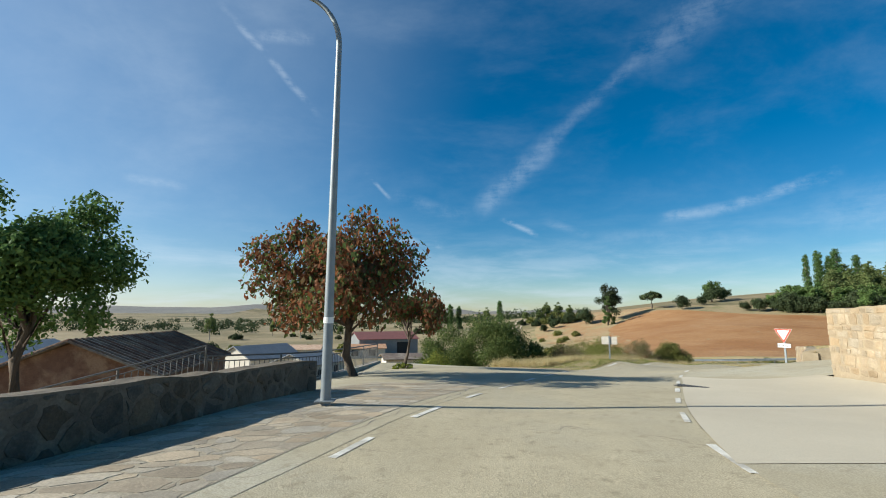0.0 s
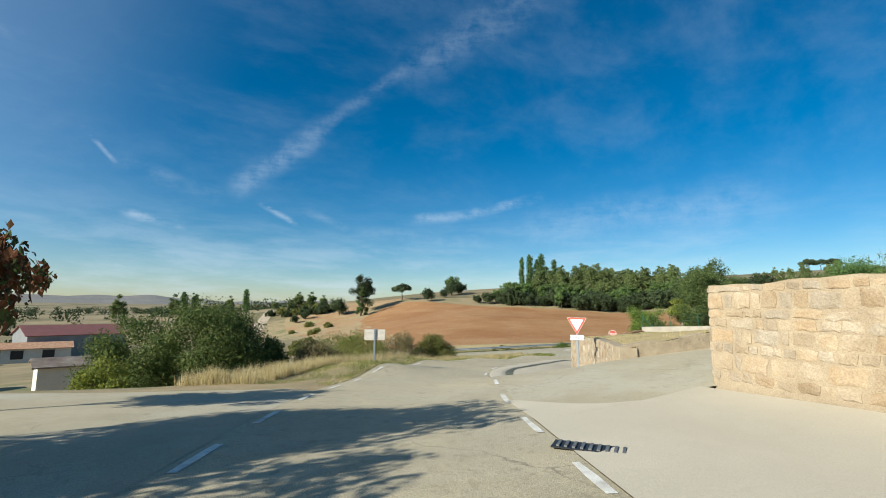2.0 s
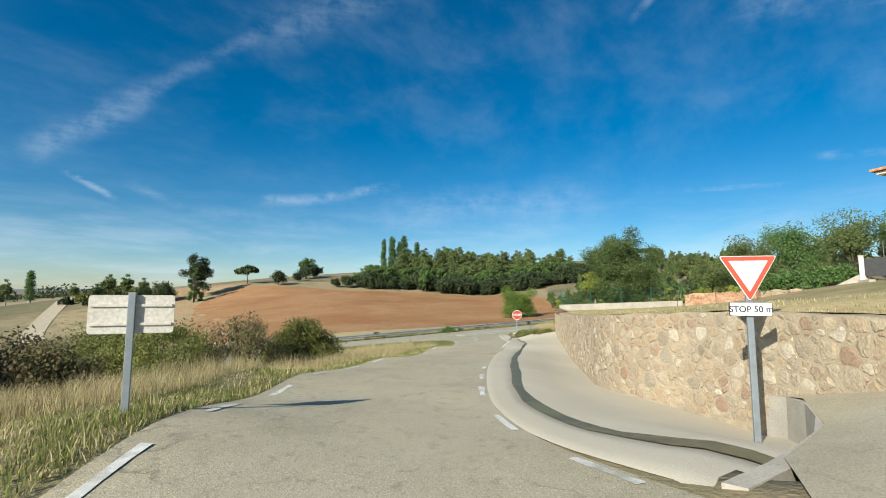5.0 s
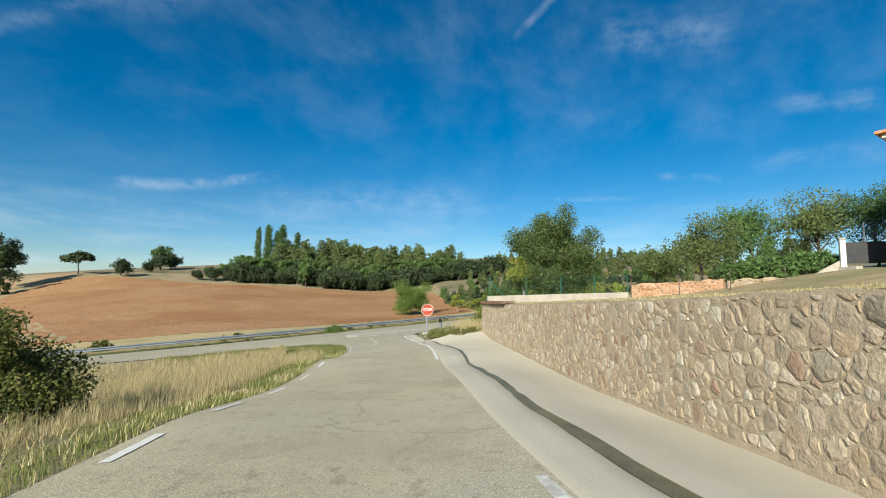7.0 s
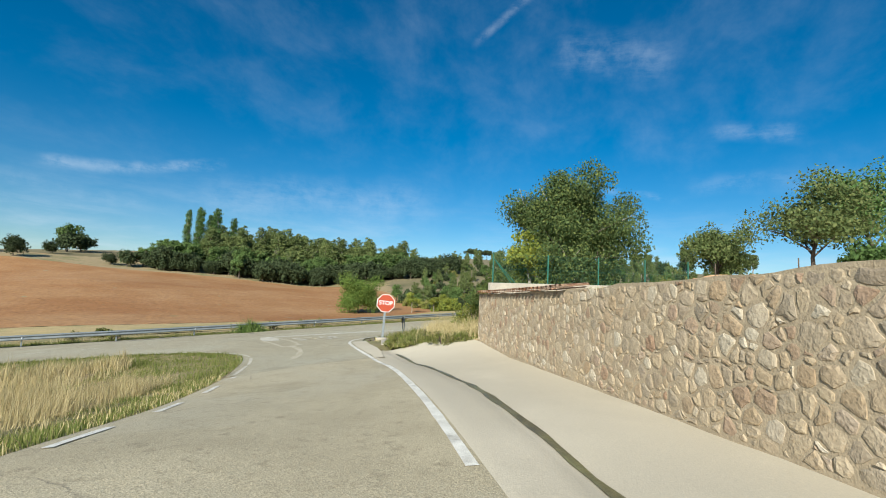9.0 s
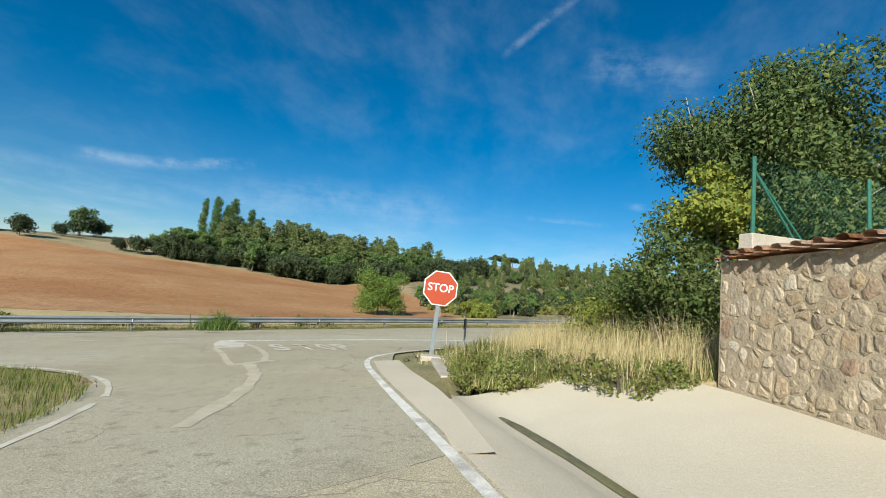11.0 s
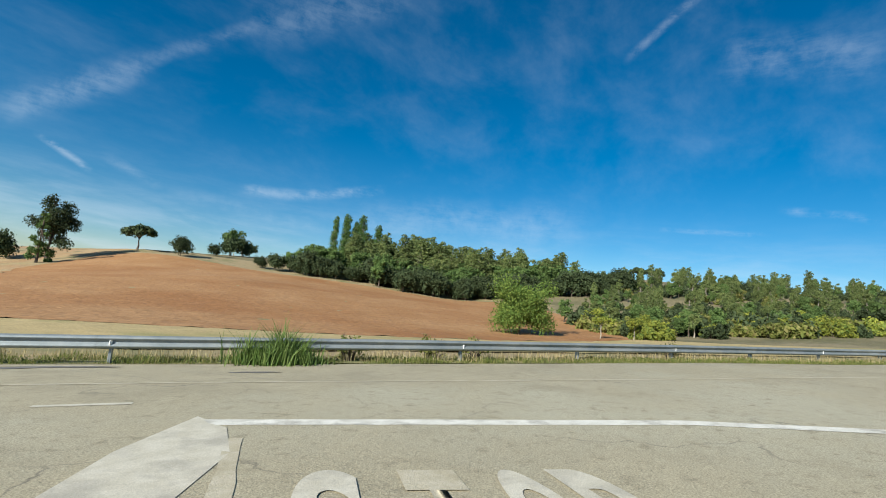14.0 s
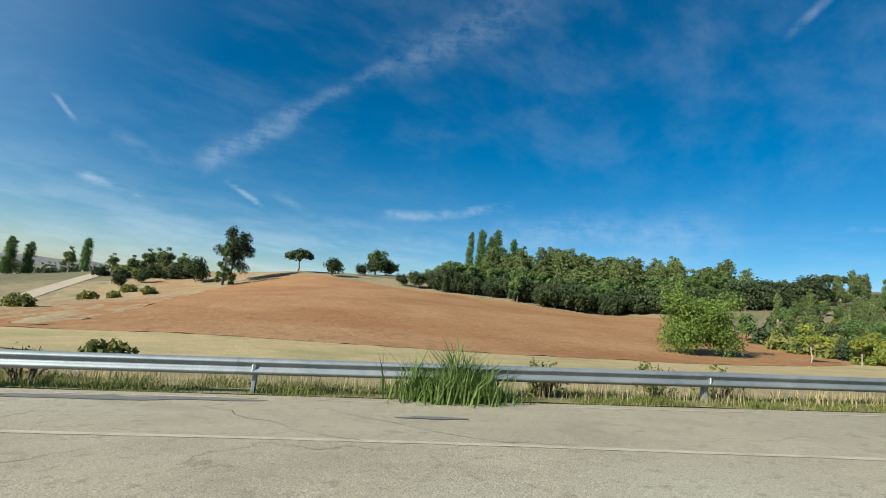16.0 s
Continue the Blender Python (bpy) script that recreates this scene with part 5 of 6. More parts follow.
for b in range(bays):
    v, f = [], []
    for j in range(5):
        q, t = rat(4.0 * b + j * 1.0 + (0 if j else -0.06))
        n = np.array([t[1], -t[0]])
        for back_ in (0, 1):
            for o, z in section:
                v.append((*(q[:2] + n * (o - 0.006 * back_ + 0.006 * (b % 2))), q[2] + z))
    k = len(section)
    for j in range(4):
        for i in range(k - 1):
            a, c = j * 2 * k + i, (j + 1) * 2 * k + i
            f += [(a, c, c + 1, a + 1), (a + k + 1, c + k + 1, c + k, a + k)]
    mesh_of("beam", v, f, M_GALV_OLD, rail, smooth=True)
    q, t = rat(4.0 * b + 0.25)
    g = H(q[0], q[1])
    ang = math.degrees(math.atan2(t[1], t[0]))
    p = part("post", box(bmesh.new(), (0.06, 0.12, q[2] - g + 0.35), pose(q[0] - t[1] * 0.12, q[1] + t[0] * 0.12, (q[2] + g - 0.4) / 2, 0, 0, ang), 0.008), M_GALV_OLD, rail)
    part("spacer", box(bmesh.new(), (0.07, 0.12, 0.2), pose(q[0] - t[1] * 0.03, q[1] + t[0] * 0.03, q[2] - 0.155, 0, 0, ang), 0.01), M_GALV_OLD, p)
    if b % 2 == 0:
        part("reflector", box(bmesh.new(), (0.05, 0.02, 0.11), pose(q[0] + t[1] * 0.06, q[1] - t[0] * 0.06, q[2] - 0.155, 0, 0, ang + 40), 0.004), M_WHITE, p, "small pale reflector")

# ---- lamp ----
lamp = thing("street_lamp", (-2.95, 5.5, 0.26), "tall tapered galvanised street lamp with a curved arm", "street lamp")
bm = bmesh.new()
pts, rad = [(0, 0, -0.2)], [0.085]
for i in range(13):
    z = 6.25 * i / 12
    pts.append((0.0, 0.0, z))
    rad.append(0.085 - 0.035 * i / 12)
for i in range(1, 10):
    a = radians(9 * i)
    pts.append((-0.75 * (1 - math.cos(a)) * 1.15, -0.05 * i / 9, 6.25 + 0.95 * math.sin(a)))
    rad.append(0.05 - 0.012 * i / 9)
pts.append((-1.25, -0.06, 7.21))
rad.append(0.036)
tube(bm, pts, rad, 14)
part("pole", bm, M_GALV, lamp, smooth=True)
bm = bmesh.new()
tube(bm, [(0, 0, 1.24), (0, 0, 1.34)], 0.083, 14)
part("band", bm, M_WHITE, lamp, "pale paper band round the pole")
part("base_plate", boxed((0.3, 0.3, 0.02), (0, 0, 0.0), 0.004), M_GALV_OLD, lamp)
bm = bmesh.new()
tube(bm, [(-1.2, -0.06, 7.2), (-1.3, -0.06, 7.22), (-1.6, -0.06, 7.23), (-1.78, -0.06, 7.21)], [0.04, 0.1, 0.11, 0.05], 12)
part("lantern", bm, M_IRON, lamp, "grey lantern head", smooth=True)



# ---- railing ----
def railing(points, label, spacing=0.145, posts_every=2.1, height=0.92):
    length, at = chain(points)
    r = thing("railing", (0, 0, 0), label, "railing")
    for name, lift in (("top_rail", 0.0), ("mid_rail", -0.14), ("bottom_rail", -height + 0.12)):
        bm = bmesh.new()
        line = [at(length * i / 24)[0] for i in range(25)]
        tube(bm, [(q[0], q[1], q[2] + lift) for q in line], 0.024 if name == "top_rail" else 0.016, 6)
        part(name, bm, M_IRON, r)
    n = int(length / spacing)
    for i in range(n + 1):
        q, t = at(length * i / n)
        post = i % round(posts_every / spacing) == 0 or i == n
        bm = bmesh.new()
        tube(bm, [(q[0], q[1], q[2] - height - (0.15 if post else -0.12)), (q[0], q[1], q[2] - (0.0 if post else 0.14))], 0.026 if post else 0.011, 6 if post else 5)
        part("post" if post else "baluster", bm, M_IRON, r)
    return r


railing([(-3.65, 20.1, 0.33), (-4.3, 16.5, 0.38), (-4.95, 13.5, 0.44), (-6.0, 11.8, 0.5), (-7.2, 10.6, 0.55)], "grey iron railing with slim upright bars on a kerb")
railing([(-7.25, 10.6, 0.82), (-8.3, 9.2, 0.45), (-9.6, 7.4, 0.0)], "grey iron handrail sloping down beside a ramp", height=0.9)
kerb_pts = [(-3.65, 20.3), (-4.3, 16.5), (-4.95, 13.5), (-6.0, 11.8), (-7.2, 10.6)]
kl, kat = chain(kerb_pts)
v, f = [], []
for i in range(25):
    q, t = kat(kl * i / 24)
    n = np.array([t[1], -t[0]])
    top = np.interp(i / 24, [0, 1], [-0.46, -0.33])
    for o, z in ((-0.16, -1.6), (-0.16, top), (0.16, top), (0.16, -1.6)):
        v.append((*(q + n * o), z))
f = [(4 * i + k, 4 * i + k + 1, 4 * i + k + 5, 4 * i + k + 4) for i in range(24) for k in range(3)] + [(3, 2, 1, 0), (96, 97, 98, 99)]
tagged(mesh_of("kerb", v, f, M_CONC2), "pale concrete kerb under the iron railing", "kerb", kind="structure")


# ---- plants ----
def leaf_cloud(name, clumps, count, size, material, parent, seed, hang=0.2, hollow=2.4, aspect=0.62, label=""):
    """Many small leaves round clump centres (rows of x, y, z, radius), each a folded blade of its own."""
    rng = np.random.default_rng(seed)
    clumps = np.asarray(clumps, float)
    w = clumps[:, 3] ** 2
    pick = rng.choice(len(clumps), count, p=w / w.sum())
    d = rng.normal(size=(count, 3))
    d /= np.linalg.norm(d, axis=1)[:, None]
    r = clumps[pick, 3] * rng.random(count) ** (1 / hollow) * rng.uniform(0.75, 1.12, count)
    p = clumps[pick, :3] + d * r[:, None] * (1, 1, 0.85)
    out = d + rng.normal(size=(count, 3)) * 0.9 + (0, 0, 0.35)
    out /= np.linalg.norm(out, axis=1)[:, None]
    a = np.cross(out, rng.normal(size=(count, 3)))
    a /= np.linalg.norm(a, axis=1)[:, None]
    a[:, 2] -= hang
    b = np.cross(out, a)
    s = size * rng.uniform(0.6, 1.35, count)[:, None]
    verts = np.stack([p - a * s * 0.5, p + b * s * 0.5 * aspect - out * s * 0.10, p + a * s * 0.55, p - b * s * 0.5 * aspect - out * s * 0.10], 1).reshape(-1, 3)
    n = np.arange(count) * 4
    faces = np.stack([n, n + 1, n + 2, n + 3], 1)
    me = bpy.data.meshes.new(name)
    me.from_pydata(verts, [], faces.tolist())
    me.materials.append(material)
    ob = new(name, me)
    ob.parent = parent
    if label:
        ob["label"] = label
    return ob


def branchy(parent, clumps, trunk, radius, bark, seed, limbs=9, twigs=2, name="trunk"):
    """Trunk through the points of trunk, with limbs out to the clumps."""
    rng = random.Random(seed)
    bm = bmesh.new()
    tr = [Vector(p) for p in trunk]
    k = len(tr)
    tube(bm, tr, [radius * (1.25 if i == 0 else 1 - 0.62 * i / (k - 1)) for i in range(k)], 9)
    order = sorted(range(len(clumps)), key=lambda i: -clumps[i][3])[:limbs]
    for i in order:
        c = Vector(clumps[i][:3])
        f = rng.uniform(0.45, 0.95)
        j = min(int(f * (k - 1)), k - 2)
        start = tr[j].lerp(tr[j + 1], f * (k - 1) - j)
        mid = start.lerp(c, 0.5) + Vector((rng.uniform(-1, 1), rng.uniform(-1, 1), rng.uniform(0.0, 1.2))) * 0.12 * (c - start).length
        tube(bm, [start, mid, c], [radius * 0.42, radius * 0.26, radius * 0.08], 6)
        for _ in range(twigs):
            e = c + Vector((rng.gauss(0, 1), rng.gauss(0, 1), rng.gauss(0.2, 0.8))).normalized() * clumps[i][3] * rng.uniform(0.6, 1.0)
            tube(bm, [mid.lerp(c, rng.uniform(0.2, 0.9)), e], [radius * 0.14, radius * 0.04], 4)
    return part(name, bm, bark, parent, smooth=True)


def crown_round(h, w, base, rng, n, clump):
    """Clumps over an uneven dome."""
    out = []
    for i in range(n):
        d = Vector((rng.gauss(0, 1), rng.gauss(0, 1), rng.gauss(0.1, 0.9))).normalized()
        f = rng.uniform(0.35, 0.86) if i % 3 else rng.uniform(0.05, 0.4)
        out.append((d.x * w / 2 * f, d.y * w / 2 * f, base + (h - base) * (0.5 + 0.5 * d.z * f), clump * w * rng.uniform(0.7, 1.3)))
    return out


def crown_column(h, w, base, rng, n):
    """Narrow upright crown that keeps its width to a blunt tip."""
    out = []
    for i in range(n):
        f = (i + rng.random()) / n
        r = w / 2 * (0.75 + 0.25 * math.sin(math.pi * min(1, f * 0.9 + 0.12))) * (1 if f < 0.9 else (1 - f) * 4 + 0.6)
        a = rng.uniform(0, 6.28)
        out.append((r * 0.45 * math.cos(a), r * 0.45 * math.sin(a), base + (h - base) * f, max(0.25, r * rng.uniform(0.55, 0.7))))
    return out


def crown_umbrella(h, w, base, rng, n):
    out = []
    for i in range(n):
        a, f = rng.uniform(0, 6.28), math.sqrt(rng.random())
        out.append((w / 2 * f * math.cos(a) * 0.85, w / 2 * f * math.sin(a) * 0.85, h - (h - base) * (0.25 + 0.5 * f * f) + rng.uniform(-0.1, 0.1) * h * 0.3, w * 0.12 * rng.uniform(0.8, 1.3)))
    return out


def crown_cone(h, w, base, rng, n):
    out = []
    for i in range(n):
        f = rng.random() ** 1.1
        r = w / 2 * (1 - f * 0.8)
        a = rng.uniform(0, 6.28)
        g = rng.uniform(0.4, 0.9)
        out.append((r * g * math.cos(a), r * g * math.sin(a), base + (h - base) * f, max(0.2, w * 0.15 * (1.1 - 0.6 * f))))
    return out


def tree(name, label, at, h, w, kind, leaves, leaf, material, bark, seed, base=None, radius=None, clumps=26, group="", category="tree", lean=(0, 0), limbs=10, clump=0.17, hang=0.2):
    rng = random.Random(seed)
    base = h * 0.3 if base is None else base
    top = {"round": lambda: crown_round(h, w, base, rng, clumps, clump), "column": lambda: crown_column(h, w, base, rng, clumps),
           "umbrella": lambda: crown_umbrella(h, w, base, rng, clumps), "cone": lambda: crown_cone(h, w, base, rng, clumps)}[kind]()
    top = [(x + lean[0] * z / h, y + lean[1] * z / h, z, r) for x, y, z, r in top]
    t = thing(name, at, label, category, group)
    reach = base + (h - base) * (0.45 if kind in ("round", "umbrella") else 0.85)
    trunk = [(lean[0] * z / h + rng.uniform(-0.03, 0.03) * w * (z > 0), lean[1] * z / h + rng.uniform(-0.03, 0.03) * w * (z > 0), z) for z in (-0.15, reach * 0.25, reach * 0.5, reach * 0.75, reach)]
    branchy(t, top, trunk, radius or h * 0.022, bark, seed, limbs)
    leaf_cloud("crown", top, leaves, leaf, material, t, seed, hang)
    return t


def shrub(label, at, h, w, leaves, leaf, material, seed, group="roadside shrubs", name="shrub"):
    rng = random.Random(seed)
    top = []
    for i in range(40):
        a, f = rng.uniform(0, 6.28), math.sqrt(rng.random())
        z = h * (1 - 0.5 * f * f) * rng.uniform(0.2, 0.88)
        top.append((w / 2 * f * 0.85 * math.cos(a), w / 2 * f * 0.85 * math.sin(a), z, min(w, h * 1.6) * 0.17 * rng.uniform(0.7, 1.3)))
    t = thing(name, at, label, "shrub", group)
    bm = bmesh.new()
    for c in top[:14]:
        tube(bm, [(c[0] * 0.2, c[1] * 0.2, -0.3), (c[0] * 0.6, c[1] * 0.6, c[2] * 0.55), (c[0] * 1.05, c[1] * 1.05, c[2] + c[3] * 0.8)], [0.03, 0.02, 0.006], 5)
    part("stem", bm, M_BARK, t)["kind"] = "stuff"
    leaf_cloud("foliage", top, leaves, leaf, material, t, seed, hollow=2.0)
    return t


def on(x, y, dz=0.0):
    return (x, y, H(x, y) + dz)


# the two street trees
tree("street_tree", "leaning street tree with a rounded crown of browning leaves", (-3.42, 12.0, -0.28), 5.5, 5.9, "round", 21000, 0.12, L_AUTUMN, M_BARK, 5, base=0.85, radius=0.15, clumps=60, group="street trees", lean=(-0.95, -0.4), limbs=34, clump=0.12, hang=0.6)
tree("street_tree", "small thin street tree with sparse browning leaves", (-2.25, 16.4, -0.40), 3.4, 3.8, "round", 5200, 0.105, L_AUTUMN, M_BARK, 8, base=1.05, radius=0.065, clumps=22, group="street trees", lean=(0.45, 0), limbs=18, clump=0.11, hang=0.9)
shrub("low tuft of weeds round the small tree's foot", (-2.25, 16.35, -0.44), 0.28, 1.0, 500, 0.09, L_YELLOW, 14, group="", name="weed_tuft")
tree("broad_tree", "full green broadleaf tree behind the parapet", on(-13.6, 12.4), 8.4, 5.7, "round", 28000, 0.165, L_PLANE, M_BARK, 6, base=2.0, radius=0.2, clumps=70, limbs=16, clump=0.15)
# the big garden tree and its neighbours
tree("garden_tree", "large grey-green poplar-like tree above the garden wall", (47.65, 32.15, -1.6), 8.8, 7.7, "round", 80000, 0.115, L_POPLAR, M_BARK_PALE, 7, base=0.2, radius=0.2, clumps=120, limbs=34, clump=0.125)
tree("garden_tree", "yellowing young tree beside the larger tree", (46.4, 33.9, -1.5), 5.6, 3.2, "round", 6500, 0.14, L_YELLOW, M_BARK_PALE, 17, base=0.4, clumps=20, limbs=10)
shrub("dark leafy bush at the foot of the garden tree", (44.6, 34.8, -1.9), 3.0, 3.2, 8000, 0.10, L_THICKET, 18, group="garden shrubs")
shrub("dark bush with yellowing leaves beside the main road", on(51.6, 36.2, -0.1), 2.9, 3.2, 8000, 0.09, L_THICKET, 20, group="garden shrubs")
shrub("yellow-green bush beyond the garden wall", (45.4, 36.3, -2.2), 1.7, 1.8, 2600, 0.09, L_YELLOW, 19, group="garden shrubs")
for i, (x, y, h, w, m, lab) in enumerate(((45.5, 22.8, 4.6, 3.8, L_RIVER, "light green fruit tree in the garden"), (48.5, 20.0, 5.6, 3.8, L_PLANE, "dark green fruit tree in the garden"), (47.6, 16.8, 5.2, 4.0, L_RIVER, "spreading fruit tree in the garden"), (49.5, 25.4, 3.8, 2.8, L_RIVER, "small thin fruit tree in the garden"), (52, 13, 5.6, 4.6, L_PLANE, "leafy garden tree near the house"))):
    tree("fruit_tree", lab, (x, y, float(terrace([(x, y)])[0]) - 0.1), h, w * 1.3, "round", 9500, 0.12, m, M_BARK, 30 + i, base=h * 0.24, clumps=34, group="garden fruit trees")
for i, (x, y) in enumerate(((45.2, 21.2), (45.3, 20.2), (45.2, 19.2), (45.4, 18.0), (45.6, 17.2))):
    shrub("trellised vine with broad green leaves", (x, y, float(terrace([(x, y)])[0]) + 0.35), 1.7, 1.9, 2200, 0.15, L_PLANE, 50 + i, "garden vines", "vine")

# shrubs of the slope between village road and main road
for i, (x, y, h, w, m, n, lab) in enumerate((
        (3.4, 33.4, 5.6, 6.4, L_THICKET, 19000, "large dark green thicket below the road"), (0.6, 36.5, 5.6, 5.6, L_THICKET, 11000, "tall green thicket below the road"),
        (6.2, 33.2, 3.6, 3.2, L_THICKET, 9000, "dense green shrub below the road"), (11.4, 37.4, 4.5, 5.2, L_SHRUB, 9000, "broad green shrub below the road"),
        (9.6, 33.0, 2.8, 3.6, L_SHRUB_DRY, 6000, "half-dry shrub below the road"), (12.0, 32.6, 3.1, 4.2, L_SHRUB, 12000, "dense green shrub below the road"),
        (14.5, 32.4, 2.7, 3.0, L_SHRUB_DRY, 6500, "dry reddish shrub below the road"), (17.2, 33.2, 2.35, 2.9, L_SHRUB, 16000, "rounded olive-green shrub below the road"),
        (14.8, 38.2, 2.9, 4.4, L_SHRUB, 5200, "broad green shrub below the road"), (19.6, 38.6, 1.7, 3.0, L_SHRUB_DRY, 2400, "half-dry shrub below the road"),
        (-0.5, 31.5, 2.0, 2.6, L_YELLOW, 2200, "pale yellowish weeds and shrub below the road"))):
    shrub(lab, on(x, y, -0.1), h, w, int(n * 2.2), 0.11 if x < 11 else 0.065, m, 70 + i)

# ---- trees of fields and hill: each kind built once, then planted ----
oak = tree("holm_oak", "dark rounded holm oak on the dry hillside", on(97.8, 177), 5.6, 6.6, "round", 2700, 0.46, L_OAK, M_BARK, 101, base=0.9, clumps=30, group="hillside holm oaks", clump=0.22)
oak2 = tree("holm_oak", "dark rounded holm oak on the dry hillside", on(116, 160), 5.0, 6.4, "round", 2700, 0.46, L_OAK, M_BARK, 102, base=0.6, clumps=30, group="hillside holm oaks", clump=0.22)
umbrella = tree("stone_pine", "flat-topped stone pine on the field's ridge", on(91, 188), 6.9, 9.4, "umbrella", 3000, 0.6, L_OAK, M_BARK, 103, base=3.4, clumps=30, radius=0.24)
pine = tree("pine", "bushy green pine at the field's edge", on(128, 131), 9.0, 5.6, "round", 2900, 0.46, L_PINE, M_BARK, 104, base=0.8, clumps=34, group="pines of the wood")
ash = tree("riverside_tree", "tall light green riverside tree in the wood", on(143, 125), 11.0, 5.2, "round", 2600, 0.46, L_RIVER, M_BARK_PALE, 105, base=0.9, clumps=34, group="light trees of the wood", clump=0.17)
ash2 = tree("riverside_tree", "tall light green riverside tree in the wood", on(150, 118), 12.5, 4.2, "column", 2400, 0.46, L_RIVER, M_BARK_PALE, 106, base=0.8, clumps=34, group="light trees of the wood")
poplar = tree("lombardy_poplar", "slender dark lombardy poplar", on(140.4, 167.2), 17.0, 3.1, "column", 9000, 0.27, L_PLANE, M_BARK_PALE, 107, base=1.5, clumps=120, group="row of poplars")
bushy = shrub("grey-green scrub bush on the hillside", on(130, 66), 2.4, 3.6, 700, 0.5, L_SHRUB, 108, "hillside scrub")
bushy2 = shrub("dark holm oak scrub on the hillside", on(140, 58), 2.6, 4.0, 700, 0.5, L_OAK, 109, "hillside scrub")
pale_bush = shrub("yellow-green bush at the hill's foot", on(96, 56), 2.2, 3.4, 1300, 0.32, L_YELLOW, 119, "hillside scrub")
rng = random.Random(2024)


def plant(proto, x, y, s=1.0, sz=None, dz=-0.1, label=""):
    m = pose(x, y, H(x, y) + dz, 0, 0, rng.uniform(0, 360)) @ Matrix.Diagonal((s, s, sz or s, 1))
    ob = copy_thing(proto, m)
    if label:
        ob["label"] = label
    return ob


for x, y, s in ((143.3, 164.8, 1.06), (145.6, 162.9, 0.92), (147.2, 161.5, 1.07), (151.2, 158.0, 0.9)):
    plant(poplar, x, y, s * 1.3, s)
for x, y, s in ((37.6, 249, 0.72), (13.0, 290, 0.95), (18.5, 292, 0.85)):
    plant(poplar, x, y, s * 1.7, s, label="lone lombardy poplar in the valley")
# ragged pine with a low companion on the spur
tree("ragged_elm", "tall ragged dark elm on the field's shoulder", on(71.5, 184), 16.5, 10.0, "round", 9000, 0.46, L_OAK, M_BARK, 110, base=0.8, clumps=52, limbs=30, clump=0.17)
tree("cypress", "bushy green conifer beside the taller pine", on(68.6, 178), 11.5, 6.0, "cone", 2800, 0.45, L_PINE, M_BARK, 111, base=0.6, clumps=28)
for x, y, s in ((64, 190, 1.3), (120, 194, 1.3), (127, 199, 1.1), (111, 186, 0.7), (133, 205, 0.9), (60, 200, 0.9), (113.5, 163.5, 0.65), (52, 196, 0.7), (47, 192, 0.6)):
    plant(oak, x, y, s)
tree("broad_pine", "broad rounded tree on the field's ridge", on(121.5, 196), 9.5, 8.6, "round", 3400, 0.6, L_PINE, M_BARK, 112, base=1.6, clumps=24, clump=0.18)
for x, y, s in ((126, 203, 0.62), (131, 207, 0.6), (137, 212, 0.55)):
    plant(ash, x, y, s)
for x, y, s in ((50, 212, 0.8), (54, 216, 1.0), (58, 210, 1.1), (45, 220, 0.8), (62, 205, 0.9), (57, 226, 1.0)):
    plant(ash, x, y, s, s * 0.8)
    plant(bushy, x + 2.5, y - 2, 1.9 * s)
    plant(bushy2, x - 2.5, y - 3.5, 1.5 * s)
# lone tree by the field's lower corner and pale saplings beside it
tree("field_tree", "dense light green tree at the field's corner", on(87, 67, -0.5), 7.0, 9.2, "round", 24000, 0.2, L_FRESH, M_BARK, 113, base=0.05, clumps=44, clump=0.16)
for i, (x, y, h, w) in enumerate(((91, 60.0, 3.2, 2.4), (94, 57.5, 2.6, 1.9), (99, 58, 3.2, 2.3))):
    tree("sapling", "yellow-green sapling with a thin pale trunk", on(x, y), h, w, "round", 1700, 0.2, L_YELLOW, M_BARK_PALE, 114 + i, base=0.8, clumps=16, group="pale saplings by the field")
# wood behind the field: oaks in front, pines, then light trees
front, _f = chain([(117, 158), (124, 146), (130, 134), (136, 122), (142, 112), (149, 103), (156, 95), (166, 84), (176, 70), (184, 54)])
for i in range(48):
    q, t = _f(0.74 * front * (i + 0.5 + rng.uniform(-0.4, 0.4)) / 48)
    plant(oak2 if i % 2 else oak, q[0] + rng.uniform(-3, 3), q[1] + rng.uniform(-3, 3), rng.uniform(0.7, 1.45))
for i in range(80):
    q, t = _f(0.66 * front * rng.random())
    d = rng.uniform(3, 14)
    u = rng.uniform(0.7, 1.05)
    plant(pine, q[0] + 0.75 * d, q[1] + 0.66 * d, u * 1.3, u)
for i in range(130):
    f = rng.uniform(0.1, 0.66)
    q, t = _f(front * f)
    d, u = rng.uniform(8, 30), rng.uniform(0.8, 1.1) * (1 - 0.85 * max(0, f - 0.4))
    plant(ash if i % 3 else ash2, q[0] + 0.8 * d, q[1] + 0.6 * d, u * 1.3, u)
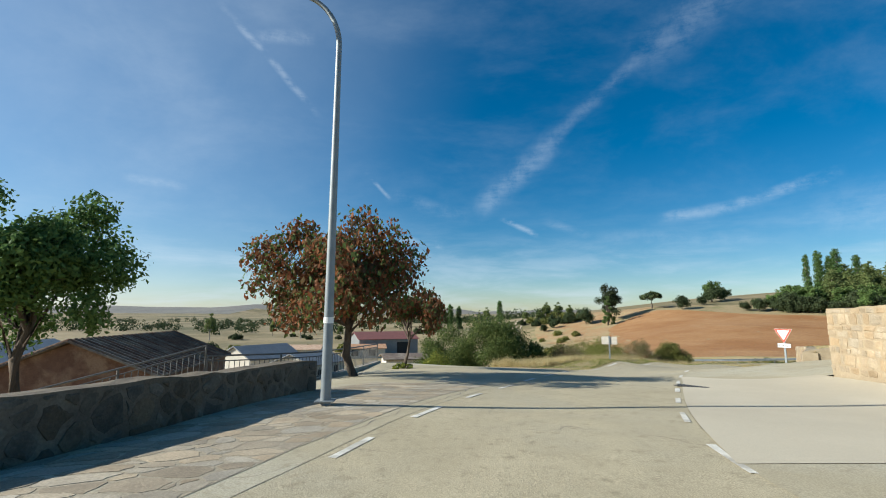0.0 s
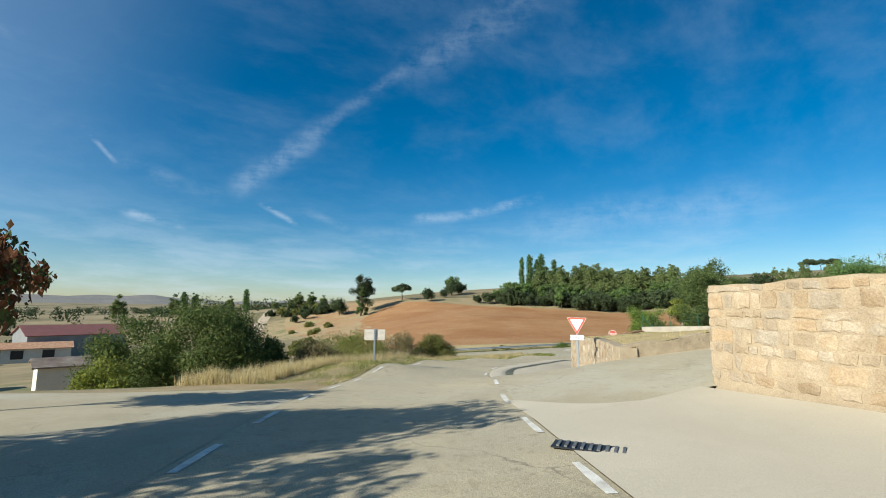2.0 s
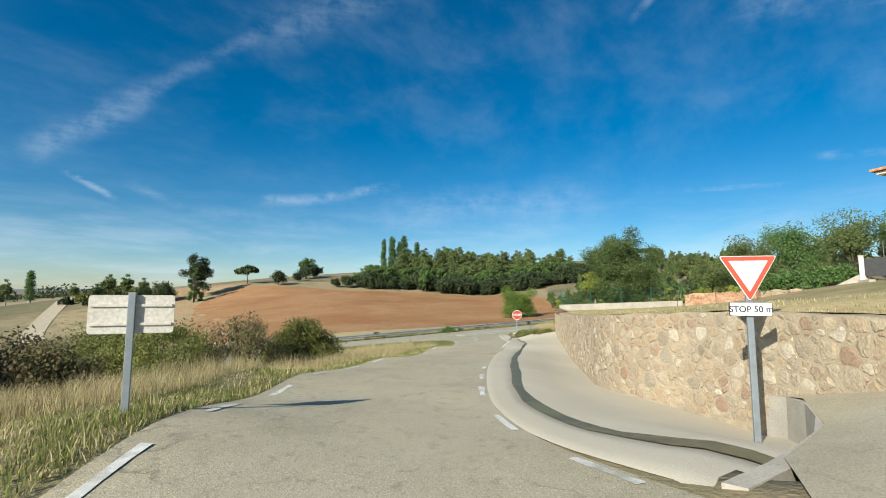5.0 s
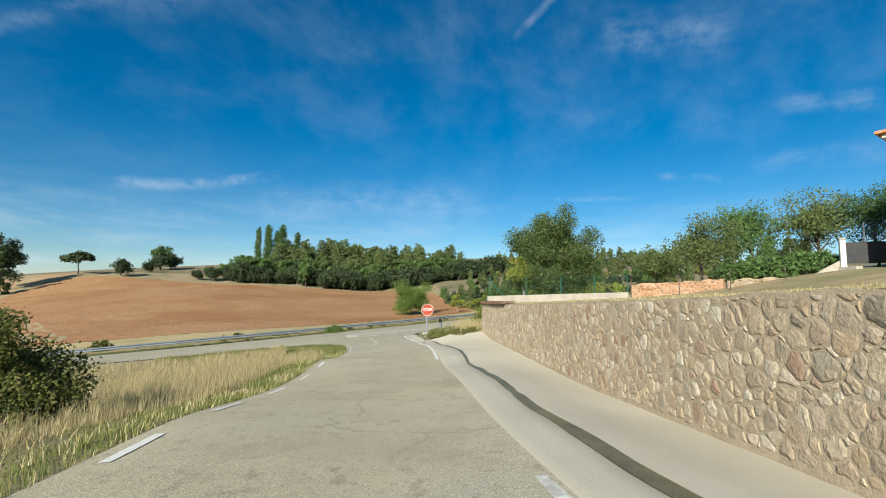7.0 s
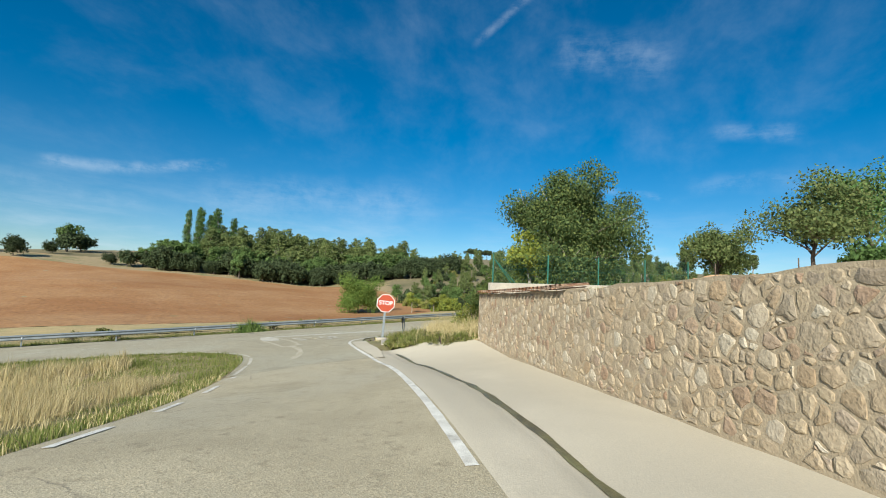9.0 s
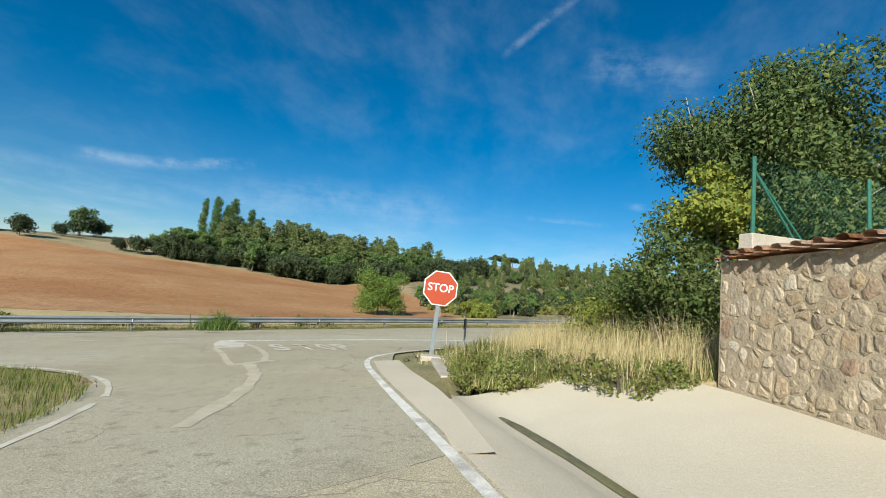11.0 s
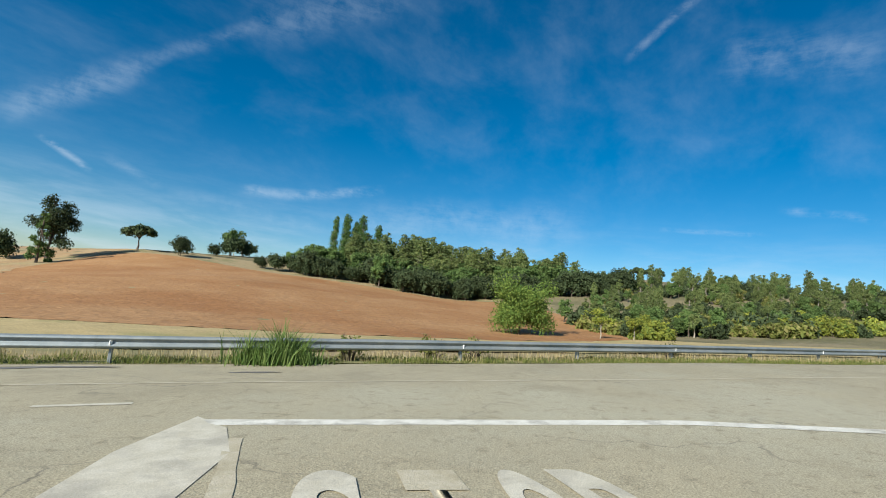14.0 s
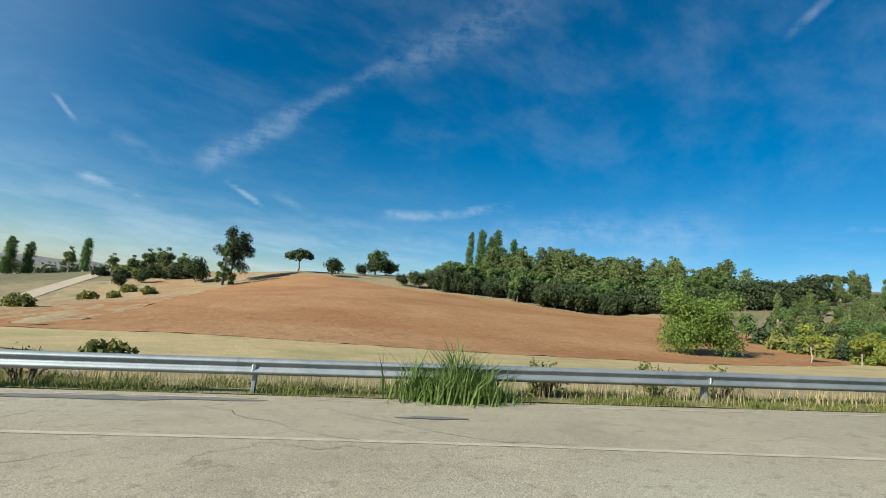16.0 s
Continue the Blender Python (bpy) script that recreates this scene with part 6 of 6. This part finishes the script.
# scrub over the hillside beyond
for i in range(480):
    a, d = rng.uniform(0.06, 1), rng.uniform(0, 1)
    x, y = 104 + 90 * a + 26 * d, 66 + 34 * a - 78 * d
    k = rng.random()
    if i % 3 == 0:
        plant(bushy if k < 0.5 else bushy2, x, y, rng.uniform(0.5, 0.9 + 0.5 * a))
    elif a > 0.12:
        plant((oak, ash, pine, ash, ash2)[i // 2 % 5], x + 5, y + 3, rng.uniform(0.28, 0.42 + 0.2 * a))
for x, y, s in ((262, 104, 0.8), (267, 101, 0.75), (272, 98, 0.8)):
    plant(umbrella, x, y, s)
for i in range(16):
    x, y = 175 + 5.2 * i + rng.uniform(-4, 4), 28 - 3.5 * i + rng.uniform(-5, 5)
    plant(ash if i % 2 else oak, x, y, rng.uniform(0.7, 1.2))
# light bushes and young trees from the field's corner down to the rail
for i in range(110):
    a, d = rng.random(), rng.random()
    x, y = 94 + 34 * a + 16 * d, 58 - 24 * a + 12 * d
    k = rng.random()
    if k < 0.6:
        plant((pale_bush, bushy, bushy2)[i % 3], x, y, rng.uniform(0.7, 1.25))
    else:
        plant((ash, oak, pine)[i % 3], x + 3, y + 4, rng.uniform(0.32, 0.5))
# gully and valley scrub
for x, y, s in ((34, 96, 1.0), (38, 104, 0.7), (30, 110, 0.9), (25, 98, 1.1), (42, 150, 0.9), (46, 158, 0.8), (52, 166, 1.0), (41, 170, 0.7), (22, 88, 0.8), (49, 178, 1.0), (36, 66, 0.5), (44.2, 60.0, 0.34)):
    plant(bushy, x, y, s)
for i in range(19):
    x, y = -120 + 8.5 * i + rng.uniform(-6, 6), 270 + rng.uniform(-30, 60) - 0.2 * i
    plant(bushy2 if i % 3 else ash, x, y, rng.uniform(0.8, 1.6))
for i in range(12):
    x, y = -70 + 5 * i + rng.uniform(-4, 4), 150 + rng.uniform(-12, 12)
    plant(bushy if i % 2 else bushy2, x, y, rng.uniform(0.8, 1.5))
# far dark woods on the plain, past counting
far_clumps = []
for a0, a1, d0, d1, n in ((-2, 26, 560, 640, 90), (4, 44, 820, 980, 120), (-14, 4, 640, 760, 70), (-30, -8, 700, 800, 50), (-12, 30, 330, 400, 60), (6, 44, 420, 470, 60)):
    for i in range(n):
        a, d = radians(rng.uniform(a0, a1)), rng.uniform(d0, d1)
        x, y = 20 - d * math.sin(a), 20 + d * math.cos(a)
        far_clumps.append((x, y, H(x, y) + rng.uniform(1.5, 4.5), rng.uniform(3, 6)))
woods = leaf_cloud("far_woods", far_clumps, 26000, 1.6, L_OAK, None, 131)
tagged(woods, "dark woods far off across the plain", "woods", kind="stuff")


# ---- grasses ----
def blades(name, spots, height, width, material, seed, label, bend=0.35, category="grass", kind="stuff", parent=None):
    """Grass blades at rows of x, y, z, each bent its own way."""
    rng = np.random.default_rng(seed)
    p = np.asarray(spots, float)
    n = len(p)
    tuft = np.array([noise.noise((x * 1.3, y * 1.3, seed)) + 0.6 * noise.noise((x * 4, y * 4, seed)) for x, y in p[:, :2]])
    h = (height * rng.uniform(0.45, 1.25, n) * np.clip(1 + 0.9 * tuft, 0.3, 1.8))[:, None]
    a = rng.uniform(0, 2 * np.pi, n)
    across = np.stack([np.cos(a), np.sin(a), np.zeros(n)], 1) * width * rng.uniform(0.6, 1.4, n)[:, None]
    b = a + rng.uniform(0.6, 2.4, n)
    lean = np.stack([np.cos(b), np.sin(b), np.zeros(n)], 1) * h * bend * rng.uniform(0.1, 1.2, n)[:, None]
    up = np.array([0, 0, 1.0])
    v = np.stack([p - across, p + across, p + across * 0.7 + lean * 0.35 + up * h * 0.6, p - across * 0.7 + lean * 0.35 + up * h * 0.6, p + lean + up * h], 1).reshape(-1, 3)
    k = np.arange(n) * 5
    f = np.stack([k, k + 1, k + 2, k + 3], 1).tolist() + np.stack([k + 3, k + 2, k + 4], 1).tolist()
    me = bpy.data.meshes.new(name)
    me.from_pydata(v, [], f)
    me.materials.append(material)
    ob = new(name, me)
    ob.parent = parent
    return tagged(ob, label, category, kind=kind) if not parent else ob


def band(line, lo, hi, n, seed, side=1, start=0.0, end=1.0, patch=0.0, fade=None):
    """Spots beside a line, between two distances from it, thinned into patches."""
    length, at = chain(line)
    rng = np.random.default_rng(seed)
    out = []
    for s, o, c in zip(rng.uniform(start, end, n) * length, lo + (hi - lo) * rng.random(n) ** 1.1, rng.random(n)):
        q, t = at(s)
        x, y = q[0] - t[1] * o * side, q[1] + t[0] * o * side
        if patch and c < patch * (0.5 + 1.2 * noise.noise((x * 0.9, y * 0.9, seed))):
            continue
        out.append((x, y))
    out = np.array(out)
    return np.c_[out, np.concatenate([lie(out[i : i + 6000]) for i in range(0, len(out), 6000)]) - 0.02]


blades("verge_grass", band(LEFT_EDGE, 0.05, 1.25, 52000, 1, 1, 0.56, 1.0, 0.4), 0.075, 0.0036, L_GREENGRASS, 1, "short patchy green grass along the road's edge")
blades("verge_grass", band(LEFT_EDGE, 0.15, 2.6, 16000, 21, 1, 0.505, 0.62, 0.75), 0.07, 0.005, L_GREENGRASS, 21, "thin trampled green grass on the verge")
blades("dry_grass", band(LEFT_EDGE, 1.0, 3.6, 52000, 2, 1, 0.58, 1.0, 0.55), 0.34, 0.0028, L_DRYGRASS, 2, "tall dry straw-coloured grass on the verge", bend=0.55)
blades("dry_grass", band(LEFT_EDGE, 3.3, 9.0, 70000, 26, 1, 0.60, 1.0, 0.45), 0.42, 0.0038, L_DRYGRASS, 26, "tall bleached grass over the slope beside the road", bend=0.55)
blades("dry_grass", band(LEFT_EDGE, 2.2, 4.6, 26000, 22, 1, 0.505, 0.60, 0.5), 0.36, 0.004, L_DRYGRASS, 22, "tall bleached grass behind the trampled verge", bend=0.55)
blades("dry_grass", band(LEFT_EDGE, 0.1, 2.8, 15000, 3, 1, 0.505, 0.64, 0.6), 0.06, 0.006, L_DRYGRASS, 3, "short brown mown litter on the verge", bend=1.6)
blades("dry_grass", band(LEFT_EDGE, 0.0, 1.2, 8000, 23, 1, 0.56, 1.0, 0.8), 0.12, 0.005, L_DRYGRASS, 23, "short dry tufts among the green verge grass", bend=0.8)
blades("verge_grass", band(CORNER_LEFT, 0.1, 4.0, 40000, 4, 1, 0.0, 0.45, 0.35), 0.12, 0.0045, L_GREENGRASS, 4, "green grass on the junction's rounded corner")
blades("dry_grass", band(CORNER_LEFT, 3.4, 8.0, 18000, 5, 1, 0.0, 0.7, 0.5), 0.36, 0.006, L_DRYGRASS, 5, "tall dry grass behind the junction's corner")
blades("verge_grass", band(FAR_EDGE, 0.0, 1.35, 70000, 6, 1, 0.15, 0.72, 0.45), 0.115, 0.007, L_GREENGRASS, 6, "ragged green grass under the guard rail", bend=0.8)
blades("dry_grass", band(FAR_EDGE, 0.3, 2.2, 16000, 7, 1, 0.15, 0.75, 0.8), 0.24, 0.006, L_DRYGRASS, 7, "dry grass under and behind the guard rail")
# bank by the stop sign
rng2 = np.random.default_rng(8)
BANK = [(40.6, 34.5), (40.3, 35.2), (39.7, 35.7), (40.6, 36.2), (40.3, 36.8), (39.9, 37.6), (40.5, 38.3), (41.6, 38.8), (43.3, 39.6), (44.4, 40.4), (46.5, 40.2), (51, 38.4), (51, 33), (44, 32.6)]
bank = np.c_[rng2.uniform(39.4, 51, 60000), rng2.uniform(32.6, 41, 60000)]
bank = bank[inside(bank, BANK)]
bz = lie(bank)
rise = np.clip((41.2 - bank[:, 1]) / 5, 0, 1)
spots = np.c_[bank, bz - 0.03]
patchy = np.array([noise.noise((x * 0.55, y * 0.55, 4)) + 0.5 * noise.noise((x * 1.7, y * 1.7, 4)) for x, y in bank])
tall = rng2.random(len(spots)) < np.clip((36.6 + 0.42 * (bank[:, 0] - 40) - bank[:, 1]) / 1.0 + 0.15 + 0.5 * patchy, 0.03, 0.9)
thin = rng2.random(len(spots)) < np.clip(0.65 + patchy, 0.15, 1)
blades("dry_grass", spots[tall & thin], 0.64, 0.0036, L_DRYGRASS, 9, "tall bleached grass on the bank by the wall's end", bend=0.6)
blades("verge_grass", spots[~tall & thin], 0.28, 0.005, L_GREENGRASS, 10, "green weeds on the bank behind the stop sign", bend=0.6)
blades("dry_grass", spots[~tall][::4], 0.2, 0.005, L_DRYGRASS, 24, "short dry tufts on the bank behind the stop sign", bend=0.8)
low_side = rng2.random(len(spots)) < np.clip(0.9 - np.abs(bank[:, 0] - 40.9) * 0.5, 0, 0.9)
blades("verge_grass", spots[low_side], 0.26, 0.009, L_GREENGRASS, 25, "rank green weeds leaning over the concrete's edge", bend=0.9)
for i, (x, y, h, w) in enumerate(((40.5, 38.0, 0.45, 0.9), (40.35, 37.3, 0.55, 1.1), (41.2, 38.2, 0.5, 1.0), (40.7, 36.4, 0.6, 1.2), (40.0, 35.75, 0.55, 1.3), (40.4, 35.2, 0.5, 0.9), (42.2, 38.5, 0.55, 1.1), (41.6, 37.3, 0.6, 1.2))):
    shrub("rank green weeds sprawling over the concrete's edge", on(x, y, -0.12), h, w, 1500, 0.05, (L_SHRUB, L_GREENGRASS)[i % 2], 170 + i, "weeds on the bank", "weed")
# terrace edge
edge = np.array([wall_at(wall_len * f)[0][:2] + np.array([wall_at(wall_len * f)[1][1], -wall_at(wall_len * f)[1][0]]) * (0.35 + o * 4.0) for f, o in zip(rng2.random(14000), rng2.random(14000) ** 1.6)])
blades("plot_grass", np.c_[edge, terrace(edge) - 0.02], 0.05, 0.006, L_DRYGRASS, 11, "thin dry grass on the garden plot")
edge = edge[::3]
blades("plot_grass", np.c_[edge, terrace(edge) - 0.02], 0.05, 0.006, L_GREENGRASS, 12, "thin green grass on the garden plot")
blades("verge_grass", band(CORNER_RIGHT, 0.7, 3.2, 9000, 31, -1, 0.12, 0.55, 0.9), 0.12, 0.006, L_GREENGRASS, 31, "patchy green weeds behind the corner line")
blades("dry_grass", band(CORNER_RIGHT, 0.9, 3.0, 6000, 32, -1, 0.10, 0.55, 0.9), 0.17, 0.005, L_DRYGRASS, 32, "thin dry grass behind the corner line", bend=0.6)
# reeds before the rail
reeds = thing("reed_clump", on(48.75, 52.65), "lush green clump of tall reeds before the guard rail", "reeds")
pts = np.c_[np.random.default_rng(13).normal(size=(1300, 2)) * (0.42, 0.22), np.full(1300, -0.03)]
ang = radians(-28)
pts[:, :2] = pts[:, :2] @ np.array([[math.cos(ang), math.sin(ang)], [-math.sin(ang), math.cos(ang)]])
blades("foliage", pts, 0.62, 0.013, L_REED, 13, "", bend=0.7, parent=reeds)["kind"] = "stuff"
# scattered weeds under the rail
for i, (x, y) in enumerate(((52.9, 51.6), (54.0, 50.9), (50.6, 52.4), (43.0, 57.2), (41.6, 58.6), (60.5, 47.0))):
    shrub("straggling weed behind the guard rail", on(x, y), 0.75, 0.9, 320, 0.07, L_SHRUB, 150 + i, "weeds along the rail", "weed")


# ---- garden enclosure ----
def wall_box(name, a, b, z0a, z1a, z0b, z1b, thick, material, label, parent=None):
    """A plain wall between two spots."""
    a, b = Vector(a), Vector(b)
    n = (b - a).orthogonal().normalized() * thick / 2
    v = []
    for p, lo, hi in ((a, z0a, z1a), (b, z0b, z1b)):
        for o, z in ((-1, lo), (1, lo), (1, hi), (-1, hi)):
            v.append((p.x + n.x * o, p.y + n.y * o, z))
    bm = bmesh.new()
    vs = [bm.verts.new(p) for p in v]
    for f in ((0, 1, 2, 3), (7, 6, 5, 4), (0, 4, 5, 1), (1, 5, 6, 2), (2, 6, 7, 3), (3, 7, 4, 0)):
        bm.faces.new([vs[i] for i in f])
    bmesh.ops.recalc_face_normals(bm, faces=bm.faces[:])
    bmesh.ops.bevel(bm, geom=bm.edges[:], offset=0.012, segments=1, affect="EDGES")
    ob = part(name, bm, material, parent)
    if not parent:
        tagged(ob, label, "wall", kind="structure")
    return ob


wall_box("wall_garden", (40.6, 34.3), (46.6, 27.0), -1.2, -0.06, -0.9, 0.28, 0.22, M_CONC2, "low grey concrete garden wall")
fence = thing("garden_fence", (0, 0, 0), "green wire mesh fence on thin green posts", "fence")
fa_, fb_ = Vector((40.68, 34.2, -0.08)), Vector((46.6, 27.0, 0.26))
for i in range(5):
    p = fa_.lerp(fb_, i / 4)
    bm = bmesh.new()
    tube(bm, [p, p + Vector((0, 0, 1.15))], 0.028, 8)
    part("post", bm, M_GREENWIRE, fence)
for s in (0.04, 0.55):
    bm = bmesh.new()
    p = fa_.lerp(fb_, 0.0)
    tube(bm, [p + Vector((0, 0, 0.95)), p + (fb_ - fa_).normalized() * (0.75 if s < 0.1 else 0.9) + Vector((0, 0, 0.05))], 0.02, 6)
    part("stay", bm, M_GREENWIRE, fence)
mv, mf = [], []
d = (fb_ - fa_)
length = d.length
u = d / length
step = 0.085


def wire(a, b, r=0.0022):
    w = (b - a).normalized()
    n1 = w.orthogonal().normalized() * r
    k = len(mv)
    mv.extend([a - n1, a + n1, b + n1, b - n1])
    mf.append((k, k + 1, k + 2, k + 3))


i = -14
while i * step < length:
    for sgn in (1, -1):
        s0, s1 = i * step, i * step + sgn * 1.05
        lo, hi = (s0, 0.03), (s1, 1.08)
        pts_ = []
        for s, z in (lo, hi):
            pts_.append((s, z))
        (sa, za), (sb, zb) = pts_
        if min(sa, sb) < 0 or max(sa, sb) > length:
            t0, t1 = 0.0, 1.0
            ds = sb - sa
            for bound, sign in ((0.0, 1), (length, -1)):
                t = (bound - sa) / ds
                inside_start = (sa - bound) * sign >= 0
                inside_end = (sb - bound) * sign >= 0
                if not inside_start and not inside_end:
                    t0, t1 = 1.0, 0.0
                elif not inside_start:
                    t0 = max(t0, t)
                elif not inside_end:
                    t1 = min(t1, t)
            if t0 >= t1:
                continue
            sa, sb, za, zb = sa + ds * t0, sa + ds * t1, za + (zb - za) * t0, za + (zb - za) * t1
        base_ = lambda s: fa_ + u * s
        wire(base_(sa) + Vector((0, 0, za)), base_(sb) + Vector((0, 0, zb)))
    i += 1
for z in (0.04, 0.55, 1.1):
    wire(fa_ + Vector((0, 0, z)), fb_ + Vector((0, 0, z)), 0.004)
mesh_of("mesh", mv, mf, M_GREENWIRE, fence)

# rubble wall, loose stones and steps of the garden
stone_wall("wall_rubble", "low tumbled wall of reddish rubble in the garden", [(46.7, 26.8, -0.2, 0.72), (45.6, 24.2, 0.1, 0.92), (44.6, 21.8, 0.35, 1.02)], 0.4, 0.22, M_RUBBLE, M_STONE_RUBBLE, 61, (0, 9), side=-1, top_rough=0.16, proud=0.05)
stone_wall("wall_rubble_upper", "low tumbled wall of pale rubble in the garden", [(44.5, 21.6, 0.35, 1.0), (44.2, 19.4, 0.45, 1.05), (43.9, 17.9, 0.5, 1.15)], 0.4, 0.26, M_MORTAR, M_STONE_WARM, 62, (0, 9), side=-1, top_rough=0.18, proud=0.06)
stairs = thing("garden_steps", (43.6, 17.7, 0.55), "rough grey concrete steps climbing to the house", "steps", turn=-63)
for i in range(6):
    part("step", boxed((0.34, 1.0, 0.2 + 0.19 * i), (0.32 * i, 0, (0.2 + 0.19 * i) / 2 - 0.1), 0.015), M_CONC2, stairs)
part("side_wall", boxed((2.2, 0.14, 0.5), (0.9, 0.62, 0.75), 0.02, (0, -28, 0)), M_CONC2, stairs)
gate_post = thing("gate_post", (44.75, 16.45, 1.62), "whitewashed square gate post", "post")
part("shaft", boxed((0.24, 0.24, 1.6), (0, 0, 0.6), 0.02), M_LIME, gate_post)
part("cap", boxed((0.3, 0.3, 0.07), (0, 0, 1.43), 0.015), M_CONC2, gate_post)
part("panel", boxed((0.05, 2.6, 1.1), (0.5, -1.3, 0.75), 0.01), M_BLACK, gate_post, "dark sheet panel of the gate")
railing([(45.3, 15.4, 3.9), (46.2, 14.2, 4.0), (47.0, 13.0, 4.1)], "black iron railing along the house's yard", height=1.0)
for i, (x, y) in enumerate(((43.2, 24.0), (42.8, 21.6), (42.9, 19.2), (43.4, 26.5))):
    st = thing("vine_stake", (x, y, float(terrace([(x, y)])[0]) - 0.1), "thin weathered stake in the garden plot", "stake", "garden stakes")
    bm = bmesh.new()
    tube(bm, [(0, 0, 0), (0.03, 0, 1.3)], 0.022, 6)
    part("shaft", bm, M_BARK, st)


# ---- houses ----
def gabled(name, label, at, turn, length, width, eave, ridge, wall_m, roof_m, openings=(), roof_parts="roof", overhang=0.35, ribs=0):
    """A house with a pitched roof; the ridge runs along its own x."""
    hs = thing(name, at, label, "building", turn=turn)
    bm = bmesh.new()
    L, W = length / 2, width / 2
    v = [bm.verts.new(p) for p in ((-L, -W, -0.6), (L, -W, -0.6), (L, W, -0.6), (-L, W, -0.6), (-L, -W, eave), (L, -W, eave), (L, W, eave), (-L, W, eave), (-L, 0, ridge - 0.05), (L, 0, ridge - 0.05))]
    for f in ((0, 1, 5, 4), (2, 3, 7, 6), (1, 2, 6, 9, 5), (3, 0, 4, 8, 7), (4, 5, 9, 8), (6, 7, 8, 9)):
        bm.faces.new([v[i] for i in f])
    part("wall", bm, wall_m, hs)
    slope = math.hypot(W + overhang, (ridge - eave) * (W + overhang) / W)
    ang = math.atan2(ridge - eave, W)
    for sgn in (-1, 1):
        r = part("roof", box(bmesh.new(), (length + 2 * overhang, slope, 0.12), pose(0, sgn * (W + overhang) / 2, ridge - (ridge - eave) * (W + overhang) / W / 2 + 0.06, -sgn * math.degrees(ang), 0, 0), 0.02), roof_m, hs)
        for k in range(ribs):
            x = -L - overhang + 0.15 + (length + 2 * overhang - 0.3) * k / (ribs - 1)
            bm = bmesh.new()
            y1, z1 = sgn * (W + overhang), ridge - (ridge - eave) * (W + overhang) / W + 0.13
            tube(bm, [(x, 0, ridge + 0.13), (x, y1, z1)], 0.09, 6)
            part("roof_roll", bm, roof_m, r)
    for x, z, w, h, face in openings:
        y = -W - 0.01 if face == 0 else W + 0.01
        if face in (0, 1):
            o = part("window", boxed((w, 0.08, h), (x, y, z), 0.01), M_INK, hs, "dark opening")
            part("lintel", boxed((w + 0.2, 0.12, 0.12), (x, y, z + h / 2 + 0.06), 0.01), M_CONC2, o)
        else:
            xx = L + 0.01 if face == 2 else -L - 0.01
            o = part("window", boxed((0.08, w, h), (xx, x, z), 0.01), M_INK, hs, "dark opening")
            part("lintel", boxed((0.12, w + 0.2, 0.12), (xx, x, z + h / 2 + 0.06), 0.01), M_CONC2, o)
    return hs


gabled("barn", "old brick barn with a dark lichened tile roof", (-21.3, 30.6, -4.3), 99, 14.5, 8.4, 2.75, 4.5, M_BRICK, M_TILE_OLD, [(-3, 1.2, 1.0, 0.8, 0), (3, 1.2, 1.0, 0.8, 0)], ribs=26)
gabled("shed", "whitewashed shed with a pale sheet roof", (-31.5, 33, -5.0), 100, 10, 6.5, 3.2, 4.6, M_LIME, M_SHEET)
gabled("house", "small whitewashed village house with a grey roof", (-25.5, 68, -7.2), 60, 9, 6.5, 3.0, 4.6, M_LIME, M_SHEET, [(-2, 1.6, 0.9, 1.1, 0), (2, 1.6, 0.9, 1.1, 0)])
gabled("house", "low whitewashed village house with a sheet roof", (-17, 62, -7.0), 70, 8, 6, 2.6, 3.8, M_LIME, M_SHEET, [(-2, 1.4, 0.9, 1.0, 0), (1.8, 1.1, 1.0, 2.0, 0)])
gabled("warehouse", "long grey warehouse with a dull red sheet roof", (-12.5, 120, -7.9), 22, 15, 10, 4.0, 5.6, M_SHEET, M_REDROOF, [(3.5, 1.7, 3.0, 3.2, 0), (-4, 2.4, 1.2, 1.0, 0)])
gabled("shed", "small beige shed with a flat-pitched roof", (-3.2, 52, -5.7), 12, 6, 4.5, 2.7, 3.1, M_LIME, M_TILE_OLD, [(-0.5, 1.5, 1.0, 0.9, 0)])
gabled("shed", "low ruined farm shed of pale stone", (-16, 112, -8.0), 10, 9, 5, 2.2, 3.0, M_LIME, M_TILE, [(-2.5, 1.2, 1.6, 1.4, 0), (1.5, 1.2, 1.6, 1.4, 0)])
gabled("shed", "low ruined farm shed of pale stone", (-30, 105, -7.8), 4, 10, 5, 2.2, 3.0, M_LIME, M_TILE, [(-2.5, 1.2, 1.6, 1.4, 0)])
# the house over the side street
home = thing("house", (41.6, 15.1, 1.75), "ochre plastered house with a pale plinth and tiled eaves", "building", turn=-30)
part("wall", boxed((8, 7, 6.6), (4, -3.5, 2.2), 0.03), M_PLASTER, home)
part("plinth", boxed((8.12, 7.12, 2.6), (4, -3.5, 0.5), 0.03), M_LIME, home, "pale plinth")
part("cornice", boxed((8.7, 7.7, 0.16), (4, -3.5, 5.58), 0.03), M_LIME, home)
part("roof", boxed((9.1, 8.1, 0.14), (4, -3.5, 5.76), 0.03), M_TILE, home)
for i in range(3):
    w = part("window", boxed((1.0, 0.12, 1.3), (1.6 + 2.3 * i, 0.0, 3.9), 0.01), M_INK, home, "dark window pane")
    part("sill", boxed((1.2, 0.24, 0.08), (1.6 + 2.3 * i, 0.06, 3.2), 0.01), M_CONC2, w)
